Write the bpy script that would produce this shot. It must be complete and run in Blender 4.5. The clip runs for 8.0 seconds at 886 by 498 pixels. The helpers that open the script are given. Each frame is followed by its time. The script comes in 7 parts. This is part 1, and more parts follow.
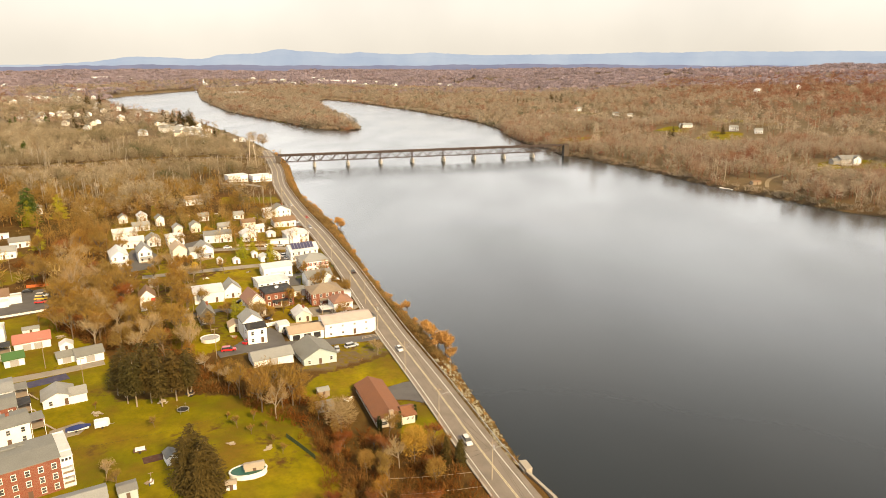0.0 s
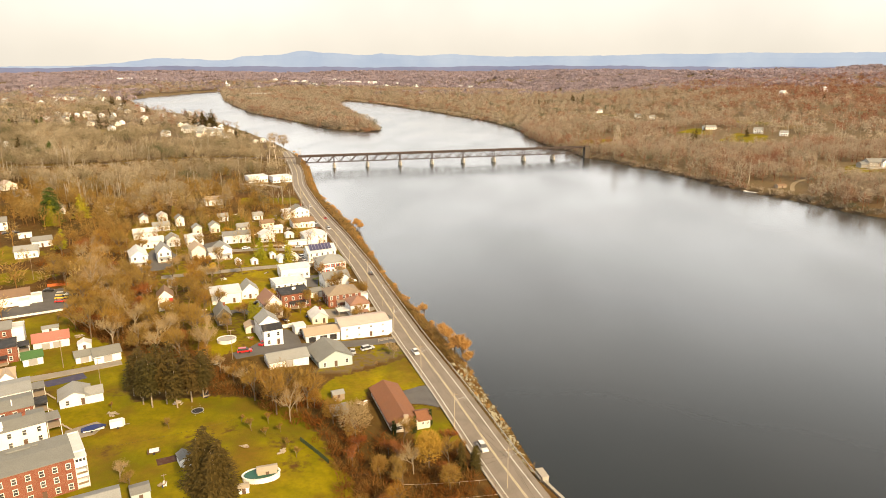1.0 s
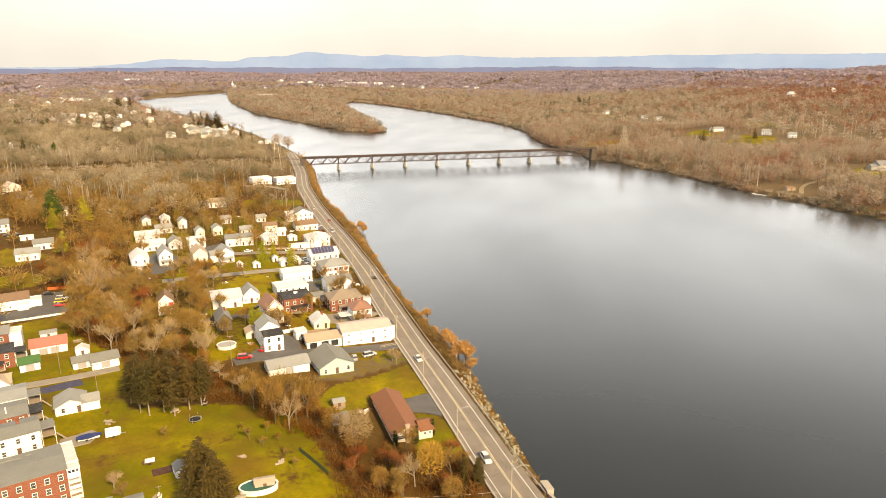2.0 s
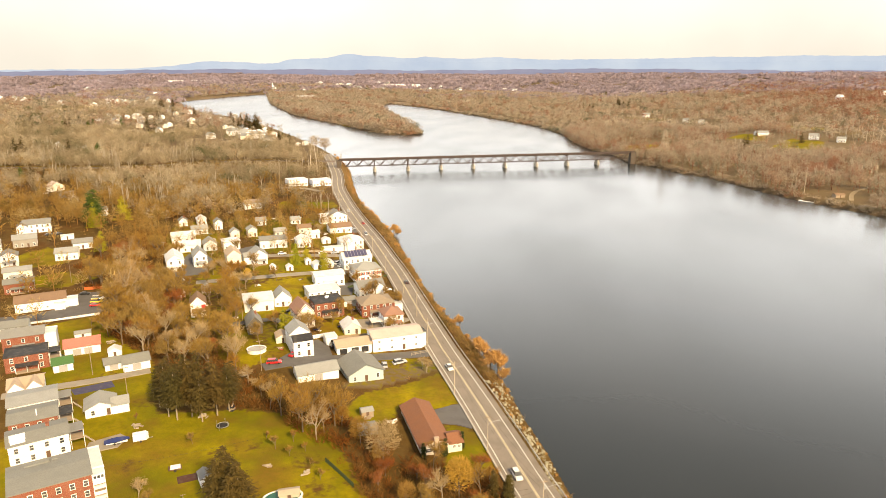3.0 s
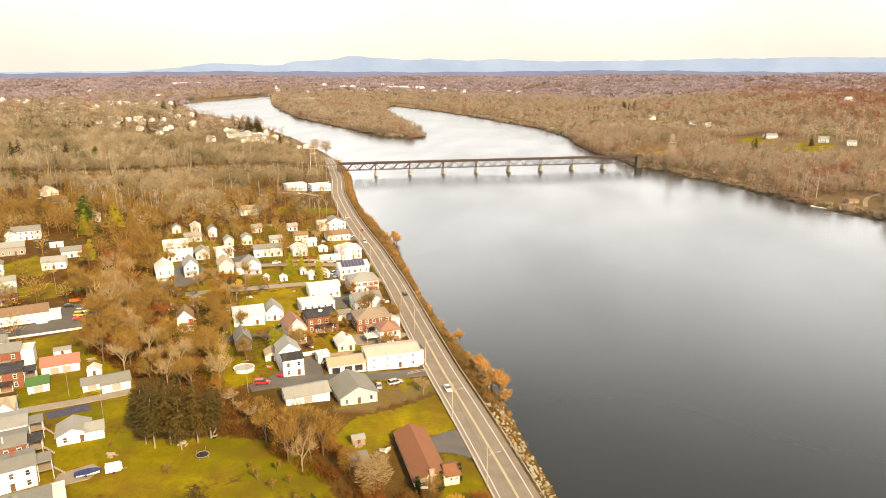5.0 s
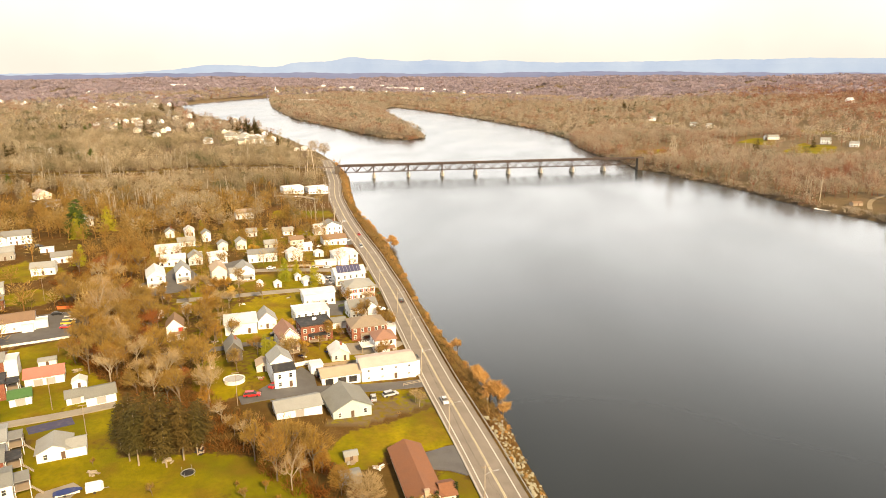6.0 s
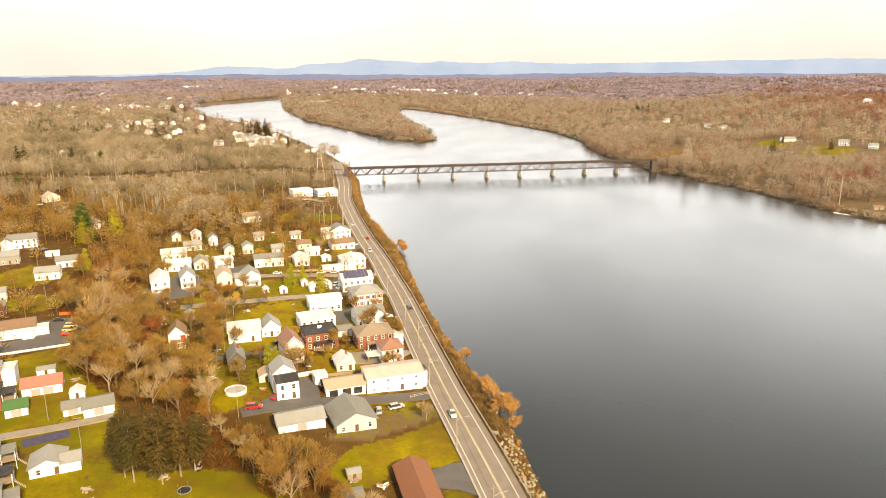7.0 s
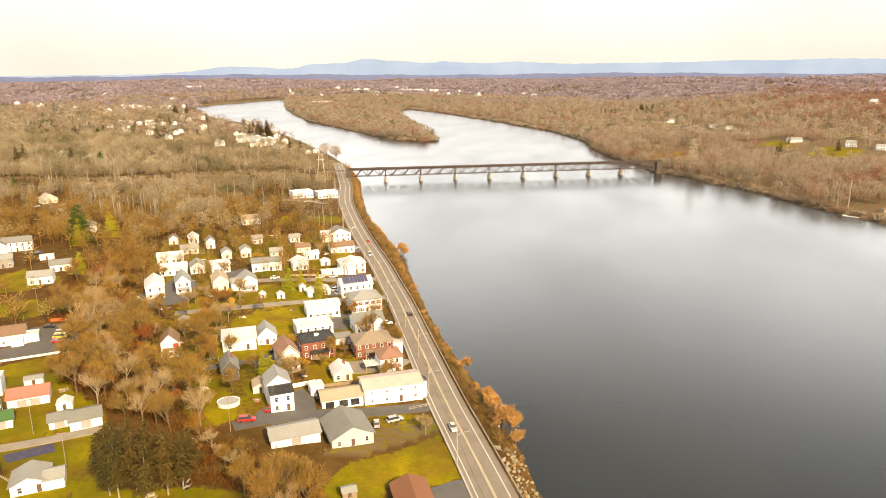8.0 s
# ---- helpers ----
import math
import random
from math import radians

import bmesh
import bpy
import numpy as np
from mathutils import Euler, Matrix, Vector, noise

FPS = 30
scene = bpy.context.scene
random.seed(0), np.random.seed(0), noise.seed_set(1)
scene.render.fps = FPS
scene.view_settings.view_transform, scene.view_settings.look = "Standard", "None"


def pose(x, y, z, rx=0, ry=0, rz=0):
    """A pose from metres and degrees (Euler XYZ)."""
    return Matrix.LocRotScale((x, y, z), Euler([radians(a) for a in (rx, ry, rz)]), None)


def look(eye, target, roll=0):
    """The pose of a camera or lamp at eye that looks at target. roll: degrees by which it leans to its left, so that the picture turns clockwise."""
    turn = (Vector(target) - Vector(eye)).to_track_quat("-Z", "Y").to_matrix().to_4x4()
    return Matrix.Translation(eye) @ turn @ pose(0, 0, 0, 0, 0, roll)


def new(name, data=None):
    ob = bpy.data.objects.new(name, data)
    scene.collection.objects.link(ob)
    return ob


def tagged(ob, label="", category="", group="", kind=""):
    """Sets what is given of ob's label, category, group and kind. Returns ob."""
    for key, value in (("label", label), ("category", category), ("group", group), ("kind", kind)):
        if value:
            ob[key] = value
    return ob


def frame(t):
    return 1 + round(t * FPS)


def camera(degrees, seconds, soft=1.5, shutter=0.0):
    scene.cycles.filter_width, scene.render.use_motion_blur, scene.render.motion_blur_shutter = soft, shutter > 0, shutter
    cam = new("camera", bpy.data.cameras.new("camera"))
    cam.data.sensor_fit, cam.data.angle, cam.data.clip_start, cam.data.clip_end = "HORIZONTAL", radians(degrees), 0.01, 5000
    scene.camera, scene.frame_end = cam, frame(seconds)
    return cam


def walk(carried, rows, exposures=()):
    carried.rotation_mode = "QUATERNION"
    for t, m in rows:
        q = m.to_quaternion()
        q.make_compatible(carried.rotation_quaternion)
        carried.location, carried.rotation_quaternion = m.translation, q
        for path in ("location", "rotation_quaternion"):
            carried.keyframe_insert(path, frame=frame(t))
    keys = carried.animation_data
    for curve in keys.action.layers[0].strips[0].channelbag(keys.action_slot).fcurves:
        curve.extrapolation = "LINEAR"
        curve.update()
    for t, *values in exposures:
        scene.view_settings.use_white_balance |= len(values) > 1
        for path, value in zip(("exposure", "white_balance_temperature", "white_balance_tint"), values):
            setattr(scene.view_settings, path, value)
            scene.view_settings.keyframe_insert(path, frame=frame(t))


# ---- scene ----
cam = camera(65.3, 8.0, 0.9)
PATH = [
    (0, (-0.175, -2.208, 109.313), (-0.349, -0.288, 108.782), -0.1),
    (0.5, (0.188, -1.371, 109.197), (0.013, 0.55, 108.668), -0.1),
    (1, (0.449, 0.517, 109.075), (0.218, 2.432, 108.548), -0.1),
    (2.5, (0.704, 8.231, 109.202), (0.441, 10.143, 108.68), -0.1),
    (3, (0.785, 11.3, 109.274), (0.435, 13.2, 108.755), -0.1),
    (3.5, (0.865, 14.668, 109.42), (0.515, 16.568, 108.902), -0.1),
    (4, (0.797, 18.28, 109.495), (0.446, 20.18, 108.979), -0.1),
    (4.5, (0.478, 22.047, 109.484), (0.128, 23.948, 108.969), -0.2),
    (4.7, (0.376, 23.592, 109.494), (0.014, 25.49, 108.979), -0.1),
    (6, (-0.115, 33.838, 109.508), (-0.478, 35.737, 108.997), -0.2),
    (6.5, (-0.357, 37.883, 109.413), (-0.752, 39.777, 108.904), -0.3),
    (7, (-0.62, 42.021, 109.376), (-1.016, 43.914, 108.869), -0.3),
    (7.5, (-1.15, 46.075, 109.372), (-1.554, 47.967, 108.865), -0.3),
    (8, (-1.451, 50.283, 109.361), (-1.856, 52.175, 108.854), -0.3),
]
walk(cam, [(t, look(eye, target, roll)) for t, eye, target, roll in PATH],
     [(0, 0.25, 7350, 13), (1, 0.32, 7350, 13), (2.5, 0.42, 7350, 13), (4.5, 0.51, 7350, 13), (8, 0.51, 7350, 13)])

# ---- daylight: thin high cloud, soft sun over the river ----
SUN_TO = Vector((0.55, -0.62, 0.56)).normalized()
world = bpy.data.worlds.new("sky")
scene.world = world
world.use_nodes = True
wn, wl = world.node_tree.nodes, world.node_tree.links
sky = wn.new("ShaderNodeTexSky")
sky.sky_type, sky.sun_disc = "NISHITA", False
sky.sun_elevation = math.asin(SUN_TO.z)
sky.sun_rotation = math.atan2(SUN_TO.x, SUN_TO.y)
sky.air_density, sky.dust_density, sky.ozone_density = 1.0, 3.0, 1.0
# thin cloud: hazy cream low down, bright above the haze, greyer overhead
way, split = wn.new("ShaderNodeTexCoord"), wn.new("ShaderNodeSeparateXYZ")
layer = wn.new("ShaderNodeValToRGB")
layer.color_ramp.interpolation = "EASE"
# bright band above the view is added so the river reflects lighter
LAYERS = ((0.0, (0.78, 0.77, 0.71)), (0.09, (0.9, 0.895, 0.85)), (0.155, (2.55, 2.7, 2.82)), (0.33, (2.3, 2.45, 2.58)), (0.5, (0.42, 0.45, 0.5)), (1.0, (0.12, 0.13, 0.16)))
while len(layer.color_ramp.elements) < len(LAYERS):
    layer.color_ramp.elements.new(0.5)
for stop, (at, colour) in zip(layer.color_ramp.elements, LAYERS):
    stop.position, stop.color = at, (*colour, 1)
clouds, puff = wn.new("ShaderNodeTexNoise"), wn.new("ShaderNodeMapRange")
clouds.inputs["Scale"].default_value, clouds.inputs["Detail"].default_value = 2.6, 5
puff.inputs["From Min"].default_value, puff.inputs["From Max"].default_value = 0.3, 0.7
puff.inputs["To Min"].default_value, puff.inputs["To Max"].default_value = 0.86, 1.1
cover = wn.new("ShaderNodeVectorMath")
cover.operation = "SCALE"
dim = wn.new("ShaderNodeVectorMath")
dim.operation = "SCALE"
dim.inputs["Scale"].default_value = 0.1
veil = wn.new("ShaderNodeMixRGB")
veil.inputs[0].default_value = 0.9
wl.new(way.outputs["Generated"], split.inputs[0])
wl.new(split.outputs[2], layer.inputs[0])
wl.new(clouds.outputs["Fac"], puff.inputs["Value"])
wl.new(layer.outputs[0], cover.inputs[0])
wl.new(puff.outputs[0], cover.inputs["Scale"])
wl.new(sky.outputs[0], dim.inputs[0])
wl.new(dim.outputs[0], veil.inputs[1])
wl.new(cover.outputs[0], veil.inputs[2])
wl.new(veil.outputs[0], wn["Background"].inputs[0])
wn["Background"].inputs[1].default_value = 1.0
sun = new("sun", bpy.data.lights.new("sun", "SUN"))
sun.data.energy, sun.data.angle, sun.data.color = 5.9, radians(7), (1.0, 0.79, 0.48)
sun.matrix_world = look(SUN_TO * 200, (0, 0, 0))


# ---- materials ----
def shader(name, rough=0.8, metal=0.0):
    m = bpy.data.materials.new(name)
    m.use_nodes = True
    b = m.node_tree.nodes["Principled BSDF"]
    b.inputs["Roughness"].default_value, b.inputs["Metallic"].default_value = rough, metal
    return m, m.node_tree.nodes, m.node_tree.links, b


def rgba(c):
    return (*c, 1)


def mixed(n, l, a, b, fac):
    """A colour between a and b (colours or sockets) by fac (a number or a socket)."""
    mix = n.new("ShaderNodeMixRGB")
    for slot, v in ((0, fac), (1, a), (2, b)):
        if isinstance(v, bpy.types.NodeSocket):
            l.new(v, mix.inputs[slot])
        else:
            mix.inputs[slot].default_value = v if slot == 0 else rgba(v)
    return mix.outputs[0]


def grain(n, l, scale, low=0.35, high=0.65, detail=4, coords="Object", stretch=None):
    """Noise between 0 and 1, in metres."""
    co = n.new("ShaderNodeTexCoord")
    out = co.outputs[coords]
    if stretch:
        mp = n.new("ShaderNodeMapping")
        mp.inputs["Scale"].default_value = stretch
        l.new(out, mp.inputs[0])
        out = mp.outputs[0]
    tex = n.new("ShaderNodeTexNoise")
    tex.inputs["Scale"].default_value, tex.inputs["Detail"].default_value = scale, detail
    l.new(out, tex.inputs["Vector"])
    r = n.new("ShaderNodeMapRange")
    r.inputs["From Min"].default_value, r.inputs["From Max"].default_value = low, high
    l.new(tex.outputs["Fac"], r.inputs["Value"])
    return r.outputs[0]


def bumped(n, l, b, height, strength=0.3, distance=0.05):
    bump = n.new("ShaderNodeBump")
    bump.inputs["Strength"].default_value, bump.inputs["Distance"].default_value = strength, distance
    l.new(height, bump.inputs["Height"])
    l.new(bump.outputs[0], b.inputs["Normal"])


def plain(name, colour, rough=0.8, metal=0.0, wear=0.25, scale=0.6, dirt=(0.18, 0.15, 0.11)):
    """A painted, cast or woven surface with stains and fine grain."""
    m, n, l, b = shader(name, rough, metal)
    stain = mixed(n, l, colour, [0.55 * c + 0.45 * d for c, d in zip(colour, dirt)], grain(n, l, scale, 0.48, 0.8))
    fine = grain(n, l, 14.0, 0.2, 0.8)
    l.new(mixed(n, l, stain, [c * (1 - wear) for c in colour], mixed_value(n, l, fine, 0.5)), b.inputs["Base Color"])
    bumped(n, l, b, fine, 0.15, 0.01)
    return m


def mixed_value(n, l, value, factor):
    v = n.new("ShaderNodeMath")
    v.operation = "MULTIPLY"
    l.new(value, v.inputs[0])
    v.inputs[1].default_value = factor
    return v.outputs[0]


def own_random(n, l, colours):
    """One of some colours for each object, mixed by its own random number."""
    info = n.new("ShaderNodeObjectInfo")
    ramp = n.new("ShaderNodeValToRGB")
    e = ramp.color_ramp.elements
    while len(e) < len(colours):
        e.new(0.5)
    for k, c in enumerate(colours):
        e[k].position, e[k].color = k / max(1, len(colours) - 1), rgba(c)
    l.new(info.outputs["Random"], ramp.inputs[0])
    return ramp.outputs[0]


def banded(name, colour, pitch, rough=0.7, axis="Z", dark=0.72, stain=None, strength=0.5):
    """Siding, shingle courses or standing seams: fine courses with shadowed laps and weather stains."""
    stain = stain or [c * 0.6 + 0.03 for c in colour]
    m, n, l, b = shader(name, rough)
    co = n.new("ShaderNodeTexCoord")
    w = n.new("ShaderNodeTexWave")
    w.wave_type, w.bands_direction, w.wave_profile = "BANDS", axis, "SAW"
    w.inputs["Scale"].default_value = 0.314 / pitch
    w.inputs["Distortion"].default_value = 0.15
    l.new(co.outputs["Object"], w.inputs["Vector"])
    old = mixed(n, l, colour, stain, mixed_value(n, l, grain(n, l, 0.35, 0.42, 0.8), 0.5))
    spot = mixed(n, l, old, [c * dark for c in colour], mixed_value(n, l, grain(n, l, 3.0, 0.4, 0.7), 0.55))
    l.new(spot, b.inputs["Base Color"])
    b.inputs["Specular IOR Level"].default_value = 0.25
    bumped(n, l, b, w.outputs["Fac"], strength, 0.03)
    return m


def brickwork(name, colour, mortar):
    m, n, l, b = shader(name, 0.85)
    co = n.new("ShaderNodeTexCoord")
    sep, com, add = n.new("ShaderNodeSeparateXYZ"), n.new("ShaderNodeCombineXYZ"), n.new("ShaderNodeMath")
    l.new(co.outputs["Object"], sep.inputs[0])
    l.new(sep.outputs[0], add.inputs[0])
    l.new(sep.outputs[1], add.inputs[1])
    l.new(add.outputs[0], com.inputs[0])
    l.new(sep.outputs[2], com.inputs[1])
    t = n.new("ShaderNodeTexBrick")
    t.inputs["Scale"].default_value, t.inputs["Brick Width"].default_value, t.inputs["Row Height"].default_value = 1, 0.22, 0.075
    t.inputs["Mortar Size"].default_value = 0.008
    t.inputs["Color1"].default_value, t.inputs["Color2"].default_value = rgba(colour), rgba([c * 0.7 for c in colour])
    t.inputs["Mortar"].default_value = rgba(mortar)
    l.new(com.outputs[0], t.inputs["Vector"])
    l.new(mixed(n, l, t.outputs["Color"], [c * 0.6 for c in colour], mixed_value(n, l, grain(n, l, 0.5, 0.45, 0.75), 0.5)), b.inputs["Base Color"])
    bumped(n, l, b, t.outputs["Fac"], -0.3, 0.01)
    return m


WHITE_SIDING = banded("white_siding", (0.77, 0.78, 0.79), 0.2, 0.6, dark=0.9, stain=(0.66, 0.65, 0.62))
CREAM_SIDING = banded("cream_siding", (0.73, 0.67, 0.57), 0.2, 0.6, dark=0.88, stain=(0.5, 0.45, 0.36))
GREEN_SIDING = banded("pale_green_siding", (0.4, 0.485, 0.5), 0.2, 0.6, dark=0.9, stain=(0.45, 0.5, 0.42))
GREY_SIDING = banded("weathered_grey_siding", (0.3, 0.28, 0.25), 0.2, 0.8, dark=0.75)
OLD_BOARDS = banded("dark_weathered_boards", (0.11, 0.095, 0.08), 0.2, 0.85, dark=0.7)
RED_SIDING = banded("red_siding", (0.5, 0.05, 0.04), 0.2, 0.6, dark=0.8)
BRICK = brickwork("red_brick", (0.235, 0.06, 0.029), (0.26, 0.15, 0.1))
GREY_SHINGLE = banded("grey_shingles", (0.22, 0.22, 0.21), 0.18, 0.9, "Y")
PALE_SHINGLE = banded("pale_grey_shingles", (0.29, 0.295, 0.285), 0.18, 0.9, "Y", dark=0.75)
GREEN_SHINGLE = banded("grey_green_shingles", (0.21, 0.212, 0.195), 0.18, 0.9, "Y")
BROWN_SHINGLE = banded("brown_shingles", (0.24, 0.155, 0.1), 0.18, 0.9, "Y")
RED_SHINGLE = banded("rust_red_shingles", (0.235, 0.105, 0.058), 0.18, 0.9, "Y")
SALMON_METAL = banded("salmon_metal_roof", (0.43, 0.175, 0.135), 0.4, 0.5, "X")
GREEN_METAL = banded("green_metal_roof", (0.07, 0.155, 0.05), 0.4, 0.5, "X")
ROSE_SHINGLE = banded("faded_rose_brown_shingles", (0.29, 0.16, 0.115), 0.18, 0.9, "Y")
TAUPE_SHINGLE = banded("taupe_shingles", (0.27, 0.215, 0.16), 0.18, 0.9, "Y")
TAN_SHINGLE = banded("tan_shingles", (0.42, 0.33, 0.245), 0.18, 0.9, "Y", dark=0.85)
PINK_SHINGLE = banded("faded_pink_shingles", (0.5, 0.41, 0.365), 0.18, 0.9, "Y", dark=0.88)
WHITE_ROOF = banded("white_metal_roof", (0.6, 0.61, 0.62), 0.4, 0.5, "X", dark=0.85, stain=(0.38, 0.36, 0.33))
BLACK_ROOF = plain("black_roofing", (0.025, 0.025, 0.028), 0.8)
TRIM = plain("white_trim", (0.8, 0.79, 0.76), 0.5, wear=0.1)
CONCRETE = plain("concrete", (0.42, 0.4, 0.36), 0.9)
STONE = plain("pier_stone", (0.4, 0.36, 0.3), 0.9, scale=0.8)
RUST_STEEL = plain("rusted_dark_steel", (0.05, 0.036, 0.032), 0.75, 0.2, dirt=(0.22, 0.09, 0.04))
RAIL_GRAVEL = plain("rail_ballast", (0.2, 0.16, 0.14), 0.95, scale=2)
GALVANISED = plain("galvanised_steel", (0.55, 0.55, 0.54), 0.45, 0.6)
WEATHERED_WOOD = plain("weathered_wood", (0.3, 0.23, 0.16), 0.9)
PALE_WOOD = plain("pale_pole_wood", (0.42, 0.35, 0.26), 0.9)
DARK_WOOD = plain("dark_wood", (0.12, 0.07, 0.045), 0.9)
WHITE_PAINT_LINE = plain("white_road_paint", (0.75, 0.74, 0.7), 0.7, wear=0.35, scale=1.5, dirt=(0.1, 0.1, 0.1))
YELLOW_PAINT_LINE = plain("yellow_road_paint", (0.78, 0.68, 0.44), 0.7, wear=0.3, scale=1.5, dirt=(0.1, 0.1, 0.1))
ROCK = plain("grey_riprap_rock", (0.3, 0.28, 0.2), 0.95, scale=1.2)
TYRE = plain("tyre_rubber", (0.02, 0.02, 0.02), 0.9)
BLUE_TARP = plain("blue_tarp", (0.015, 0.03, 0.13), 0.5)
GREEN_COVER = plain("green_pool_cover", (0.01, 0.1, 0.07), 0.45)
PURPLE_COVER = plain("dark_blue_ground_cover", (0.045, 0.04, 0.09), 0.7)
ORANGE_CLOTH = plain("orange_fence_cloth", (0.55, 0.13, 0.03), 0.8)
RED_PLASTIC = plain("red_plastic", (0.5, 0.03, 0.03), 0.4)
YELLOW_PLASTIC = plain("yellow_plastic", (0.75, 0.5, 0.05), 0.4)
BLACK_MAT_AND_SHADE = plain("black_mat_and_bay_shade", (0.015, 0.015, 0.018), 0.8)


def glass_pane():
    m, n, l, b = shader("window_glass", 0.06)
    l.new(own_random(n, l, [(0.02, 0.022, 0.025), (0.1, 0.1, 0.1), (0.04, 0.045, 0.05)]), b.inputs["Base Color"])
    b.inputs["Specular IOR Level"].default_value = 0.7
    return m


GLASS = glass_pane()


def car_paint():
    m, n, l, b = shader("car_paint", 0.3)
    l.new(own_random(n, l, [(0.6, 0.6, 0.6), (0.03, 0.03, 0.035), (0.25, 0.26, 0.28), (0.7, 0.7, 0.7), (0.06, 0.08, 0.12)]), b.inputs["Base Color"])
    b.inputs["Coat Weight"].default_value = 0.6
    return m


def solid_paint(name, colour):
    m, n, l, b = shader(name, 0.3)
    l.new(mixed(n, l, colour, [c * 0.8 for c in colour], grain(n, l, 3.0)), b.inputs["Base Color"])
    b.inputs["Coat Weight"].default_value = 0.6
    return m


CAR_PAINT, RED_CAR, WHITE_CAR = car_paint(), solid_paint("red_car_paint", (0.5, 0.02, 0.02)), solid_paint("white_car_paint", (0.75, 0.75, 0.74))
BLACK_CAR, SILVER_CAR = solid_paint("black_car_paint", (0.02, 0.02, 0.022)), solid_paint("silver_car_paint", (0.42, 0.45, 0.5))


def asphalt(name, colour):
    m, n, l, b = shader(name, 0.9)
    worn = mixed(n, l, colour, [c * 0.72 for c in colour], grain(n, l, 0.25, 0.4, 0.7))
    fine = grain(n, l, 9.0, 0.3, 0.7)
    l.new(mixed(n, l, worn, [c * 1.35 for c in colour], mixed_value(n, l, fine, 0.45)), b.inputs["Base Color"])
    bumped(n, l, b, fine, 0.2, 0.02)
    return m


ROAD_ASPHALT = asphalt("worn_grey_asphalt", (0.2, 0.17, 0.14))
DARK_ASPHALT = asphalt("dark_asphalt", (0.1, 0.095, 0.095))
GRAVEL = asphalt("gravel_drive", (0.25, 0.22, 0.18))


def river_water():
    m, n, l, b = shader("river_water", 0.07)
    deep = mixed(n, l, (0.018, 0.024, 0.028), (0.026, 0.03, 0.032), grain(n, l, 0.006, 0.35, 0.65))
    l.new(deep, b.inputs["Base Color"])
    b.inputs["IOR"].default_value = 1.333
    streak = grain(n, l, 0.011, 0.22, 0.8, 4, stretch=(1.0, 0.4, 1.0))
    r = n.new("ShaderNodeMapRange")
    r.inputs["To Min"].default_value, r.inputs["To Max"].default_value = 0.17, 0.27
    r.interpolation_type = "SMOOTHERSTEP"
    l.new(streak, r.inputs["Value"])
    l.new(r.outputs[0], b.inputs["Roughness"])
    ripple = grain(n, l, 0.6, 0.2, 0.8, 3)
    bumped(n, l, b, ripple, 0.05, 0.15)
    return m


WATER = river_water()


def land_surface():
    """Lawn where the lawn mask says so, else leaf litter, with bare patches and ruts."""
    m, n, l, b = shader("grass_and_leaf_litter", 0.95)
    mask = n.new("ShaderNodeAttribute")
    mask.attribute_name = "lawn"
    big, mid, fine = grain(n, l, 0.035, 0.35, 0.65), grain(n, l, 0.22, 0.35, 0.68), grain(n, l, 2.2, 0.25, 0.75)
    grass = mixed(n, l, (0.22, 0.175, 0.006), (0.31, 0.235, 0.009), mid)
    grass = mixed(n, l, grass, (0.075, 0.092, 0.006), mixed_value(n, l, big, 0.75))
    grass = mixed(n, l, grass, (0.15, 0.075, 0.018), mixed_value(n, l, grain(n, l, 0.09, 0.44, 0.68), 0.7))
    grass = mixed(n, l, grass, (0.12, 0.1, 0.008), mixed_value(n, l, grain(n, l, 0.9, 0.4, 0.7), 0.45))
    litter = mixed(n, l, (0.12, 0.055, 0.016), (0.17, 0.095, 0.03), mid)
    litter = mixed(n, l, litter, (0.035, 0.02, 0.01), mixed_value(n, l, fine, 0.6))
    litter = mixed(n, l, litter, (0.07, 0.058, 0.016), mixed_value(n, l, big, 0.5))
    pale = n.new("ShaderNodeAttribute")
    pale.attribute_name = "dry"
    straw = mixed(n, l, (0.19, 0.14, 0.09), (0.13, 0.095, 0.062), mid)
    straw = mixed(n, l, straw, (0.15, 0.12, 0.065), mixed_value(n, l, big, 0.5))
    litter = mixed(n, l, litter, straw, pale.outputs["Fac"])
    # shade at the waterline, put into the ground colour as a dark strip
    shore_shade = n.new("ShaderNodeAttribute")
    shore_shade.attribute_name = "shore_shade"
    litter = mixed(n, l, litter, (0.035, 0.028, 0.022), shore_shade.outputs["Fac"])
    edge = n.new("ShaderNodeMath")
    edge.operation = "ADD"
    l.new(mask.outputs["Fac"], edge.inputs[0])
    l.new(mixed_value(n, l, grain(n, l, 0.5, 0.3, 0.7), 0.5), edge.inputs[1])
    step = n.new("ShaderNodeMapRange")
    step.inputs["From Min"].default_value, step.inputs["From Max"].default_value = 0.6, 0.9
    l.new(edge.outputs[0], step.inputs["Value"])
    l.new(mixed(n, l, litter, grass, step.outputs[0]), b.inputs["Base Color"])
    b.inputs["Specular IOR Level"].default_value = 0.05
    bumped(n, l, b, fine, 0.5, 0.15)
    return m


LAND = land_surface()


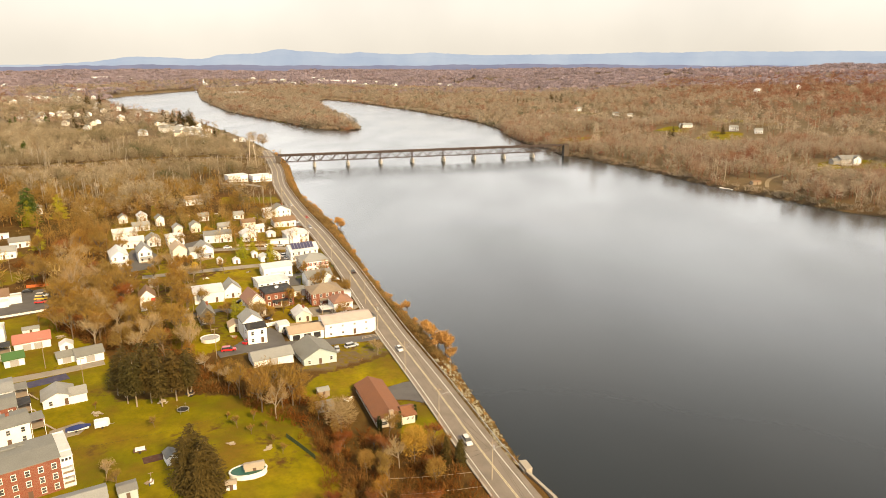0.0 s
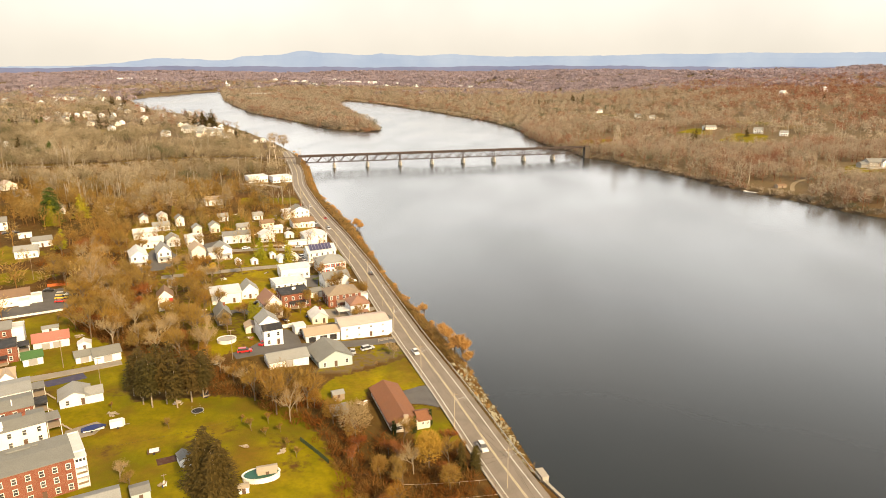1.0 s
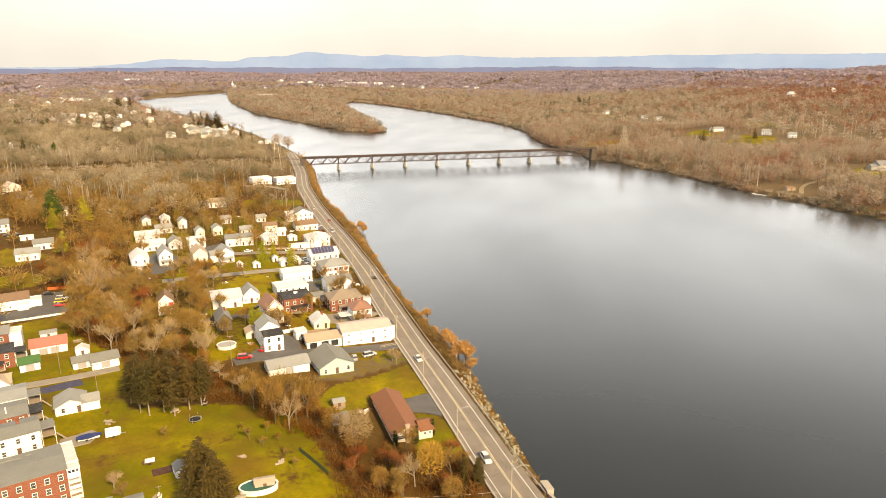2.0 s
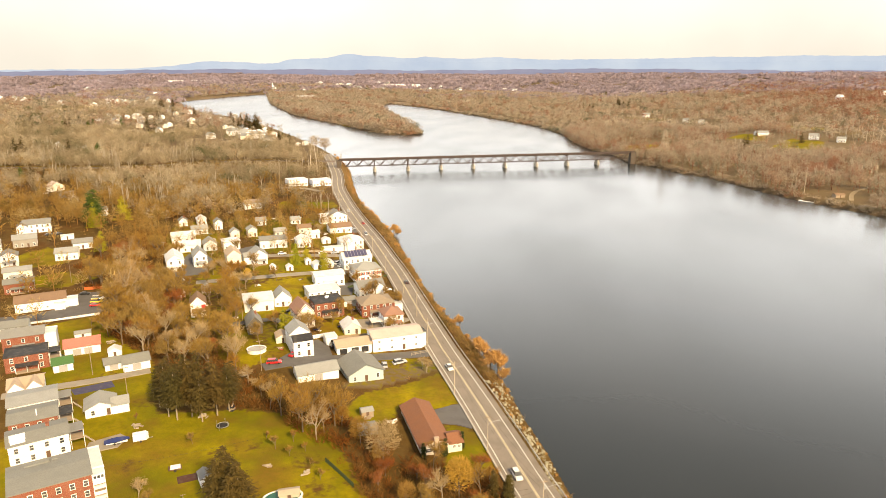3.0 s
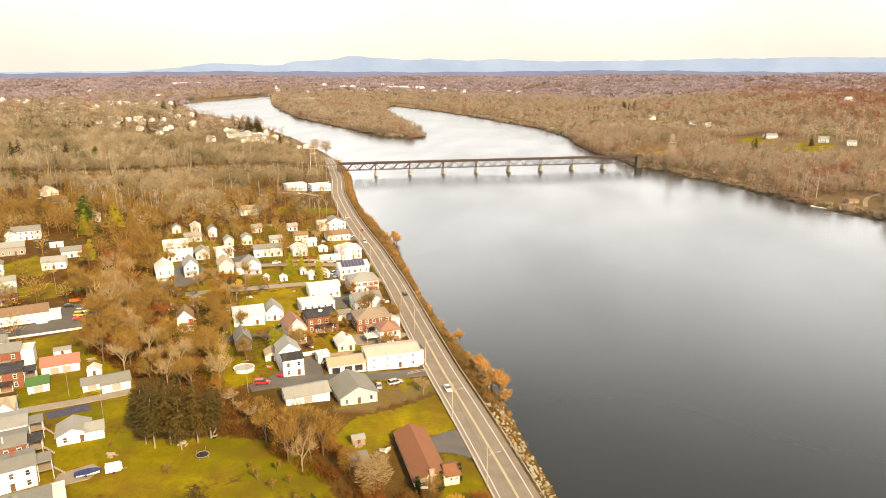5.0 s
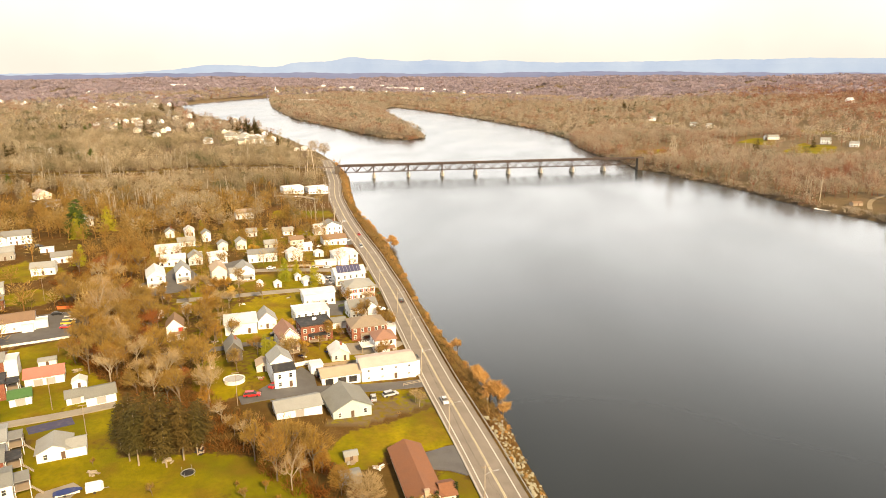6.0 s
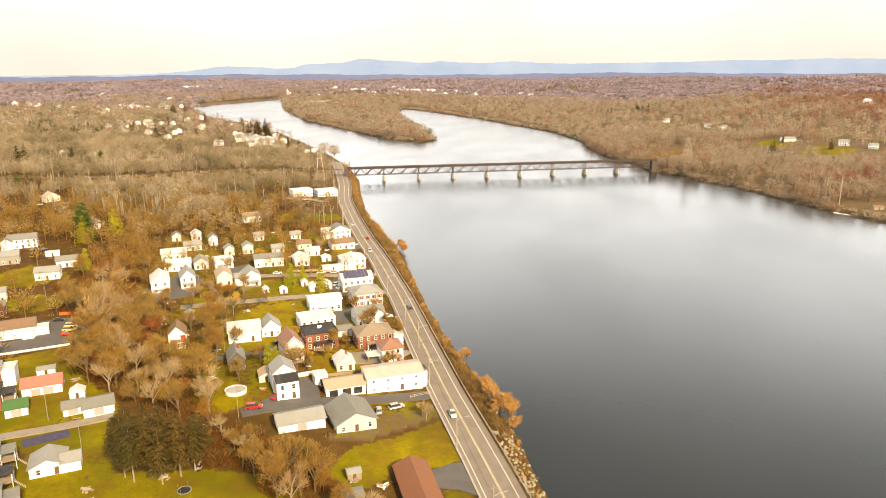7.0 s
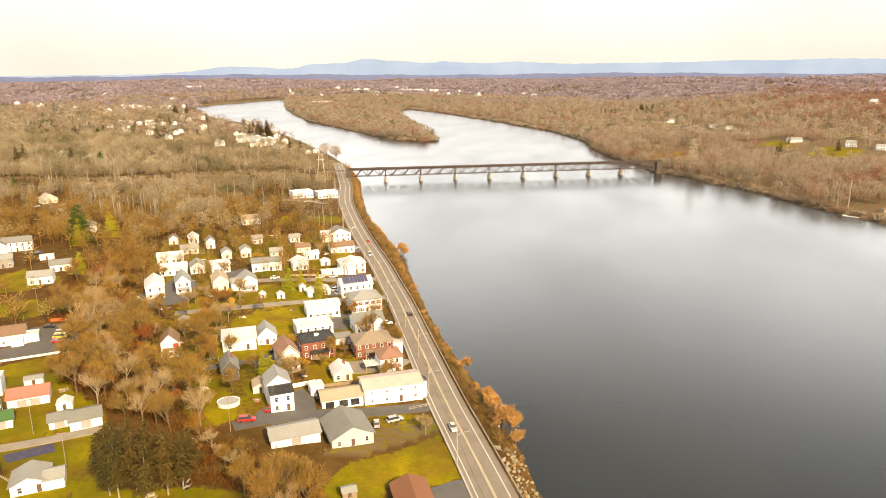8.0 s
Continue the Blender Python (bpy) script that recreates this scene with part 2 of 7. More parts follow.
def foliage(name, colours, rough=0.9, per="tint", fleck_share=0.24):
    """Leaves, needles or twigs, coloured tree by tree and fleck by fleck."""
    m, n, l, b = shader(name, rough)
    geo = n.new("ShaderNodeNewGeometry")
    if per == "tint":
        src = n.new("ShaderNodeAttribute")
        src.attribute_name = "tint"
        out = src.outputs["Fac"]
    else:
        src = n.new("ShaderNodeObjectInfo")
        out = src.outputs["Random"]
    ramp = n.new("ShaderNodeValToRGB")
    e = ramp.color_ramp.elements
    while len(e) < len(colours):
        e.new(0.5)
    for k, c in enumerate(colours):
        e[k].position, e[k].color = k / max(1, len(colours) - 1), rgba(c)
    l.new(out, ramp.inputs[0])
    fleck = mixed(n, l, ramp.outputs[0], [0.35 * c for c in colours[0]], mixed_value(n, l, geo.outputs["Random Per Island"], fleck_share))
    l.new(fleck, b.inputs["Base Color"])
    b.inputs["Specular IOR Level"].default_value = 0.1
    if per == "tint":
        # thin sprays let light through
        thin, both = n.new("ShaderNodeBsdfTranslucent"), n.new("ShaderNodeMixShader")
        both.inputs[0].default_value = 0.45
        l.new(fleck, thin.inputs["Color"])
        l.new(b.outputs[0], both.inputs[1])
        l.new(thin.outputs[0], both.inputs[2])
        l.new(both.outputs[0], n["Material Output"].inputs["Surface"])
    return m


BARK = plain("grey_brown_bark", (0.15, 0.105, 0.065), 0.95)
PALE_BARK = plain("pale_bark", (0.3, 0.24, 0.165), 0.95)
TWIGS_BROWN = foliage("brown_twigs", [(0.26, 0.142, 0.03), (0.314, 0.192, 0.047), (0.267, 0.176, 0.055), (0.33, 0.168, 0.032)], per="object", fleck_share=0.5)
TWIGS_RED = foliage("red_brown_twigs", [(0.243, 0.079, 0.024), (0.297, 0.112, 0.036), (0.207, 0.083, 0.03)], per="object", fleck_share=0.5)
TWIGS_PALE = foliage("pale_grey_twigs", [(0.356, 0.249, 0.122), (0.403, 0.292, 0.151), (0.326, 0.212, 0.098)], per="object", fleck_share=0.5)
LEAVES_GOLD = foliage("golden_leaves", [(0.46, 0.29, 0.05), (0.5, 0.33, 0.06), (0.42, 0.24, 0.04)], per="object", fleck_share=0.4)
LEAVES_RUST = foliage("rust_orange_leaves", [(0.48, 0.26, 0.08), (0.42, 0.24, 0.09), (0.5, 0.3, 0.11)], per="object")
NEEDLES = foliage("dark_green_needles", [(0.085, 0.062, 0.017), (0.11, 0.07, 0.02), (0.07, 0.058, 0.017)], per="object", fleck_share=0.6)
CYPRESS_GREEN = foliage("cypress_needles", [(0.035, 0.045, 0.014), (0.045, 0.052, 0.016)], per="object", fleck_share=0.4)
PINE_GREEN = foliage("bright_green_needles", [(0.075, 0.109, 0.021), (0.104, 0.126, 0.021), (0.066, 0.097, 0.021)], per="object")
LEAVES_RED = foliage("dark_red_leaves", [(0.3, 0.03, 0.03), (0.36, 0.05, 0.04)], per="object")
SHRUB_GREEN = foliage("yellow_green_leaves", [(0.27, 0.265, 0.022), (0.383, 0.322, 0.029), (0.203, 0.209, 0.022)], per="object")
WOODS_WEST = foliage("grey_tan_woods", [(0.146, 0.146, 0.069), (0.307, 0.244, 0.144), (0.389, 0.302, 0.193), (0.441, 0.351, 0.221), (0.493, 0.395, 0.262), (0.668, 0.552, 0.373), (0.429, 0.277, 0.151), (0.361, 0.297, 0.198)], fleck_share=0.4)
WOODS_GOLD = foliage("golden_brown_woods", [(0.183, 0.128, 0.032), (0.344, 0.206, 0.054), (0.42, 0.245, 0.064), (0.431, 0.275, 0.086), (0.464, 0.323, 0.124), (0.539, 0.402, 0.18), (0.409, 0.201, 0.048)], fleck_share=0.45)
WOODS_EAST = foliage("rust_and_grey_woods", [(0.167, 0.166, 0.106), (0.425, 0.349, 0.248), (0.49, 0.406, 0.302), (0.44, 0.349, 0.255), (0.425, 0.295, 0.206), (0.361, 0.188, 0.119), (0.322, 0.128, 0.077)], fleck_share=0.3)
# distance haze is mixed into these base colours as grey-mauve
WOODS_FAR = foliage("haze_mauve_woods", [(0.262, 0.213, 0.223), (0.299, 0.242, 0.255), (0.335, 0.269, 0.287), (0.37, 0.297, 0.313), (0.31, 0.22, 0.219)], fleck_share=0.12)
BRUSH_RED = foliage("red_brown_brush", [(0.163, 0.048, 0.013), (0.231, 0.075, 0.015), (0.258, 0.109, 0.026), (0.286, 0.17, 0.053), (0.245, 0.068, 0.015)], fleck_share=0.55)
BRUSH_GOLD = foliage("straw_and_orange_brush", [(0.228, 0.162, 0.056), (0.342, 0.221, 0.084), (0.399, 0.238, 0.084), (0.437, 0.297, 0.133), (0.361, 0.17, 0.052)], fleck_share=0.5)
WORN_DIRT = asphalt("worn_yard_dirt", (0.25, 0.19, 0.11))
HEDGE = plain("clipped_hedge_leaves", (0.04, 0.06, 0.014), 0.95, scale=3)

# ---- lie of the land: shorelines, banks, hills ----
LEFT_SHORE = [(150, -300), (95, -80), (62, 20), (38, 100), (15, 154.7), (6, 168), (-2.6, 192.8), (-10, 210), (-17.2, 230),
              (-34, 266), (-57.7, 311.7), (-72.1, 343.5), (-86, 377.4), (-100.3, 412.3), (-114.6, 446.5), (-134.5, 482.7),
              (-158.7, 527.5), (-180.7, 580), (-201.5, 635.7), (-221.9, 692), (-269, 793), (-333, 899), (-418, 1023),
              (-526, 1170), (-640, 1310), (-830, 1490), (-985, 1680), (-1150, 1930), (-1163, 2253), (-1124, 2485)]
ISLAND_SHORE = [(-1061, 2354), (-844, 1888), (-688, 1617), (-589, 1446), (-498, 1337), (-420, 1245), (-346, 1145),
                (-285, 1085), (-252, 1076), (-232, 1090), (-239, 1133), (-297, 1265), (-357, 1419), (-434, 1616), (-500, 1831)]
RIGHT_SHORE = [(-505, 1938), (-433, 1842), (-373, 1777), (-273, 1621), (-191, 1492), (-120, 1370), (-71, 1289), (-38, 1206),
               (-9, 1116), (0, 1021), (22, 937), (54, 863), (64, 816), (91, 786), (110, 749), (133, 724), (151, 687), (167, 649),
               (183, 619), (225, 557), (242, 527), (270, 505), (400, 400), (520, 250), (600, 0), (650, -300)]
RIVER = LEFT_SHORE + ISLAND_SHORE + RIGHT_SHORE
BANK_OF = [0] * len(LEFT_SHORE) + [1] * len(ISLAND_SHORE) + [2] * len(RIGHT_SHORE)


def smooth(a, b, v):
    u = np.clip((v - a) / (b - a), 0, 1)
    return u * u * (3 - 2 * u)


def inside(poly, x, y):
    """True where the points lie within the polygon."""
    hit = np.zeros(np.shape(x), bool)
    for (ax, ay), (bx, by) in zip(poly, poly[1:] + poly[:1]):
        cross = (ay > y) != (by > y)
        hit ^= cross & (x < (bx - ax) * (y - ay) / ((by - ay) or 1e-9) + ax)
    return hit


def line_distance(pts, x, y, closed=False):
    """Distance to a polyline, and the number of its nearest piece."""
    best, which = np.full(np.shape(x), 1e9), np.zeros(np.shape(x), int)
    ends = list(zip(pts, pts[1:] + pts[:1])) if closed else list(zip(pts, pts[1:]))
    for n, ((ax, ay), (bx, by)) in enumerate(ends):
        dx, dy = bx - ax, by - ay
        u = np.clip(((x - ax) * dx + (y - ay) * dy) / (dx * dx + dy * dy + 1e-9), 0, 1)
        far = np.hypot(x - ax - u * dx, y - ay - u * dy)
        which = np.where(far < best, n, which)
        best = np.minimum(best, far)
    return best, which


def wave(x, y, s, k=0.0):
    return np.sin(x / s + k) * np.cos(y / (s * 1.3) - k) + 0.5 * np.sin((x + y) / (s * 0.61) + 2 * k)


def shore(x, y):
    """Metres inland from the nearest shore (below zero in the river), and its bank: 0 west, 1 island, 2 east."""
    d, n = line_distance(RIVER, x, y, True)
    d = d + 1.2 * wave(x, y, 6.0, 1.0) * np.clip(d / 6, 0, 1)
    return np.where(inside(RIVER, x, y), -d, d), np.array(BANK_OF)[n]


ROAD = [(34, 88), (16, 124), (3.2, 150), (-5.4, 168), (-14.2, 187.5), (-23.4, 207.6), (-34, 230), (-43.5, 250), (-62.8, 293),
        (-83.6, 340), (-97.5, 369.3), (-114, 404), (-135.7, 446.5), (-156.5, 489), (-178, 536), (-196, 578), (-220, 645),
        (-240, 694), (-262, 747), (-300, 830), (-352, 930), (-440, 1060)]
RAIL_BED = [(-238, 693), (-262, 690), (-322, 682), (-373, 661), (-393, 643), (-414, 627), (-455, 609), (-499, 601), (-542, 594), (-640, 580), (-800, 560), (-1200, 540)]


def ground(x, y):
    """Height of the land over the river's level."""
    x, y = np.asarray(x, float), np.asarray(y, float)
    d, bank = shore(x, y)
    r = np.hypot(x, y - 40)
    azimuth = np.degrees(np.arctan2(x, np.maximum(y, 1)))
    west = 5 * smooth(-0.5, 7, d) + 3.2 * smooth(22, 80, d) + 0.35 * wave(x, y, 31, 0.4) * smooth(25, 60, d)
    west = west + 2.5 * wave(x, y, 160, 0.9) * smooth(130, 500, d)
    isle = 2.6 * smooth(-0.5, 10, d)
    east = 3.0 * smooth(-0.5, 9, d) + 2.0 * smooth(10, 60, d)
    hill = smooth(1, 15, azimuth) * (0.85 + 0.15 * wave(x, y, 210, 0.3))
    east = east + 46 * smooth(90, 1300, d) * hill + 4 * wave(x, y, 120, 0.2) * smooth(120, 500, d)
    land = np.choose(np.clip(bank, 0, 2), [west, isle, east])
    land = land + 30 * smooth(1500, 4500, r) * smooth(0, 300, d) + 6 * wave(x, y, 420, 0.7) * smooth(1200, 2600, r) * smooth(40, 500, d)
    bed = -3.2 * smooth(0, 9, -d)
    z = np.where(d > 0, land, bed)
    near, _ = line_distance(ROAD, x, y)
    flat = 1 - smooth(6.5, 11, near)
    z = np.where(d > 0, z * (1 - flat) + flat * np.minimum(5.0, 0.75 * d + 0.2), z)
    rail, _ = line_distance(RAIL_BED, x, y)
    top = 1 - smooth(3.5, 16, rail)
    clear = smooth(7, 16, near)
    return np.where((d > 0) & (bank == 0), np.maximum(z, z + (11.6 - z) * top * clear), z)


def height(x, y):
    return float(ground(np.array([x]), np.array([y]))[0])



# ---- mesh helpers ----
def mesh_from(name, verts, faces, material=None):
    me = bpy.data.meshes.new(name)
    me.from_pydata([tuple(v) for v in verts], [], [tuple(f) for f in faces])
    if material:
        me.materials.append(material)
    return me


def array_mesh(name, verts, tris, material, attribute=None, values=None):
    """A mesh of triangles from arrays, with one face attribute."""
    me = bpy.data.meshes.new(name)
    me.vertices.add(len(verts))
    me.vertices.foreach_set("co", np.asarray(verts, np.float32).ravel())
    me.loops.add(3 * len(tris))
    me.loops.foreach_set("vertex_index", np.asarray(tris, np.int32).ravel())
    me.polygons.add(len(tris))
    me.polygons.foreach_set("loop_start", np.arange(0, 3 * len(tris), 3, dtype=np.int32))
    me.materials.append(material)
    if attribute:
        me.attributes.new(attribute, "FLOAT", "FACE").data.foreach_set("value", np.asarray(values, np.float32))
    me.update()
    return me


class Solid:
    """Gathers simple solids into one mesh."""

    def __init__(self):
        self.v, self.f = [], []

    def add(self, verts, faces):
        n = len(self.v)
        self.v += [tuple(p) for p in verts]
        self.f += [tuple(i + n for i in f) for f in faces]
        return self

    def box(self, c, s, m=None):
        """A box round c of sizes s, turned by m."""
        pts = [Vector((c[0] + s[0] * i / 2, c[1] + s[1] * j / 2, c[2] + s[2] * k / 2)) for k in (-1, 1) for i, j in ((-1, -1), (1, -1), (1, 1), (-1, 1))]
        if m:
            pts = [m @ p for p in pts]
        return self.add(pts, [(3, 2, 1, 0), (4, 5, 6, 7), (0, 1, 5, 4), (1, 2, 6, 5), (2, 3, 7, 6), (3, 0, 4, 7)])

    def beam(self, a, b, w, h=None, sides=4, taper=1.0):
        """A bar from a to b; sides 4: square, more: round."""
        a, b, h = Vector(a), Vector(b), h or w
        ahead = (b - a).normalized()
        side = ahead.cross((0, 0, 1))
        side = side.normalized() if side.length > 0.01 else Vector((1, 0, 0))
        up = side.cross(ahead)
        ring = [(math.cos(2 * math.pi * (k + 0.5) / sides), math.sin(2 * math.pi * (k + 0.5) / sides)) for k in range(sides)]
        s = 0.7071 if sides == 4 else 0.5
        pts = [a + side * x * w * s + up * y * h * s for x, y in ring] + [b + (side * x * w * s + up * y * h * s) * taper for x, y in ring]
        fs = [(k, (k + 1) % sides, sides + (k + 1) % sides, sides + k) for k in range(sides)]
        return self.add(pts, fs + [tuple(range(sides))[::-1], tuple(range(sides, 2 * sides))])

    def prism(self, outline, z0, z1):
        """An upright prism over a plan outline."""
        n = len(outline)
        pts = [(x, y, z0) for x, y in outline] + [(x, y, z1) for x, y in outline]
        return self.add(pts, [tuple(range(n))[::-1], tuple(range(n, 2 * n))] + [(k, (k + 1) % n, n + (k + 1) % n, n + k) for k in range(n)])

    def mesh(self, name, material):
        return mesh_from(name, self.v, self.f, material)


def part(name, mesh, parent, m=None, label=""):
    ob = new(name, mesh)
    ob.parent = parent
    if m is not None:
        ob.matrix_basis = m
    return tagged(ob, label)


def thing(name, label, category, m=None, group="", mesh=None, kind=""):
    ob = new(name, mesh)
    if m is not None:
        ob.matrix_basis = m
    return tagged(ob, label, category, group, kind)


# ---- ground, one sheet to the horizon ----
PAVED = {
    "house_drive": ([(-38.5, 201.2), (-32.5, 206.6), (-27.5, 209), (-21.5, 196.5), (-24.5, 193.6), (-29, 195), (-34, 194.7)], DARK_ASPHALT, "dark asphalt house driveway beside a mown lawn"),
    "parking_lot": ([(-232, 240), (-217.2, 232), (-190.3, 252), (-192.5, 264), (-209, 281), (-221, 273), (-209, 258.3), (-219.5, 246)], DARK_ASPHALT, "dark asphalt parking lot behind a long white building"),
    "house_yard": ([(-193, 300), (-175, 314), (-184, 338), (-194, 348), (-203, 346), (-199, 330), (-204, 318)], DARK_ASPHALT, "grey asphalt yard between white houses"),
    "garage_yard": ([(-97.5, 224), (-89.3, 219.5), (-79.3, 229.5), (-85, 240.5), (-91.4, 245.5)], DARK_ASPHALT, "grey asphalt yard beside a white house"),
    "deck_yard": ([(-80, 262), (-66, 270), (-62, 279), (-70, 281), (-86, 271)], GRAVEL, "pale gravel yard between brick houses"),
    "row_yard": ([(-108, 297), (-96, 303), (-101, 322), (-117, 312)], DARK_ASPHALT, "grey asphalt yard between white houses"),
    "upper_yard": ([(-118, 341), (-110, 345), (-116, 360), (-125, 356)], DARK_ASPHALT, "asphalt yard behind solar-roofed house"),
    "mid_yard": ([(-166, 340), (-160, 348), (-176, 372), (-184, 358), (-178, 342)], DARK_ASPHALT, "asphalt lane between white houses"),
    "cottage_yard": ([(-116, 266), (-108, 272), (-100, 267), (-106, 258)], DARK_ASPHALT, "dark asphalt yard before a white cottage"),
    "roadside_yard": ([(-133, 422), (-128, 431), (-142, 440), (-150, 434)], DARK_ASPHALT, "dark asphalt roadside yard"),
    "trailer_pad": ([(-124, 156), (-117.5, 161), (-117.5, 166), (-121, 167.5), (-126.5, 161.5)], GRAVEL, "pale concrete pad beside white house"),
}
STREETS = {
    "side_street": ([(-44.5, 247), (-52, 243.5), (-60.3, 239.5), (-78.8, 230.5), (-92, 222), (-100, 216)], 5.6, DARK_ASPHALT, "dark asphalt side street with worn edges"),
    "middle_street": ([(-87, 349.5), (-96, 346), (-104.6, 342), (-126, 328.3), (-146.9, 313), (-172, 299)], 5.0, GRAVEL, "pale worn side street beside a lawn"),
    "upper_street": ([(-99, 378), (-108, 374), (-125, 366.5), (-145.8, 358), (-175, 345)], 5.2, GRAVEL, "grey side street between white houses"),
    "lower_lane": ([(-172, 181), (-160, 190.2), (-150, 197.1), (-137.3, 207.3)], 4.0, GRAVEL, "gravel lane across a lawn"),
    "barn_lane": ([(-150, 241), (-128, 252), (-115, 260), (-104, 252)], 3.6, DARK_ASPHALT, "dark lane past a white barn"),
    "trailer_lane": ([(-205, 560), (-222, 566), (-240, 560)], 6.0, GRAVEL, "gravel drive beside white block buildings"),
    "east_drive": ([(222, 601), (240, 640), (300, 700), (332, 716), (352, 722)], 3.4, WORN_DIRT, "worn dirt drive to a riverside house"),
}
BARE_YARD = [(-62, 226), (-52, 236), (-46, 241), (-41, 233), (-52, 220), (-59, 212), (-67, 207.5), (-70, 209.5)]
LAWNS = [[(-63.5, 192), (-61, 207), (-52, 215), (-41, 228), (-32.5, 217), (-29, 210), (-38, 203), (-49, 203), (-48, 194), (-53, 187)],
         [(-32, 193.5), (-26, 195), (-15, 179), (-16, 174), (-28, 171.5)],
         [(-152, 172), (-140, 186), (-124, 190), (-118, 180), (-94, 186), (-81, 186), (-66, 182), (-55, 168), (-40, 148), (-37, 125), (-116, 110), (-150, 140)],
         [(-203, 235), (-189, 254), (-171, 233), (-144, 217), (-134, 206), (-120, 181), (-140, 181), (-163, 189)],
         [(-131, 263), (-144, 299), (-121, 328), (-112, 297), (-108, 268)],
         [(-156, 322), (-125, 339), (-131, 356), (-165, 340)],
         [(-128, 240), (-120, 248), (-103, 218), (-107, 213), (-120, 221)],
         [(-90, 250), (-66, 258), (-76, 268), (-98, 262)],
         [(219, 1054), (245, 1103), (279, 1115), (260, 1016)], [(247, 944), (297, 1042), (330, 1010), (300, 927)],
         [(300, 690), (330, 700), (390, 700), (380, 760), (320, 740)],
         [(-92, 343), (-83, 341), (-103, 385), (-109, 378)], [(60, 880), (120, 900), (110, 960), (60, 940)],
         [(-205, 470), (-170, 500), (-180, 520), (-215, 500)], [(-300, 300), (-262, 312), (-255, 335), (-290, 345)],
         [(-260, 285), (-232, 280), (-225, 300), (-250, 305)], [(-470, 2290), (-240, 2320), (-205, 2410), (-450, 2430)]]


TOWN = [(-46, 240), (-66, 225), (-96, 216), (-125, 235), (-158, 258), (-205, 315), (-232, 365), (-250, 412), (-200, 445), (-165, 462), (-120, 395), (-90, 330)]


def lawn_mask(x, y):
    a = np.zeros(np.shape(x))
    for poly in LAWNS:
        d, _ = line_distance(poly, x, y, True)
        s = np.where(inside(poly, x, y), d, -d)
        a = np.maximum(a, smooth(-2.5, 2.0, s))
    for cx, cy, cr in ((-125, 186, 6), (-88, 161, 6), (-63, 163, 7), (-80, 168, 4), (-108, 153, 5), (-47, 158, 6), (-150, 203, 5), (-57, 152, 5), (-100, 170, 3.5), (-73, 150, 4), (-160, 222, 5)):
        a = a * (1 - 0.5 * np.exp(-((x - cx) ** 2 + (y - cy) ** 2) / cr ** 2))
    yard = inside(BARE_YARD, x, y)
    a = np.where(yard, 0.48, a)
    far = np.hypot(x, y)
    open_field = smooth(0.95, 1.25, wave(x, y, 62, 2.2)) * smooth(800, 1100, far) * (1 - smooth(1300, 1800, far)) * 0.6
    yards = inside(TOWN, x, y) * (0.5 + 0.24 * wave(x, y, 9, 0.5))
    return np.maximum(np.maximum(a, open_field), np.clip(yards, 0, 1))


def paved_mask(x, y):
    a = np.zeros(np.shape(x))
    for poly, *_ in PAVED.values():
        d, _ = line_distance(poly, x, y, True)
        a = np.maximum(a, 1 - smooth(1.0, 2.5, np.where(inside(poly, x, y), 0, d)))
    for pts, width, *_ in STREETS.values():
        d, _ = line_distance(pts, x, y)
        a = np.maximum(a, 1 - smooth(width / 2 + 1, width / 2 + 2.5, d))
    d, _ = line_distance(ROAD, x, y)
    return np.maximum(a, 1 - smooth(7.5, 8.5, d))


def build_ground():
    rings = [10 * 1.0155 ** k for k in range(430)]
    rings = [r for r in rings if r < 4850]
    angles = sorted(set([round(a, 3) for a in np.arange(-52, 40, 0.34)] + [float(a) for a in range(-180, 180, 4) if a < -52 or a > 40]))
    r, a = np.meshgrid(rings, np.radians(angles), indexing="ij")
    x, y = r * np.sin(a), 40 + r * np.cos(a)
    x, y = np.append(x.ravel(), 0), np.append(y.ravel(), 40)
    z = ground(x, y) - 0.3 * paved_mask(x, y)
    n, k = len(rings), len(angles)
    i, j = np.meshgrid(np.arange(n - 1), np.arange(k), indexing="ij")
    q = np.stack([i * k + j, (i + 1) * k + j, (i + 1) * k + (j + 1) % k, i * k + (j + 1) % k], -1).reshape(-1, 4)
    tris = np.concatenate([q[:, [0, 2, 1]], q[:, [0, 3, 2]], np.stack([np.full(k, n * k), (np.arange(k) + 1) % k, np.arange(k)], -1)])
    me = array_mesh("ground", np.stack([x, y, z], -1), tris, LAND)
    me.attributes.new("lawn", "FLOAT", "POINT").data.foreach_set("value", lawn_mask(x, y).astype(np.float32))
    me.attributes.new("dry", "FLOAT", "POINT").data.foreach_set("value", np.maximum(0.9 * smooth(430, 760, y + 0.25 * x), 0.8 * inside(BARE_YARD, x, y)).astype(np.float32))
    d, bank = shore(x, y)
    # where the waterline shade is painted: island and east shores only
    me.attributes.new("shore_shade", "FLOAT", "POINT").data.foreach_set("value", ((bank > 0) * (1 - smooth(2.0, 4.5, np.abs(d)))).astype(np.float32))
    me.polygons.foreach_set("use_smooth", np.ones(len(me.polygons), bool))
    thing("ground", "grass lawns and brown leaf litter on river banks", "ground", mesh=me, kind="structure")


build_ground()
thing("water", "calm grey river water with faint wind streaks", "river", kind="structure",
      mesh=mesh_from("water", [(-1700, -400, 0), (900, -400, 0), (900, 2700, 0), (-1700, 2700, 0)], [(0, 1, 2, 3)], WATER))


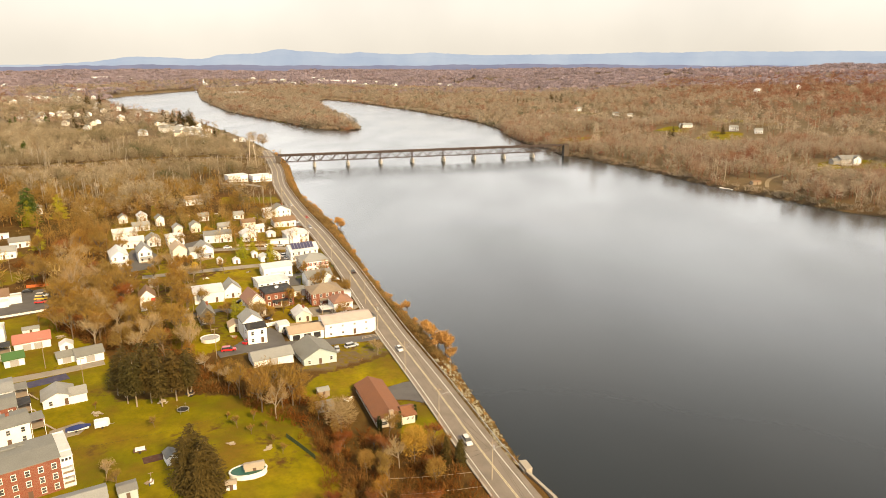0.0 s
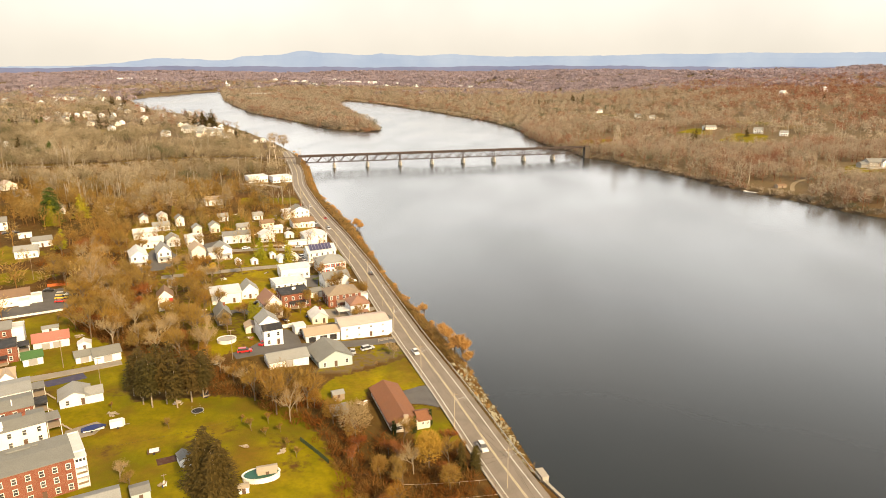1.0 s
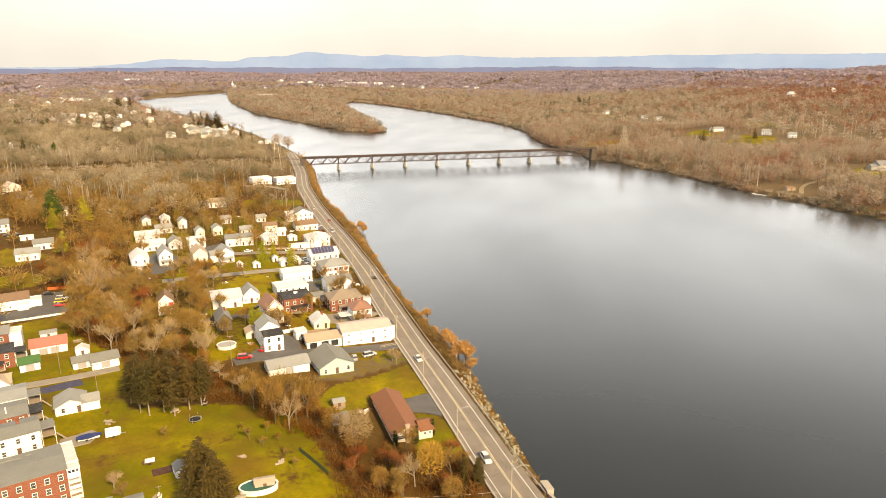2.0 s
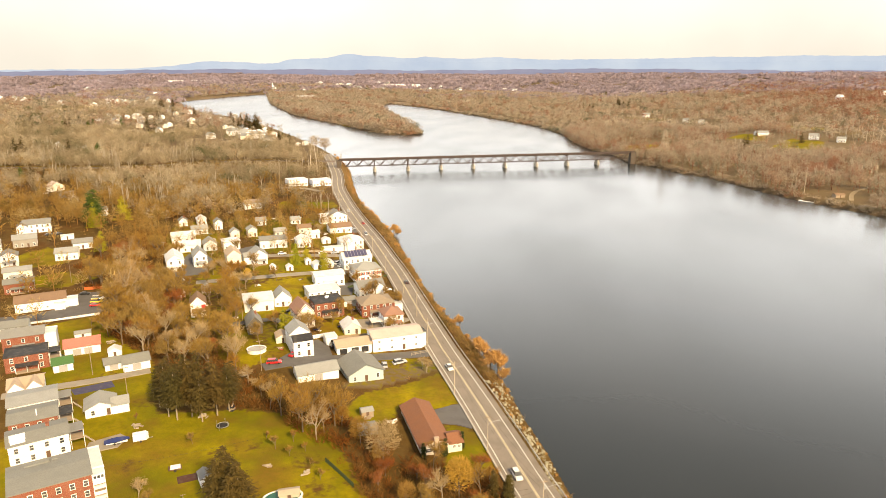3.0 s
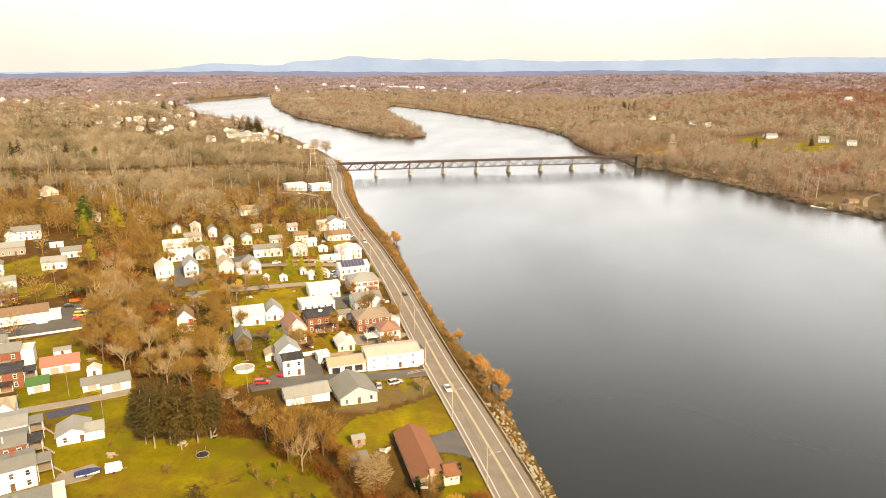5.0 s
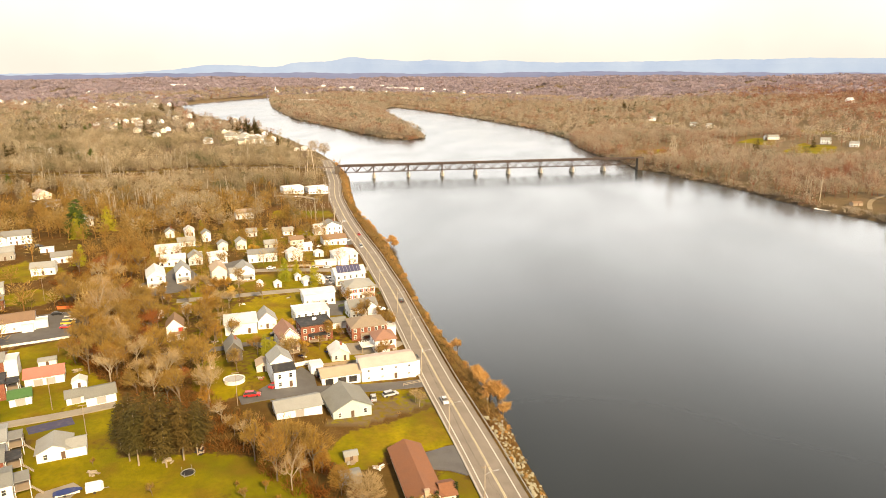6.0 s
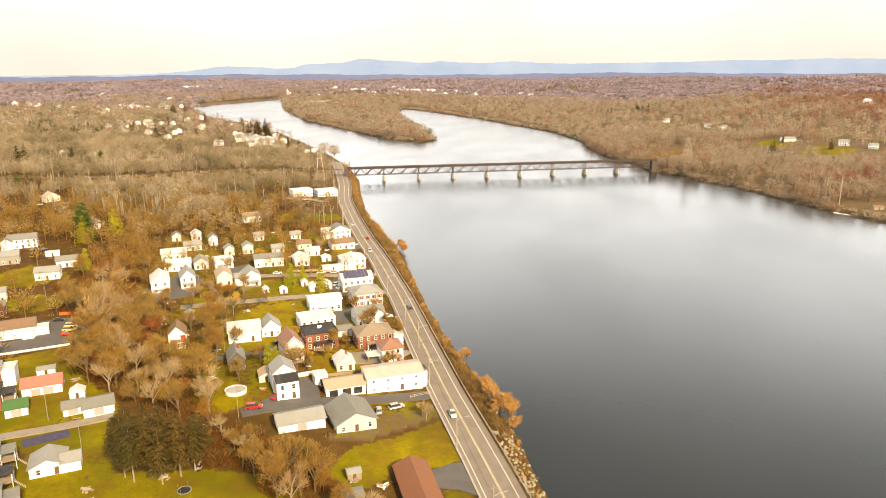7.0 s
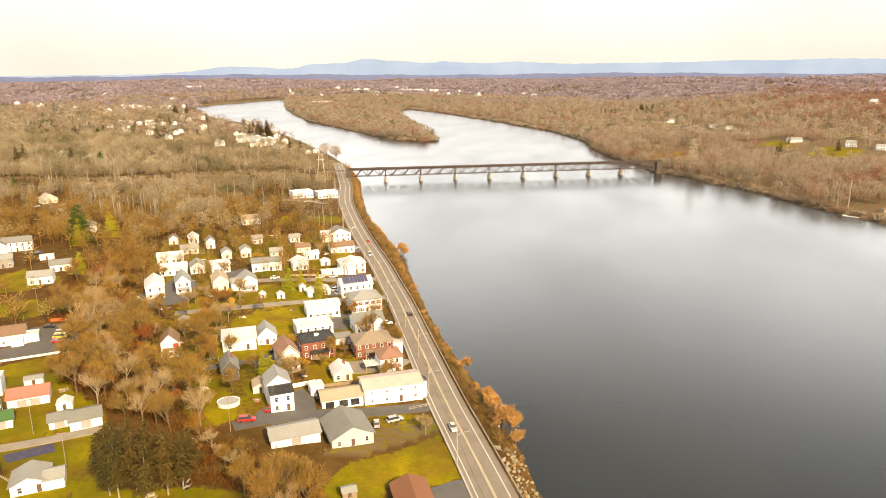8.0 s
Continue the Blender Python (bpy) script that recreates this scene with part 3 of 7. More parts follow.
def resample(pts, step):
    """Points every step metres along a rounded polyline."""
    p = [Vector((*q, 0)) for q in pts]
    out = []
    for k in range(len(p) - 1):
        a, b, c, d = p[max(k - 1, 0)], p[k], p[k + 1], p[min(k + 2, len(p) - 1)]
        n = max(1, int((c - b).length / step))
        for i in range(n):
            u = i / n
            out.append(0.5 * ((2 * b) + (c - a) * u + (2 * a - 5 * b + 4 * c - d) * u * u + (3 * b - a - 3 * c + d) * u ** 3))
    return [(v.x, v.y) for v in out] + [pts[-1]]


def normals(pts):
    out = []
    for k in range(len(pts)):
        (ax, ay), (bx, by) = pts[max(k - 1, 0)], pts[min(k + 1, len(pts) - 1)]
        n = math.hypot(bx - ax, by - ay)
        out.append(((by - ay) / n, -(bx - ax) / n))
    return out


def ribbon(pts, a, b, lift, thick=0.25, z=None):
    """A strip of paving between the offsets a and b to the right of a line, lying on the land, with its thickness."""
    s, nn = Solid(), normals(pts)
    rows = []
    for (x, y), (u, v) in zip(pts, nn):
        p, q = (x + u * a, y + v * a), (x + u * b, y + v * b)
        za, zb = (z, z) if z is not None else (height(*p), height(*q))
        rows.append([(*p, za + lift), (*q, zb + lift), (*q, zb + lift - thick), (*p, za + lift - thick)])
    vs = [p for row in rows for p in row]
    fs = [(4 * k + i, 4 * k + (i + 1) % 4, 4 * k + 4 + (i + 1) % 4, 4 * k + 4 + i) for k in range(len(rows) - 1) for i in range(4)]
    return s.add(vs, fs + [(0, 3, 2, 1), tuple(4 * (len(rows) - 1) + i for i in range(4))])


ROAD_LINE = [p for p in resample(ROAD, 4.0) if p[1] < 800]
ROAD_Z = 5.06



road = thing("road", "two-lane worn grey asphalt riverside road", "road", kind="structure", mesh=ribbon(ROAD_LINE, -5.6, 5.6, 0.0, 0.35, ROAD_Z).mesh("road", ROAD_ASPHALT))
part("edge_line", ribbon(ROAD_LINE, 3.55, 3.75, 0.006, 0.004, ROAD_Z).mesh("edge_line", WHITE_PAINT_LINE), road, label="white edge line")
part("edge_line", ribbon(ROAD_LINE, -4.5, -4.3, 0.006, 0.004, ROAD_Z).mesh("edge_line", WHITE_PAINT_LINE), road, label="white edge line")
for side in (-0.27, 0.13):
    part("centre_line", ribbon(ROAD_LINE, side, side + 0.14, 0.006, 0.004, ROAD_Z).mesh("centre_line", YELLOW_PAINT_LINE), road, label="faded yellow centre line")
part("kerb", ribbon(ROAD_LINE[:60], -6.1, -5.6, 0.14, 0.4, ROAD_Z).mesh("kerb", CONCRETE), road, label="pale concrete kerb")
for name, (pts, width, mat, label) in STREETS.items():
    thing(name, label, "street", kind="structure", mesh=ribbon(resample(pts, 3.0), -width / 2, width / 2, 0.03, 0.3).mesh(name, mat))


def patch(name, poly, mat, label, lift=0.03):
    """A paved yard: a grid laid over the land within its outline, with a skirt."""
    bm = bmesh.new()
    f = bm.faces.new([bm.verts.new((x, y, 0)) for x, y in poly])
    if f.normal.z < 0:
        f.normal_flip()
    bmesh.ops.triangulate(bm, faces=bm.faces[:])
    bmesh.ops.subdivide_edges(bm, edges=bm.edges[:], cuts=5, use_grid_fill=True)
    rim = [e for e in bm.edges if e.is_boundary]
    ext = bmesh.ops.extrude_edge_only(bm, edges=rim)["geom"]
    low = {v for v in ext if isinstance(v, bmesh.types.BMVert)}
    for v in bm.verts:
        v.co.z = height(v.co.x, v.co.y) + (lift - 0.3 if v in low else lift)
    bmesh.ops.recalc_face_normals(bm, faces=bm.faces[:])
    me = bpy.data.meshes.new(name)
    bm.to_mesh(me)
    bm.free()
    me.materials.append(mat)
    thing(name, label, "paving", kind="structure", mesh=me)


for name, (poly, mat, label) in PAVED.items():
    patch(name, poly, mat, label)


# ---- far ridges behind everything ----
# haze is painted on: the ridges glow blue over a near-black base
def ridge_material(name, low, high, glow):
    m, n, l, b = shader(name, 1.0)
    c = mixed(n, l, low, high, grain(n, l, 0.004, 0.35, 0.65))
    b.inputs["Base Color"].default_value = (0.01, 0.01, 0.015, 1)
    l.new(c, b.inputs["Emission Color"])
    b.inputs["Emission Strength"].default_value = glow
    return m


def ridge(name, label, radius, profile, material, thick=120):
    """A long far ridge whose crest height is given by the bearing in degrees."""
    vs, fs = [], []
    bearings = np.arange(-75, 60, 0.25)
    for k, deg in enumerate(bearings):
        u = math.radians(deg)
        crest = profile(deg)
        for rr, z in ((radius, 0), (radius + thick * 0.5, crest * 0.8), (radius + thick, crest), (radius + thick * 1.3, 0)):
            vs.append((rr * math.sin(u), rr * math.cos(u), z))
        if k:
            for i in range(3):
                fs.append((4 * k - 4 + i, 4 * k + i, 4 * k + i + 1, 4 * k - 3 + i))
    thing(name, label, "mountains", mesh=mesh_from(name, vs, fs, material), kind="structure")


CRESTS = [(-75, 70), (-45, 74), (-34, 78), (-31, 95), (-28.7, 122), (-26, 116), (-24.4, 106), (-23.2, 112), (-22.6, 132), (-20.8, 137), (-19.4, 142),
          (-18.6, 160), (-17.6, 168), (-16.8, 156), (-15, 150), (-13.4, 138), (-12.4, 142), (-11.8, 150), (-10.6, 141), (-8.4, 134), (-6.2, 146), (-4.5, 136),
          (-2, 128), (1, 130), (4, 132), (7, 134), (10, 143), (13, 140), (16, 148), (20, 143), (24, 146), (28, 138), (34, 128), (60, 90)]


def far_mountains(d):
    z = float(np.interp(d, [c[0] for c in CRESTS], [c[1] for c in CRESTS]))
    return z + 2.5 + 1.2 * math.sin(d * 5.1) + 0.8 * math.sin(d * 11.7)


def near_ridge(d):
    return 71 + 4 * math.sin(d * 0.23 + 1) + 2.5 * math.sin(d * 1.1) + 1.2 * math.sin(d * 5.3) + (4 if d < -27 else 0)


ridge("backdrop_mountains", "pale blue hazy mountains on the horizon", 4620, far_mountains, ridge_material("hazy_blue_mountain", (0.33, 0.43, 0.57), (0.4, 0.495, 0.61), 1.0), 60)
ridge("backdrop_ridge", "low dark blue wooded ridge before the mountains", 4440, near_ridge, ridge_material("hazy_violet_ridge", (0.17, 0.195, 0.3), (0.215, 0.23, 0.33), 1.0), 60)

# ---- railway bridge ----
BR_A, BR_U, BR_STEP = Vector((-233.5, 696.1, 0)), Vector((0.9337, 0.358, 0)), 35.3


DARK_STONE = plain("dark_abutment_stone", (0.08, 0.062, 0.048), 0.95)


def build_bridge():
    turn = Matrix.Rotation(math.atan2(BR_U.y, BR_U.x), 4, "Z")
    br = thing("railway_bridge", "long rusty steel deck-truss railway bridge on stone piers", "bridge", Matrix.Translation(BR_A) @ turn)
    top, low, half, n, step = 12.2, 5.9, 2.6, 9, BR_STEP
    part("deck", Solid().box((n * step / 2 + 4, 0, top + 0.75), (n * step + 11, 6.6, 0.5)).mesh("deck", RUST_STEEL), br, label="rusty steel deck with timber sleepers")
    part("ballast", Solid().box((n * step / 2 + 4, 0, top + 1.08), (n * step + 11, 4.2, 0.16)).mesh("ballast", RAIL_GRAVEL), br)
    for y in (-0.72, 0.72):
        part("rail", Solid().box((n * step / 2 + 4, y, top + 1.24), (n * step + 11, 0.12, 0.16)).mesh("rail", RUST_STEEL), br)
    for y in (-3.2, 3.2):
        part("walkway_rail", Solid().box((n * step / 2 + 4, y, top + 1.25), (n * step + 11, 0.1, 0.5)).mesh("walkway_rail", RUST_STEEL), br, label="dark plate parapet")
    # one span of members, shared by all spans
    panel = step / 6
    chord = Solid().beam((0.3, 0, 0), (step - 0.3, 0, 0), 0.6, 0.8).mesh("chord", RUST_STEEL)
    low_chord = Solid().beam((0.3, 0, 0), (step - 0.3, 0, 0), 0.45, 0.5).mesh("chord", RUST_STEEL)
    slope = {}
    for up in (0, 1):
        a, b = ((0, 0, low), (panel, 0, top)) if up else ((0, 0, top), (panel, 0, low))
        slope[up] = Solid().beam(a, b, *((0.62, 0.62) if up else (0.36, 0.36))).mesh("diagonal", RUST_STEEL)
    post = Solid().beam((0, 0, low), (0, 0, top), 0.2).mesh("vertical", RUST_STEEL)
    brace = Solid().beam((0, -half, low), (0, half, low), 0.2).mesh("cross_brace", RUST_STEEL)
    bent = Solid().beam((0, 0, low - 0.6), (0, 0, top), 0.75).mesh("end_post", RUST_STEEL)
    for k in range(n):
        for y in (-half, half):
            t = part("top_chord", chord, br, pose(k * step, y, top))
            part("bottom_chord", low_chord, t, pose(0, 0, low - top))
            for i in range(6):
                part("diagonal", slope[i % 2], t, pose(i * panel, 0, -top))
                if i % 2:
                    part("vertical", post, t, pose(i * panel, 0, -top))
        for i in range(0, 7, 2):
            part("cross_brace", brace, br, pose(k * step + i * panel, 0, 0))
        if k:
            for y in (-half, half):
                part("end_post", bent, br, pose(k * step, y, 0))
    def pier_mesh():
        s = Solid()
        for z0, z1, w, d in ((-3, 2.6, 2.6, 11), (2.6, 3.1, 3.4, 12), (3.1, 5.3, 1.5, 8.5)):
            s.prism([(-w / 2, -d / 2 + 1), (0, -d / 2), (w / 2, -d / 2 + 1), (w / 2, d / 2 - 1), (0, d / 2), (-w / 2, d / 2 - 1)], z0, z1)
        return s.mesh("pier", STONE)
    pm = pier_mesh()
    for k in range(1, n):
        part("pier", pm, br, pose(k * step, 0, 0), "weathered stone pier")
    for x in (-1.5, n * step + 6.5):
        part("abutment", Solid().box((x, 0, 5.0), (5 if x < 0 else 6, 5.6, 14.8)).mesh("abutment", DARK_STONE), br, label="stone abutment")


build_bridge()


# ---- trees ----
def branchwork(rng, tall, spread, levels, lean=0.0, trunk=0.22):
    """Trunk and limbs as one solid, with the places and ways of the outer ends."""
    s, tips = Solid(), []

    def grow(a, way, length, thick, level):
        b = a + way * length
        s.beam(a, b, thick, thick, 4 if level > 1 else 5, 0.6)
        if level >= levels:
            tips.append((b, way))
            tips.append((a + way * length * 0.5, way))
            return
        for _ in range(3 if level else 4):
            out = Vector((rng.gauss(0, 1), rng.gauss(0, 1), rng.gauss(0.35, 0.4)))
            w = (way * 0.9 + out * spread).normalized()
            w.z = max(w.z, 0.05)
            grow(a + way * length * rng.uniform(0.55, 1.0), w.normalized(), length * rng.uniform(0.6, 0.82), thick * 0.6, level + 1)

    grow(Vector((0, 0, -0.3)), Vector((lean, 0, 1)).normalized(), tall * 0.36, trunk * 2, 0)
    return s, tips


def crown_mesh(rng, name, tips, material, count, size, wide, droop=0.0):
    """Twigs or leaf sprays: slim triangles that fan out of the branch ends."""
    v, t = [], []
    heart = sum((tip for tip, _w in tips), Vector((0, 0, 0))) / len(tips)
    heart.z *= 0.75
    for tip, way in tips:
        for _ in range(count):
            w = (way + Vector((rng.gauss(0, 0.6), rng.gauss(0, 0.6), rng.gauss(0.1 - droop, 0.45)))).normalized()
            a = tip + Vector((rng.gauss(0, 0.35), rng.gauss(0, 0.35), rng.gauss(0, 0.35))) * size
            b = a + w * size * rng.uniform(0.6, 1.3)
            r = (tip - heart).normalized() + 0.5 * Vector((rng.gauss(0, 1), rng.gauss(0, 1), rng.gauss(0, 1)))
            side = w.cross(r).normalized() * wide * rng.uniform(0.6, 1.3)
            k = len(v)
            v += [tuple(a - side), tuple(a + side), tuple(b)]
            t.append((k, k + 1, k + 2))
    return array_mesh(name, v, t, material)


def tree_kind(seed, label, tall, spread, material, bark, count=6, size=1.5, wide=0.09, levels=3, trunk=0.22, name="tree", category="tree"):
    rng = random.Random(seed)
    wood, tips = branchwork(rng, tall, spread, levels, rng.uniform(-0.1, 0.1), trunk)
    return dict(name=name, label=label, category=category, trunk=wood.mesh("trunk", bark), crown=crown_mesh(rng, "crown", tips, material, count, size, wide))


def conifer_kind(seed, label, tall, base, material, bare=0.12, name="conifer", full=0.8, boughs=13, leaders=1, spray=1.0):
    """A conifer: trunk, and uneven whorls of drooping boughs hung with small sprays; leaders: how many tops it has."""
    rng = random.Random(seed)
    wood = Solid().beam((0, 0, -0.3), (0, 0, tall * 0.93), 0.5, 0.5, 6, 0.1)
    v, t = [], []
    tops = [(0.0, 0.0, 1.0)] + [(rng.uniform(-0.35, 0.35) * base, rng.uniform(-0.35, 0.35) * base, rng.uniform(0.72, 0.92)) for _ in range(leaders - 1)]
    for ox, oy, share in tops:
        high, wide = tall * share, base * (1.0 if leaders == 1 else 0.82)
        if (ox, oy) != (0.0, 0.0):
            wood.beam((0, 0, tall * 0.15), (ox, oy, high), 0.3, 0.3, 5, 0.15)
        lobes = [(rng.uniform(0, 6.283), rng.uniform(0.1, 0.28), rng.choice((1, 2, 3))) for _ in range(3)]
        tiers = int(high * 1.7)
        for k in range(tiers):
            u = (k + rng.random()) / tiers
            z = high * (bare + (1 - bare) * u)
            for i in range(max(3, int(boughs * (1 - 0.6 * u)))):
                a = rng.uniform(0, 6.283)
                lobe = 1 + sum(h * math.sin(f * a + p + 3.0 * u) for p, h, f in lobes)
                r = (wide * (1 - u) ** full * lobe * rng.uniform(0.55, 1.12)) + 0.3
                out, side = Vector((math.cos(a), math.sin(a), 0)), Vector((-math.sin(a), math.cos(a), 0))
                sprays = max(3, int(2.6 * r))
                for j in range(sprays):
                    f = r * (0.06 + 0.94 * (j + rng.random()) / sprays)
                    sag = -0.3 * f + 0.035 * f * f
                    root = Vector((ox, oy, z + sag + rng.uniform(-0.25, 0.25))) + out * f * 0.8 + side * rng.uniform(-0.3, 0.3) * (0.4 + 0.3 * f)
                    way = out * rng.uniform(0.5, 1.1) + side * rng.uniform(-0.9, 0.9) + Vector((0, 0, rng.uniform(-0.75, 0.25)))
                    tip = root + way.normalized() * rng.uniform(0.6, 1.3) * spray
                    w = way.cross(Vector((0, 0, 1))).normalized() * rng.uniform(0.14, 0.3) * spray + Vector((0, 0, rng.uniform(-0.1, 0.1)))
                    n = len(v)
                    v += [tuple(root - w), tuple(root + w), tuple(tip)]
                    t.append((n, n + 1, n + 2))
    return dict(name=name, label=label, category="tree", trunk=wood.mesh("trunk", PALE_BARK), crown=array_mesh("crown", v, t, material))


def plant(kind, x, y, scale=1.0, turn=None, z=None, group=""):
    turn = random.uniform(0, 360) if turn is None else turn
    m = pose(x, y, height(x, y) if z is None else z, 0, 0, turn) @ Matrix.Diagonal((scale, scale, scale * random.uniform(0.9, 1.1), 1))
    ob = thing(kind["name"], kind["label"], kind["category"], m, group)
    part("trunk", kind["trunk"], ob)
    part("crown", kind["crown"], ob)
    return ob


# ---- houses ----
def window_meshes(w, h):
    f = Solid()
    for c, s in (((0, 0, h / 2 - 0.06), (w + 0.16, 0.12, 0.14)), ((0, 0, -h / 2 + 0.03), (w + 0.2, 0.16, 0.12)),
                 ((-w / 2, 0, 0), (0.12, 0.11, h)), ((w / 2, 0, 0), (0.12, 0.11, h)), ((0, 0, 0), (w, 0.08, 0.07))):
        f.box(c, s)
    return f.mesh("window_frame", TRIM), Solid().box((0, 0.0, 0), (w, 0.05, h)).mesh("pane", GLASS)


WINDOWS = {"tall": window_meshes(1.0, 1.6), "small": window_meshes(0.9, 0.9), "wide": window_meshes(2.0, 1.3)}
DOOR = Solid().box((0, 0, 1.05), (1.0, 0.1, 2.1)).box((0.36, -0.07, 1.0), (0.08, 0.06, 0.08)).box((0, -0.03, 1.55), (0.6, 0.08, 0.7)).mesh("door", DARK_WOOD)
GARAGE_DOOR = Solid()
for _k in range(4):
    GARAGE_DOOR.box((0, 0, 0.29 + 0.56 * _k), (2.6, 0.1 if _k % 2 else 0.13, 0.54))
GARAGE_DOOR = GARAGE_DOOR.mesh("garage_door", plain("grey_garage_door", (0.35, 0.34, 0.33), 0.6))
CHIMNEY = Solid().box((0, 0, 0), (0.8, 0.6, 2.2)).box((0, 0, 1.15), (0.95, 0.75, 0.16)).mesh("chimney", BRICK)
SHUTTER = Solid().box((-0.78, 0, 0), (0.42, 0.08, 1.6)).box((0.78, 0, 0), (0.42, 0.08, 1.6)).mesh("shutters", RED_SIDING)


def body_mesh(w, d, h, rise, axis, mat, sink=0.8):
    s = Solid()
    x, y = w / 2, d / 2
    if rise <= 0.01 or axis == "hip":
        return s.box((0, 0, (h - sink) / 2), (w, d, h + sink)).mesh("wall", mat)
    base = [(-x, -y, -sink), (x, -y, -sink), (x, y, -sink), (-x, y, -sink), (-x, -y, h), (x, -y, h), (x, y, h), (-x, y, h)]
    if axis == "d":
        pts = base + [(0, -y, h + rise), (0, y, h + rise)]
        fs = [(3, 2, 1, 0), (0, 1, 5, 8, 4), (2, 3, 7, 9, 6), (1, 2, 6, 5), (3, 0, 4, 7), (5, 6, 9, 8), (7, 4, 8, 9)]
    else:
        pts = base + [(-x, 0, h + rise), (x, 0, h + rise)]
        fs = [(3, 2, 1, 0), (0, 1, 5, 4), (2, 3, 7, 6), (1, 2, 6, 9, 5), (3, 0, 4, 8, 7), (4, 5, 9, 8), (6, 7, 8, 9)]
    return s.add(pts, fs).mesh("wall", mat)


def roof_mesh(w, d, h, rise, axis, mat, over=0.45, thick=0.22):
    s = Solid()
    if rise <= 0.01:
        s.box((0, 0, h + 0.06), (w + 0.1, d + 0.1, 0.12))
        for c, z in (((0, -d / 2, h + 0.2), (w + 0.3, 0.25, 0.5)), ((0, d / 2, h + 0.2), (w + 0.3, 0.25, 0.5)),
                     ((-w / 2, 0, h + 0.2), (0.25, d - 0.26, 0.5)), ((w / 2, 0, h + 0.2), (0.25, d - 0.26, 0.5))):
            s.box(c, z)
        return s.mesh("roof", mat)
    if axis == "hip":
        x, y = w / 2 + over, d / 2 + over
        k = min(x, y)
        a, b = (x - k, 0) if x >= y else (0, y - k)
        pts = [(-x, -y, h - thick), (x, -y, h - thick), (x, y, h - thick), (-x, y, h - thick), (-x, -y, h + 0.04), (x, -y, h + 0.04), (x, y, h + 0.04), (-x, y, h + 0.04), (-a, -b, h + rise), (a, b, h + rise)]
        if x >= y:
            fs = [(3, 2, 1, 0), (0, 1, 5, 4), (1, 2, 6, 5), (2, 3, 7, 6), (3, 0, 4, 7), (4, 5, 9, 8), (6, 7, 8, 9), (5, 6, 9), (7, 4, 8)]
        else:
            fs = [(3, 2, 1, 0), (0, 1, 5, 4), (1, 2, 6, 5), (2, 3, 7, 6), (3, 0, 4, 7), (4, 5, 8), (6, 7, 9), (5, 6, 9, 8), (7, 4, 8, 9)]
        return s.add(pts, fs).mesh("roof", mat)
    half, run = (w / 2, d / 2 + over) if axis == "d" else (d / 2, w / 2 + over)
    drop = rise / half * over
    prof = [(-half - over, h - drop), (0, h + rise), (half + over, h - drop), (half + over, h - drop + thick), (0, h + rise + thick), (-half - over, h - drop + thick)]
    pts = [((p, e * run, z) if axis == "d" else (e * run, -p, z)) for e in (-1, 1) for p, z in prof]
    fs = [(0, 1, 7, 6), (1, 2, 8, 7), (2, 3, 9, 8), (3, 4, 10, 9), (4, 5, 11, 10), (5, 0, 6, 11), (1, 0, 5, 4), (2, 1, 4, 3), (6, 7, 10, 11), (7, 8, 9, 10)]
    me = s.add(pts, fs).mesh("roof", mat)
    bm = bmesh.new()
    bm.from_mesh(me)
    bmesh.ops.recalc_face_normals(bm, faces=bm.faces[:])
    bm.to_mesh(me)
    bm.free()
    return me


def openings(ob, w, d, h, sides="flrb", pitch=3.0, kind="tall", door=True, shutters=False, first=1.5):
    """Rows of windows, storey by storey, and a front door."""
    frame_mesh, pane_mesh = WINDOWS[kind]
    storeys = max(1, int(h / 2.7))
    for side in sides:
        span, turn, off = {"f": (w, 0, d / 2), "b": (w, 180, d / 2), "r": (d, 90, w / 2), "l": (d, -90, w / 2)}[side]
        n = max(1, int(span / pitch))
        for level in range(storeys):
            z = first + level * 2.75
            if z + 0.9 > h:
                continue
            for k in range(n):
                x = (k + 0.5 - n / 2) * span / n
                if door and side == "f" and level == 0 and k == n // 2:
                    part("door", DOOR, ob, pose(0, 0, 0, 0, 0, turn) @ pose(x, -off - 0.03, 0.1))
                    continue
                win = part("window", frame_mesh, ob, pose(0, 0, 0, 0, 0, turn) @ pose(x, -off - 0.03, z))
                part("pane", pane_mesh, win, pose(0, 0.012, 0), "dark glass")
                if shutters and side == "f":
                    part("shutters", SHUTTER, ob, pose(0, 0, 0, 0, 0, turn) @ pose(x, -off - 0.05, z))


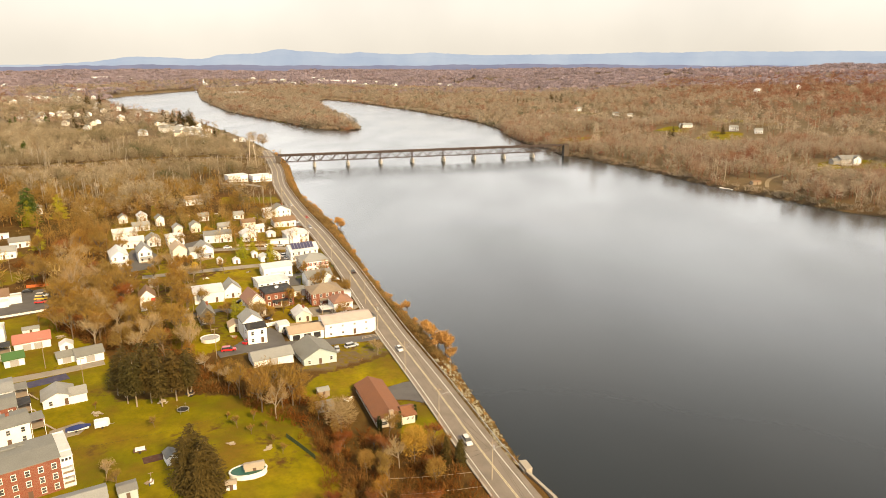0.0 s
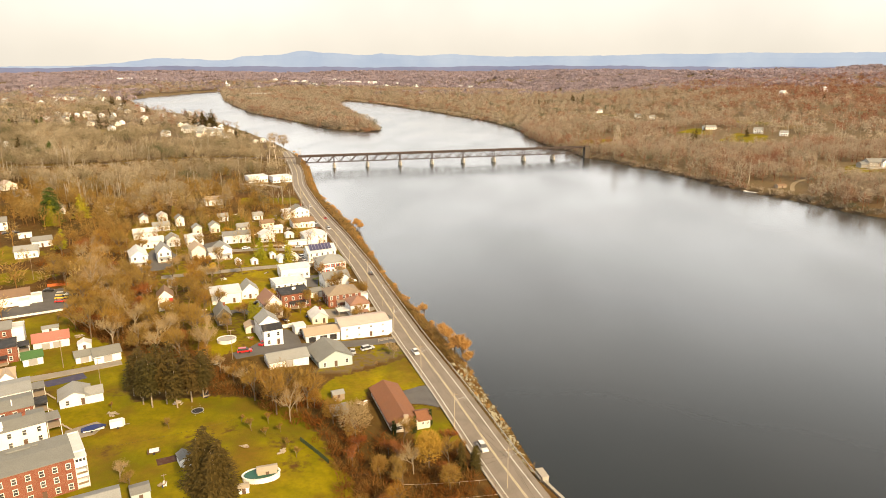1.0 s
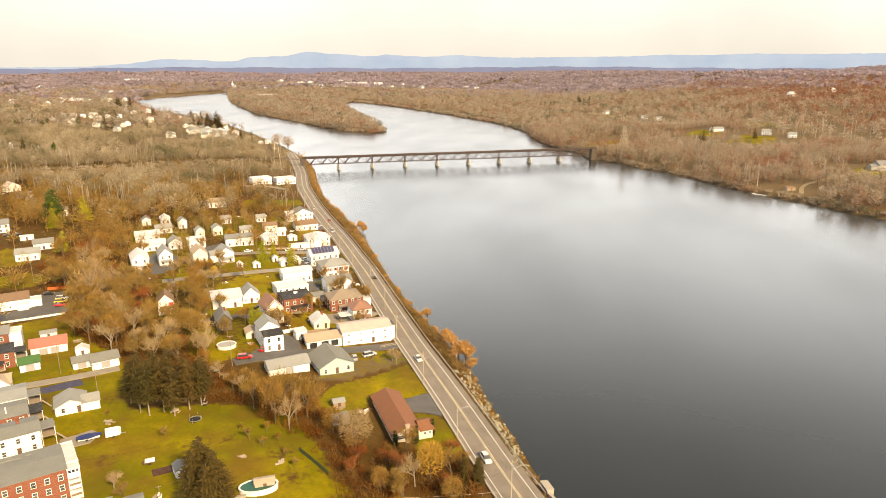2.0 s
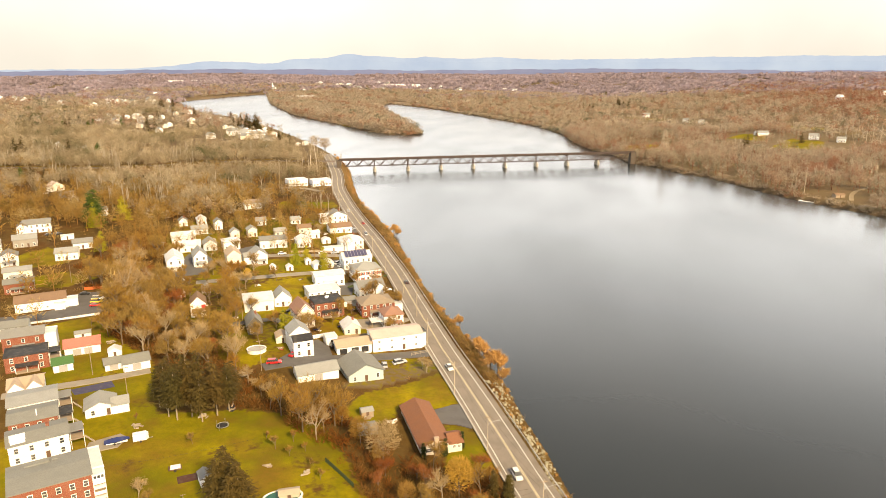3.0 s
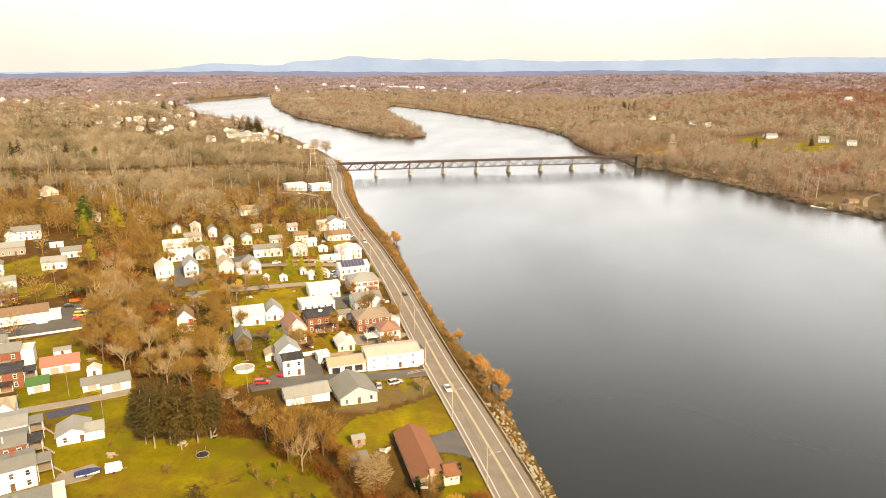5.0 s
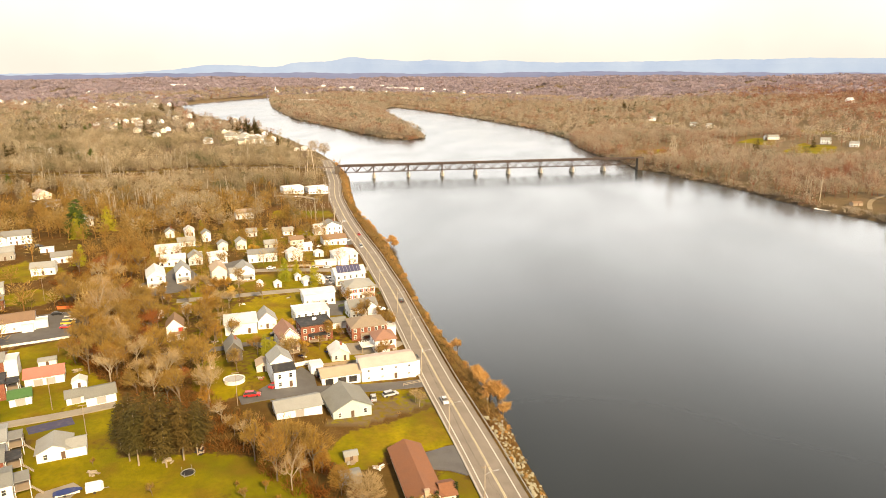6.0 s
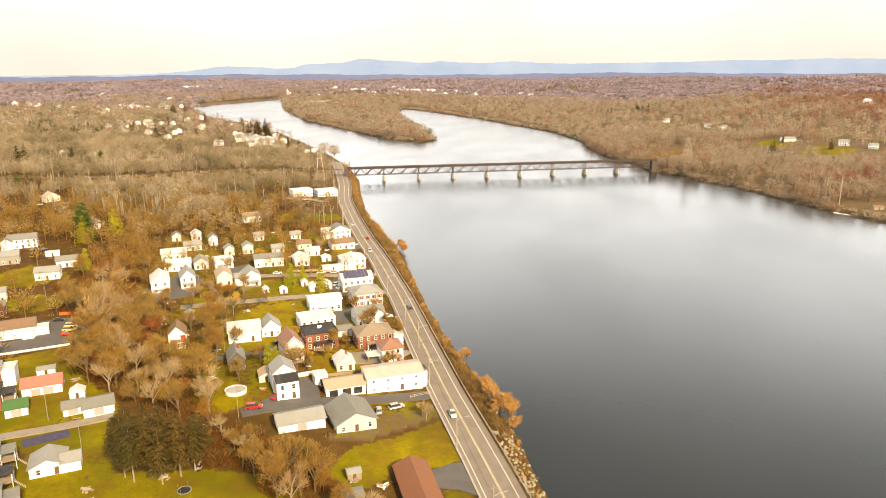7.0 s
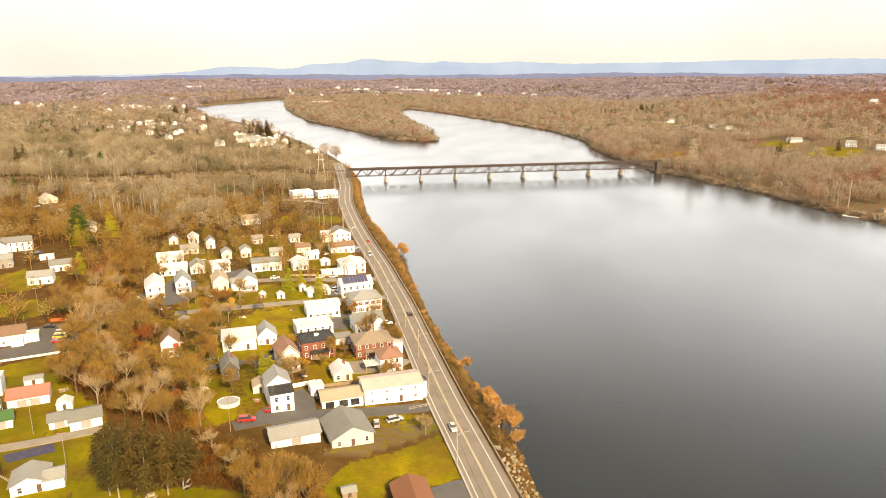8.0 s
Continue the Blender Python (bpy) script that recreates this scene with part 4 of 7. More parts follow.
def house(x, y, yaw, w, d, h, rise, axis, roof, wall, label, pitch=3.0, kind="tall", chimney=False, door=True, shutters=False, name="house", category="house", sides="flr", over=0.45, porch=None):
    h, rise = 0.92 * h, 0.92 * rise
    ob = thing(name, label, category, pose(x, y, height(x, y), 0, 0, yaw))
    part("wall", body_mesh(w, d, h, rise, axis, wall), ob)
    part("roof", roof_mesh(w, d, h, rise, axis, roof, over), ob)
    if sides:
        openings(ob, w, d, h, sides, pitch, kind, door, shutters)
    if porch is None:
        porch = h > 4.4 and 5.5 < w < 15 and category == "house" and int(x * 7 + y * 3) % 3 != 0
    if porch:
        pw = min(w * 0.8, 7.0)
        part("porch_roof", Solid().add([(-pw / 2, -d / 2 - 2.0, 2.35), (pw / 2, -d / 2 - 2.0, 2.35), (pw / 2, -d / 2 + 0.05, 2.85), (-pw / 2, -d / 2 + 0.05, 2.85), (-pw / 2, -d / 2 - 2.0, 2.5), (pw / 2, -d / 2 - 2.0, 2.5), (pw / 2, -d / 2 + 0.05, 3.0), (-pw / 2, -d / 2 + 0.05, 3.0)],
             [(3, 2, 1, 0), (4, 5, 6, 7), (0, 1, 5, 4), (1, 2, 6, 5), (2, 3, 7, 6), (3, 0, 4, 7)]).mesh("porch_roof", roof), ob)
        part("porch_floor", Solid().box((0, -d / 2 - 1.0, 0.1), (pw, 2.0, 0.5)).mesh("porch_floor", WEATHERED_WOOD), ob)
        for k in (-1, 0, 1):
            part("porch_post", Solid().box((k * (pw / 2 - 0.12), -d / 2 - 1.88, 1.35), (0.16, 0.16, 2.05)).mesh("porch_post", TRIM), ob)
    if chimney or (rise > 1.5 and int(x * 5 + y * 11) % 4 == 0):
        part("chimney", CHIMNEY, ob, pose(w * 0.18, d * 0.1, h + max(rise, 0.2) * 0.75), "brick chimney")
    return ob


def shed(x, y, yaw, w, d, h, rise, axis, roof, wall, label, name="shed"):
    h, rise = 0.85 * h, 0.8 * rise
    ob = thing(name, label, "shed", pose(x, y, height(x, y), 0, 0, yaw))
    part("wall", body_mesh(w, d, h, rise, axis, wall, 0.5), ob)
    part("roof", roof_mesh(w, d, h, rise, axis, roof, 0.2, 0.12), ob)
    part("door", DOOR, ob, pose(0, -d / 2 - 0.03, 0.0) @ Matrix.Diagonal((0.85, 1, min(1.0, h / 2.3), 1)))
    return ob


def annex(ob, x, y, w, d, h, rise, axis, roof, wall, name="wing", over=0.3):
    """A lower wing built on to a house."""
    a = part(name, body_mesh(w, d, h, rise, axis, wall), ob, pose(x, y, 0))
    part("wing_roof", roof_mesh(w, d, h, rise, axis, roof, over), a)
    return a


def garage(x, y, yaw, w, d, h, rise, axis, roof, wall, label, doors=2):
    ob = house(x, y, yaw, w, d, h, rise, axis, roof, wall, label, sides="lr", name="garage", category="garage", kind="small")
    for k in range(doors):
        part("garage_door", GARAGE_DOOR, ob, pose((k + 0.5 - doors / 2) * min(3.6, w / doors), -d / 2 - 0.03, 0.05))
    return ob

# ---- houses of the town, from the near yards up the road ----
apartment = house(-115.9, 135.0, 42, 16.8, 12.9, 9.6, 0.5, "w", GREEN_SHINGLE, BRICK, "three-storey red brick apartment house with grey roof", pitch=2.8, porch=False, over=0.25)
annex(apartment, 9.75, 1.3, 2.7, 10.3, 8.6, 0, "w", WHITE_ROOF, WHITE_SIDING, "stair_tower")
part("porch_roof", Solid().box((9.75, -5.2, 8.55), (2.9, 2.9, 0.25)).mesh("porch_roof", WHITE_ROOF), apartment)
part("porch_front", Solid().box((9.75, -6.4, 7.55), (2.7, 0.12, 1.8)).box((11.04, -5.2, 7.55), (0.12, 2.4, 1.8)).mesh("porch_front", WHITE_SIDING), apartment, label="white boarded top porch")
for k in (-0.8, 0.0, 0.8):
    part("pane", Solid().box((9.75 + k, -6.48, 7.75), (0.55, 0.05, 0.7)).mesh("pane", GLASS), apartment, label="small dark pane")
for z in (0.15, 2.95, 5.75):
    part("porch_floor", Solid().box((9.75, -5.2, z), (2.7, 2.6, 0.2)).mesh("porch_floor", WEATHERED_WOOD), apartment)
    part("porch_railing", Solid().box((9.75, -6.42, z + 0.5), (2.7, 0.08, 0.9)).box((11.06, -5.2, z + 0.5), (0.08, 2.5, 0.9)).mesh("porch_railing", TRIM), apartment, label="white boarded railing")
for x in (8.48, 11.02):
    part("porch_post", Solid().box((x, -6.42, 4.1), (0.16, 0.16, 8.6)).mesh("porch_post", TRIM), apartment)
part("roof_hatch", Solid().box((-2.2, 4.6, 9.25), (5.2, 1.6, 0.7)).box((1.5, 4.9, 9.1), (1.2, 1.2, 0.8)).mesh("roof_hatch", GREEN_SHINGLE), apartment, label="low rear roof dormer")
h = house(-136.1, 154.8, 43, 14, 9, 6.4, 0.9, "w", GREEN_SHINGLE, WHITE_SIDING, "white two-storey house with grey-green roof", porch=False, chimney=True)
part("dormer", Solid().box((-4.6, -2.6, 6.3), (3.4, 3.2, 1.7)).box((-4.6, -2.6, 7.2), (3.7, 3.5, 0.16)).box((-4.6, -4.24, 6.4), (1.3, 0.06, 0.4)).mesh("dormer", WHITE_SIDING), h, label="white box dormer")
h = house(-145.4, 164.2, 40, 12, 9.4, 6.4, 0.9, "w", GREEN_SHINGLE, BRICK, "brick house with faded olive-grey roof", porch=False)
part("vent_pipe", Solid().beam((1, -3, 6), (1, -3, 8.2), 0.3, 0.3, 8).mesh("vent_pipe", TRIM), h, label="white vent pipe")
h = house(-153.2, 173.2, 40, 12.6, 10, 6.4, 0.9, "w", PALE_SHINGLE, WHITE_SIDING, "white two-storey house with pale grey roof", porch=False)
h = house(-163.6, 182.8, 37, 9.5, 8, 5.6, 1.6, "w", TAN_SHINGLE, WHITE_SIDING, "white house with twin tan front gables", porch=False)
for gx in (-2.5, 2.5):
    annex(h, gx, -3.2, 4.4, 4.4, 5.0, 2.2, "d", TAN_SHINGLE, WHITE_SIDING, "gable_wing", 0.4)
house(-180.5, 202.6, 38, 13, 9, 6.0, 0.0, "w", BLACK_ROOF, BRICK, "red brick house with flat black roof and white porch", pitch=3.6)
h = house(-193.3, 216.5, 34, 13.4, 9, 6.6, 1.8, "w", GREY_SHINGLE, BRICK, "brick house with grey roof and white rear porch", pitch=3.6)
annex(h, 8.6, -1, 4, 6, 5.8, 0, "w", WHITE_ROOF, WHITE_SIDING)
house(-207, 224, 34, 14, 8, 5.5, 1.5, "w", GREEN_SHINGLE, WHITE_SIDING, "white house with grey roof beside parking lot")
h = house(-220.6, 257.3, 38, 19, 12, 4.6, 1.8, "w", BROWN_SHINGLE, WHITE_SIDING, "long white commercial building with brown roof", pitch=4, kind="small", door=False)
annex(h, 11.5, -3.5, 5, 4, 3.2, 0, "w", WHITE_ROOF, WHITE_SIDING)
annex(h, 7, -7.2, 4, 2.6, 2.8, 0, "w", WHITE_ROOF, WHITE_SIDING, "porch")
house(-246.8, 275, 40, 12, 8, 5.2, 1.4, "w", GREEN_SHINGLE, BRICK, "brick house with white end wall")
house(-262, 291.5, 40, 12, 8, 5.0, 1.4, "w", PALE_SHINGLE, CREAM_SIDING, "cream house with pale roof")
house(-263.4, 328, 32, 11, 8, 4.4, 2.2, "w", PALE_SHINGLE, WHITE_SIDING, "white house with pale grey roof among trees")
house(-270, 349, 38, 10, 7, 4.0, 2.0, "w", GREY_SHINGLE, WHITE_SIDING, "white bungalow with grey roof")
shed(-293, 365.5, 38, 7, 4, 3.0, 0.4, "w", WHITE_ROOF, WHITE_SIDING, "long white trailer shed", "trailer_shed")
h = house(-326, 381, 38, 15, 10, 6.0, 2.4, "w", GREY_SHINGLE, WHITE_SIDING, "large white house with grey roof among trees")
annex(h, -8, -4, 6, 8, 5, 2, "d", GREY_SHINGLE, WHITE_SIDING)
house(-305.6, 347, 40, 12, 9, 5.2, 2.2, "w", PALE_SHINGLE, GREY_SIDING, "grey house with pale roof")
house(-284, 311, 40, 8, 8, 6.0, 2.4, "d", GREY_SHINGLE, WHITE_SIDING, "white two-storey house with grey gabled roof")
house(-312, 330, 40, 9, 8, 5.4, 2.4, "w", PALE_SHINGLE, WHITE_SIDING, "white house with pale roof")
for (x, y, yaw, w), k in zip(((-136.1, 154.8, 43, 14), (-145.4, 164.2, 40, 12), (-153.2, 173.2, 40, 12.6), (-180.5, 202.6, 38, 13)), range(4)):
    m = pose(x, y, height(x, y), 0, 0, yaw)
    q = m @ Vector((w / 2 + 2.0, -0.5 - 0.4 * k, 0))
    dk = thing("back_porch", "weathered wooden back porch with steps and clutter", "porch", pose(q.x, q.y, height(q.x, q.y), 0, 0, yaw), "back porches")
    part("platform", Solid().box((0, 0, 2.7), (3.4, 5.0, 0.2)).mesh("platform", WEATHERED_WOOD), dk)
    part("porch_roof", Solid().box((0, 0, 5.2), (3.6, 5.2, 0.2)).mesh("porch_roof", BLACK_ROOF if k % 2 else GREY_SHINGLE), dk)
    for sx in (-1.6, 1.6):
        for sy in (-2.4, 2.4):
            part("post", Solid().box((sx, sy, 2.5), (0.16, 0.16, 5.4)).mesh("post", TRIM), dk)
    for i in range(9):
        part("baluster", Solid().box((1.62, -2.2 + 0.55 * i, 3.2), (0.06, 0.1, 0.9)).mesh("baluster", TRIM), dk)
    for i in range(8):
        part("step", Solid().box((2.0 + 0.28 * i, -1.6, 2.5 - 0.32 * i), (0.3, 1.1, 0.08)).mesh("step", PALE_WOOD), dk)
    part("awning", Solid().box((1.2, 2.0, 3.4), (1.2, 1.0, 0.9)).mesh("awning", RED_PLASTIC if k == 0 else WEATHERED_WOOD), dk)
# sheds and garages round the lower lawns
garage(-170.9, 218, 36, 11.5, 8, 3.4, 2.0, "w", SALMON_METAL, WHITE_SIDING, "white garage with faded salmon-red metal roof", 2)
shed(-179.2, 229, 36, 5.6, 4, 2.6, 0.7, "w", PALE_SHINGLE, WHITE_SIDING, "white garden shed with pale roof")
shed(-156.8, 216.4, 34, 4.4, 4, 2.6, 1.5, "d", WHITE_ROOF, WHITE_SIDING, "small white barn-shaped garden shed")
garage(-167.5, 203.3, 40, 6, 7, 3.0, 1.3, "w", GREEN_METAL, WHITE_SIDING, "white garage with bright green metal roof", 1)
garage(-144.4, 210, 40, 8.5, 8, 3.0, 1.5, "w", GREEN_SHINGLE, WHITE_SIDING, "white garage with grey-green roof", 1)
garage(-151.3, 207.5, 40, 5.5, 6, 2.6, 1.2, "w", GREEN_SHINGLE, WHITE_SIDING, "low white garage beside a larger one", 1)
h = house(-135.2, 178.8, 36, 8.4, 8, 3.0, 2.0, "d", PALE_SHINGLE, WHITE_SIDING, "small white gabled house with pale roof")
annex(h, 5.4, -1.2, 4.6, 6, 2.8, 1.3, "w", PALE_SHINGLE, WHITE_SIDING)
shed(-85.2, 150, 40, 3, 4.2, 2.5, 1.0, "d", GREY_SHINGLE, WHITE_SIDING, "small white shed beside a tall spruce")
garage(-96.5, 127.5, 36, 12, 8, 3.2, 1.6, "w", PALE_SHINGLE, WHITE_SIDING, "white garage with pale grey roof", 2)
shed(-88.5, 134.5, 36, 4.2, 4.4, 3.0, 0.6, "w", GREY_SHINGLE, GREEN_SIDING, "pale green shed with grey roof")
shed(-61.8, 147.0, 24, 4.8, 2.6, 2.6, 0.5, "w", PALE_WOOD, PALE_WOOD, "wooden pool cabin with plank roof", "pool_cabin")
shed(-65, 139.8, 24, 2.4, 2, 1.9, 0.3, "w", PALE_WOOD, WHITE_SIDING, "little white play hut beside pool", "play_hut")
# ranch house by the road
ranch = house(-37.3, 188.4, 26.5, 8.4, 24.6, 3.0, 2.0, "d", RED_SHINGLE, CREAM_SIDING, "long low cream house with rust-red roof", pitch=3.4, kind="wide", over=0.6, porch=False)
annex(ranch, 5.8, -9.2, 3.4, 6.0, 2.6, 1.3, "w", RED_SHINGLE, CREAM_SIDING, over=0.5)
for px in (5.2, 6.7):
    wn_ = part("window", WINDOWS["small"][0], ranch, pose(px, -12.24, 1.5))
    part("pane", WINDOWS["small"][1], wn_, pose(0, 0.012, 0), "dark glass")
part("chimney", Solid().box((0, -12.65, 2.2), (1.2, 0.7, 6.0)).box((0, -12.65, 5.3), (1.4, 0.9, 0.2)).mesh("chimney", TAN_SHINGLE), ranch, label="tall tan brick chimney")
shed(-56.1, 192.5, 30, 3.6, 3, 2.3, 0.8, "w", PALE_SHINGLE, WEATHERED_WOOD, "small weathered wooden shed at wood's edge")
shed(-53, 183, 30, 5, 4, 2.2, 0.5, "w", GREY_SHINGLE, GREY_SIDING, "old grey lean-to shed under bare trees")
# houses along the side street
h = house(-66.7, 221, 35, 12, 13, 3.4, 3.2, "d", GREEN_SHINGLE, GREEN_SIDING, "pale green house with grey-green gabled roof", pitch=3.6, over=0.6)
h = garage(-80.1, 214, 34, 13.6, 8, 3.0, 1.7, "w", PALE_SHINGLE, WHITE_SIDING, "long white garage with pale grey roof", 1)
h = house(-91.5, 230.5, 34, 7, 6.5, 6.4, 1.2, "w", BLACK_ROOF, WHITE_SIDING, "tall white house with grey gable and dark porch roof", pitch=3.4, over=0.2)
annex(h, 0, 7, 7.4, 8, 6.6, 2.8, "d", PALE_SHINGLE, WHITE_SIDING)
row = garage(-76, 241, 30, 13, 8, 3.2, 1.5, "w", TAN_SHINGLE, WHITE_SIDING, "low white garage row with tan roof and open bays", 0)
for k in (-4.1, 0.2, 3.9):
    # black sheet on the closed wall stands for shade inside the bay
    part("open_bay", Solid().box((k, -4.02, 1.15), (2.7, 0.08, 2.2)).mesh("open_bay", BLACK_MAT_AND_SHADE), row, label="black panel painting the shade inside a garage bay")
    part("bay_frame", Solid().box((k - 1.45, -4.05, 1.2), (0.2, 0.14, 2.4)).box((k + 1.45, -4.05, 1.2), (0.2, 0.14, 2.4)).box((k, -4.05, 2.4), (3.1, 0.14, 0.25)).mesh("bay_frame", TRIM), row)
h = house(-62, 249.8, 29, 19, 10, 6.2, 1.4, "w", PINK_SHINGLE, WHITE_SIDING, "long white two-storey house with faded pink roof", pitch=4.4, kind="small")
annex(h, 10.3, -2, 2.2, 4, 5.4, 0, "w", GREY_SHINGLE, WHITE_SIDING, "porch")
shed(-85.6, 244, 34, 4.2, 5, 3.6, 0.3, "w", WHITE_ROOF, WHITE_SIDING, "tall white shed with flat white roof")
house(-82.5, 259, 30, 6.4, 8, 3.0, 2.2, "d", WHITE_ROOF, CREAM_SIDING, "small cream bungalow with white gabled roof")
house(-69, 271.5, 30, 8, 9, 6.0, 2.6, "hip", ROSE_SHINGLE, WHITE_SIDING, "white house with rose-brown hipped roof", pitch=2.8, chimney=True)
h = house(-79.5, 284, 30, 14, 11, 6.0, 2.8, "hip", TAUPE_SHINGLE, BRICK, "brick house with taupe hipped roof close to road", pitch=2.8)
annex(h, 9, -2, 4, 6, 3.6, 0, "w", WHITE_ROOF, WHITE_SIDING, "porch")
h = house(-98.4, 276, 34, 12.4, 10, 6.6, 0.0, "w", BLACK_ROOF, BRICK, "square brick house with flat black roof", pitch=3)
part("roof_vent", Solid().box((0, 0, 7.0), (1.1, 0.9, 0.9)).box((0.9, 0.6, 6.9), (0.5, 0.5, 0.7)).mesh("roof_vent", TRIM), h, label="white roof vent")
h = house(-103.6, 261.5, 36, 7, 12, 6.0, 3.6, "d", ROSE_SHINGLE, CREAM_SIDING, "narrow tan house with steep rose-brown roof", pitch=2.6)
part("gable", Solid().add([(-3.4, -6.06, 6.0), (3.4, -6.06, 6.0), (0, -6.06, 9.4), (-3.4, -5.98, 6.0), (3.4, -5.98, 6.0), (0, -5.98, 9.4)], [(0, 1, 2), (5, 4, 3), (0, 3, 4, 1), (1, 4, 5, 2), (2, 5, 3, 0)]).mesh("gable", TRIM), h, label="white gable boarding")
part("balcony", Solid().box((0, -7.0, 2.8), (7, 2.0, 0.18)).box((0, -7.95, 3.5), (7, 0.08, 0.9)).box((-3.4, -7.9, 1.4), (0.14, 0.14, 2.8)).box((3.4, -7.9, 1.4), (0.14, 0.14, 2.8)).mesh("balcony", WEATHERED_WOOD), h, label="weathered wooden balcony")
house(-106, 291.5, 34, 14, 10, 6.0, 0.0, "w", WHITE_ROOF, WHITE_SIDING, "large white flat-roofed house", pitch=2.8)
garage(-93.5, 289.5, 34, 6, 6, 3.0, 1.0, "w", GREY_SHINGLE, WHITE_SIDING, "small white garage with grey roof", 1)
h = house(-88.5, 306, 33, 12, 10, 5.4, 2.6, "w", GREY_SHINGLE, WHITE_SIDING, "white house with crossed grey gables")
annex(h, 2.5, -4, 6, 6, 5.2, 2.6, "d", GREY_SHINGLE, WHITE_SIDING)
house(-97.8, 330.5, 32, 13.5, 12, 6.4, 3.0, "hip", PALE_SHINGLE, WHITE_SIDING, "large white house with red shutters and grey roof", pitch=2.4, shutters=True)
solar = house(-108.5, 349, 34, 15, 9, 6.0, 3.0, "w", WHITE_ROOF, WHITE_SIDING, "white house with rows of solar panels on roof")
PANEL_BLUE = solid_paint("solar_cell_blue", (0.09, 0.09, 0.16))
panel_mesh = Solid().box((0, 0, 0), (1.5, 4.4, 0.08)).mesh("solar_panel", PANEL_BLUE)
for k in range(7):
    part("solar_panel", panel_mesh, solar, pose(-5.6 + 1.72 * k, -2.3, 7.95, math.degrees(math.atan2(3.0, 4.5)), 0, 0), "dark blue solar panel")
house(-112, 316, 32, 14, 9, 5.6, 1.2, "w", WHITE_ROOF, WHITE_SIDING, "white house with low white roof", pitch=2.8)
h = house(-123, 385, 32, 13, 11, 6.0, 3.0, "hip", WHITE_ROOF, WHITE_SIDING, "large white house with hipped roof")
annex(h, -2, -5, 6, 4, 5.4, 2.4, "d", WHITE_ROOF, WHITE_SIDING)
h = house(-153, 447, 33, 13, 10, 6.2, 3.2, "d", GREY_SHINGLE, WHITE_SIDING, "white gabled house beside the road bend")
annex(h, -8, 0, 6, 8, 5, 2, "w", WHITE_ROOF, WHITE_SIDING)
house(-142.5, 423, 34, 14, 9, 4.2, 2.0, "w", BROWN_SHINGLE, WHITE_SIDING, "white house with brown roof")
shed(-130, 375, 31, 11, 4, 3.0, 0.4, "w", WHITE_ROOF, WHITE_SIDING, "long white trailer home", "trailer_home")
house(-149.6, 379, 34, 8, 8, 4.6, 2.2, "d", WHITE_ROOF, WHITE_SIDING, "white gabled house with pale roof")
house(-152, 400, 34, 8, 6, 3.4, 1.4, "w", WHITE_ROOF, WHITE_SIDING, "small white cottage with pale roof")
house(-162, 412, 34, 8, 7, 3.6, 1.6, "w", BROWN_SHINGLE, CREAM_SIDING, "small cream cottage with brown roof")
for x, y, w, d, hh in ((-126, 339, 5, 6, 3), (-122, 345, 4, 6, 3), (-133, 343.5, 3, 3, 3), (-137.5, 329.6, 3.4, 3, 2.5), (-145.3, 327.2, 2.8, 3, 2.4), (-140, 391, 5, 4, 3), (-128, 400, 6, 5, 3.2)):
    shed(x, y, 34, w, d, hh, 1.3, "d", WHITE_ROOF, WHITE_SIDING, "small white gabled shed in a yard")
house(-165, 372, 30, 15, 9, 5.2, 1.6, "w", GREY_SHINGLE, WHITE_SIDING, "long white house with grey roof", pitch=3.6)
h = house(-158.5, 338.5, 35, 8, 10, 5.6, 3.0, "d", PALE_SHINGLE, WHITE_SIDING, "white gabled house with side porch")
annex(h, -5.5, 1, 4, 7, 4, 1.6, "w", PALE_SHINGLE, WHITE_SIDING)
house(-171.5, 336, 35, 7, 11, 5.6, 3.0, "d", TAN_SHINGLE, CREAM_SIDING, "cream gabled house with beige roof")
house(-186.5, 363, 36, 9, 8, 5.4, 1.6, "hip", WHITE_ROOF, WHITE_SIDING, "white square house with low roof", pitch=2.6)
house(-186.6, 329, 35, 6.6, 11, 6.0, 3.6, "d", PALE_SHINGLE, WHITE_SIDING, "narrow white house with steep gable")
h = house(-196, 321, 35, 8, 14, 6.0, 3.0, "d", WHITE_ROOF, WHITE_SIDING, "large white gabled house on asphalt yard", pitch=3.4)
house(-207, 353, 32, 13, 8, 4.2, 2.0, "w", WHITE_ROOF, WHITE_SIDING, "long white house with white roof")
house(-197.2, 359, 34, 7, 9, 4.2, 2.6, "d", PALE_SHINGLE, WHITE_SIDING, "white gabled cottage with pale roof")
house(-221, 372, 32, 13, 9, 4.2, 2.0, "w", WHITE_ROOF, WHITE_SIDING, "white house with broad white roof")
for x, y, w, d, hh, ax in ((-243, 409, 6, 7, 4.6, "d"), (-233.5, 415, 6.6, 8, 5, "d"), (-217, 406, 5.6, 8, 6, "d"), (-222, 392, 11, 8, 4, "w"), (-196.3, 387, 6, 7, 5, "d"), (-188, 393, 6.4, 8, 5.5, "d"), (-195, 421, 7, 6, 4, "w"), (-176, 432, 7, 6, 3.6, "w"), (-172, 398, 8, 6, 3.6, "w")):
    house(x, y, 35, w * 0.85, d * 0.85, hh * 0.85, 2.0, ax, random.choice([WHITE_ROOF, PALE_SHINGLE, PALE_SHINGLE, GREY_SHINGLE]), random.choice([WHITE_SIDING, WHITE_SIDING, CREAM_SIDING]), "pale house among bare trees", pitch=2.6)
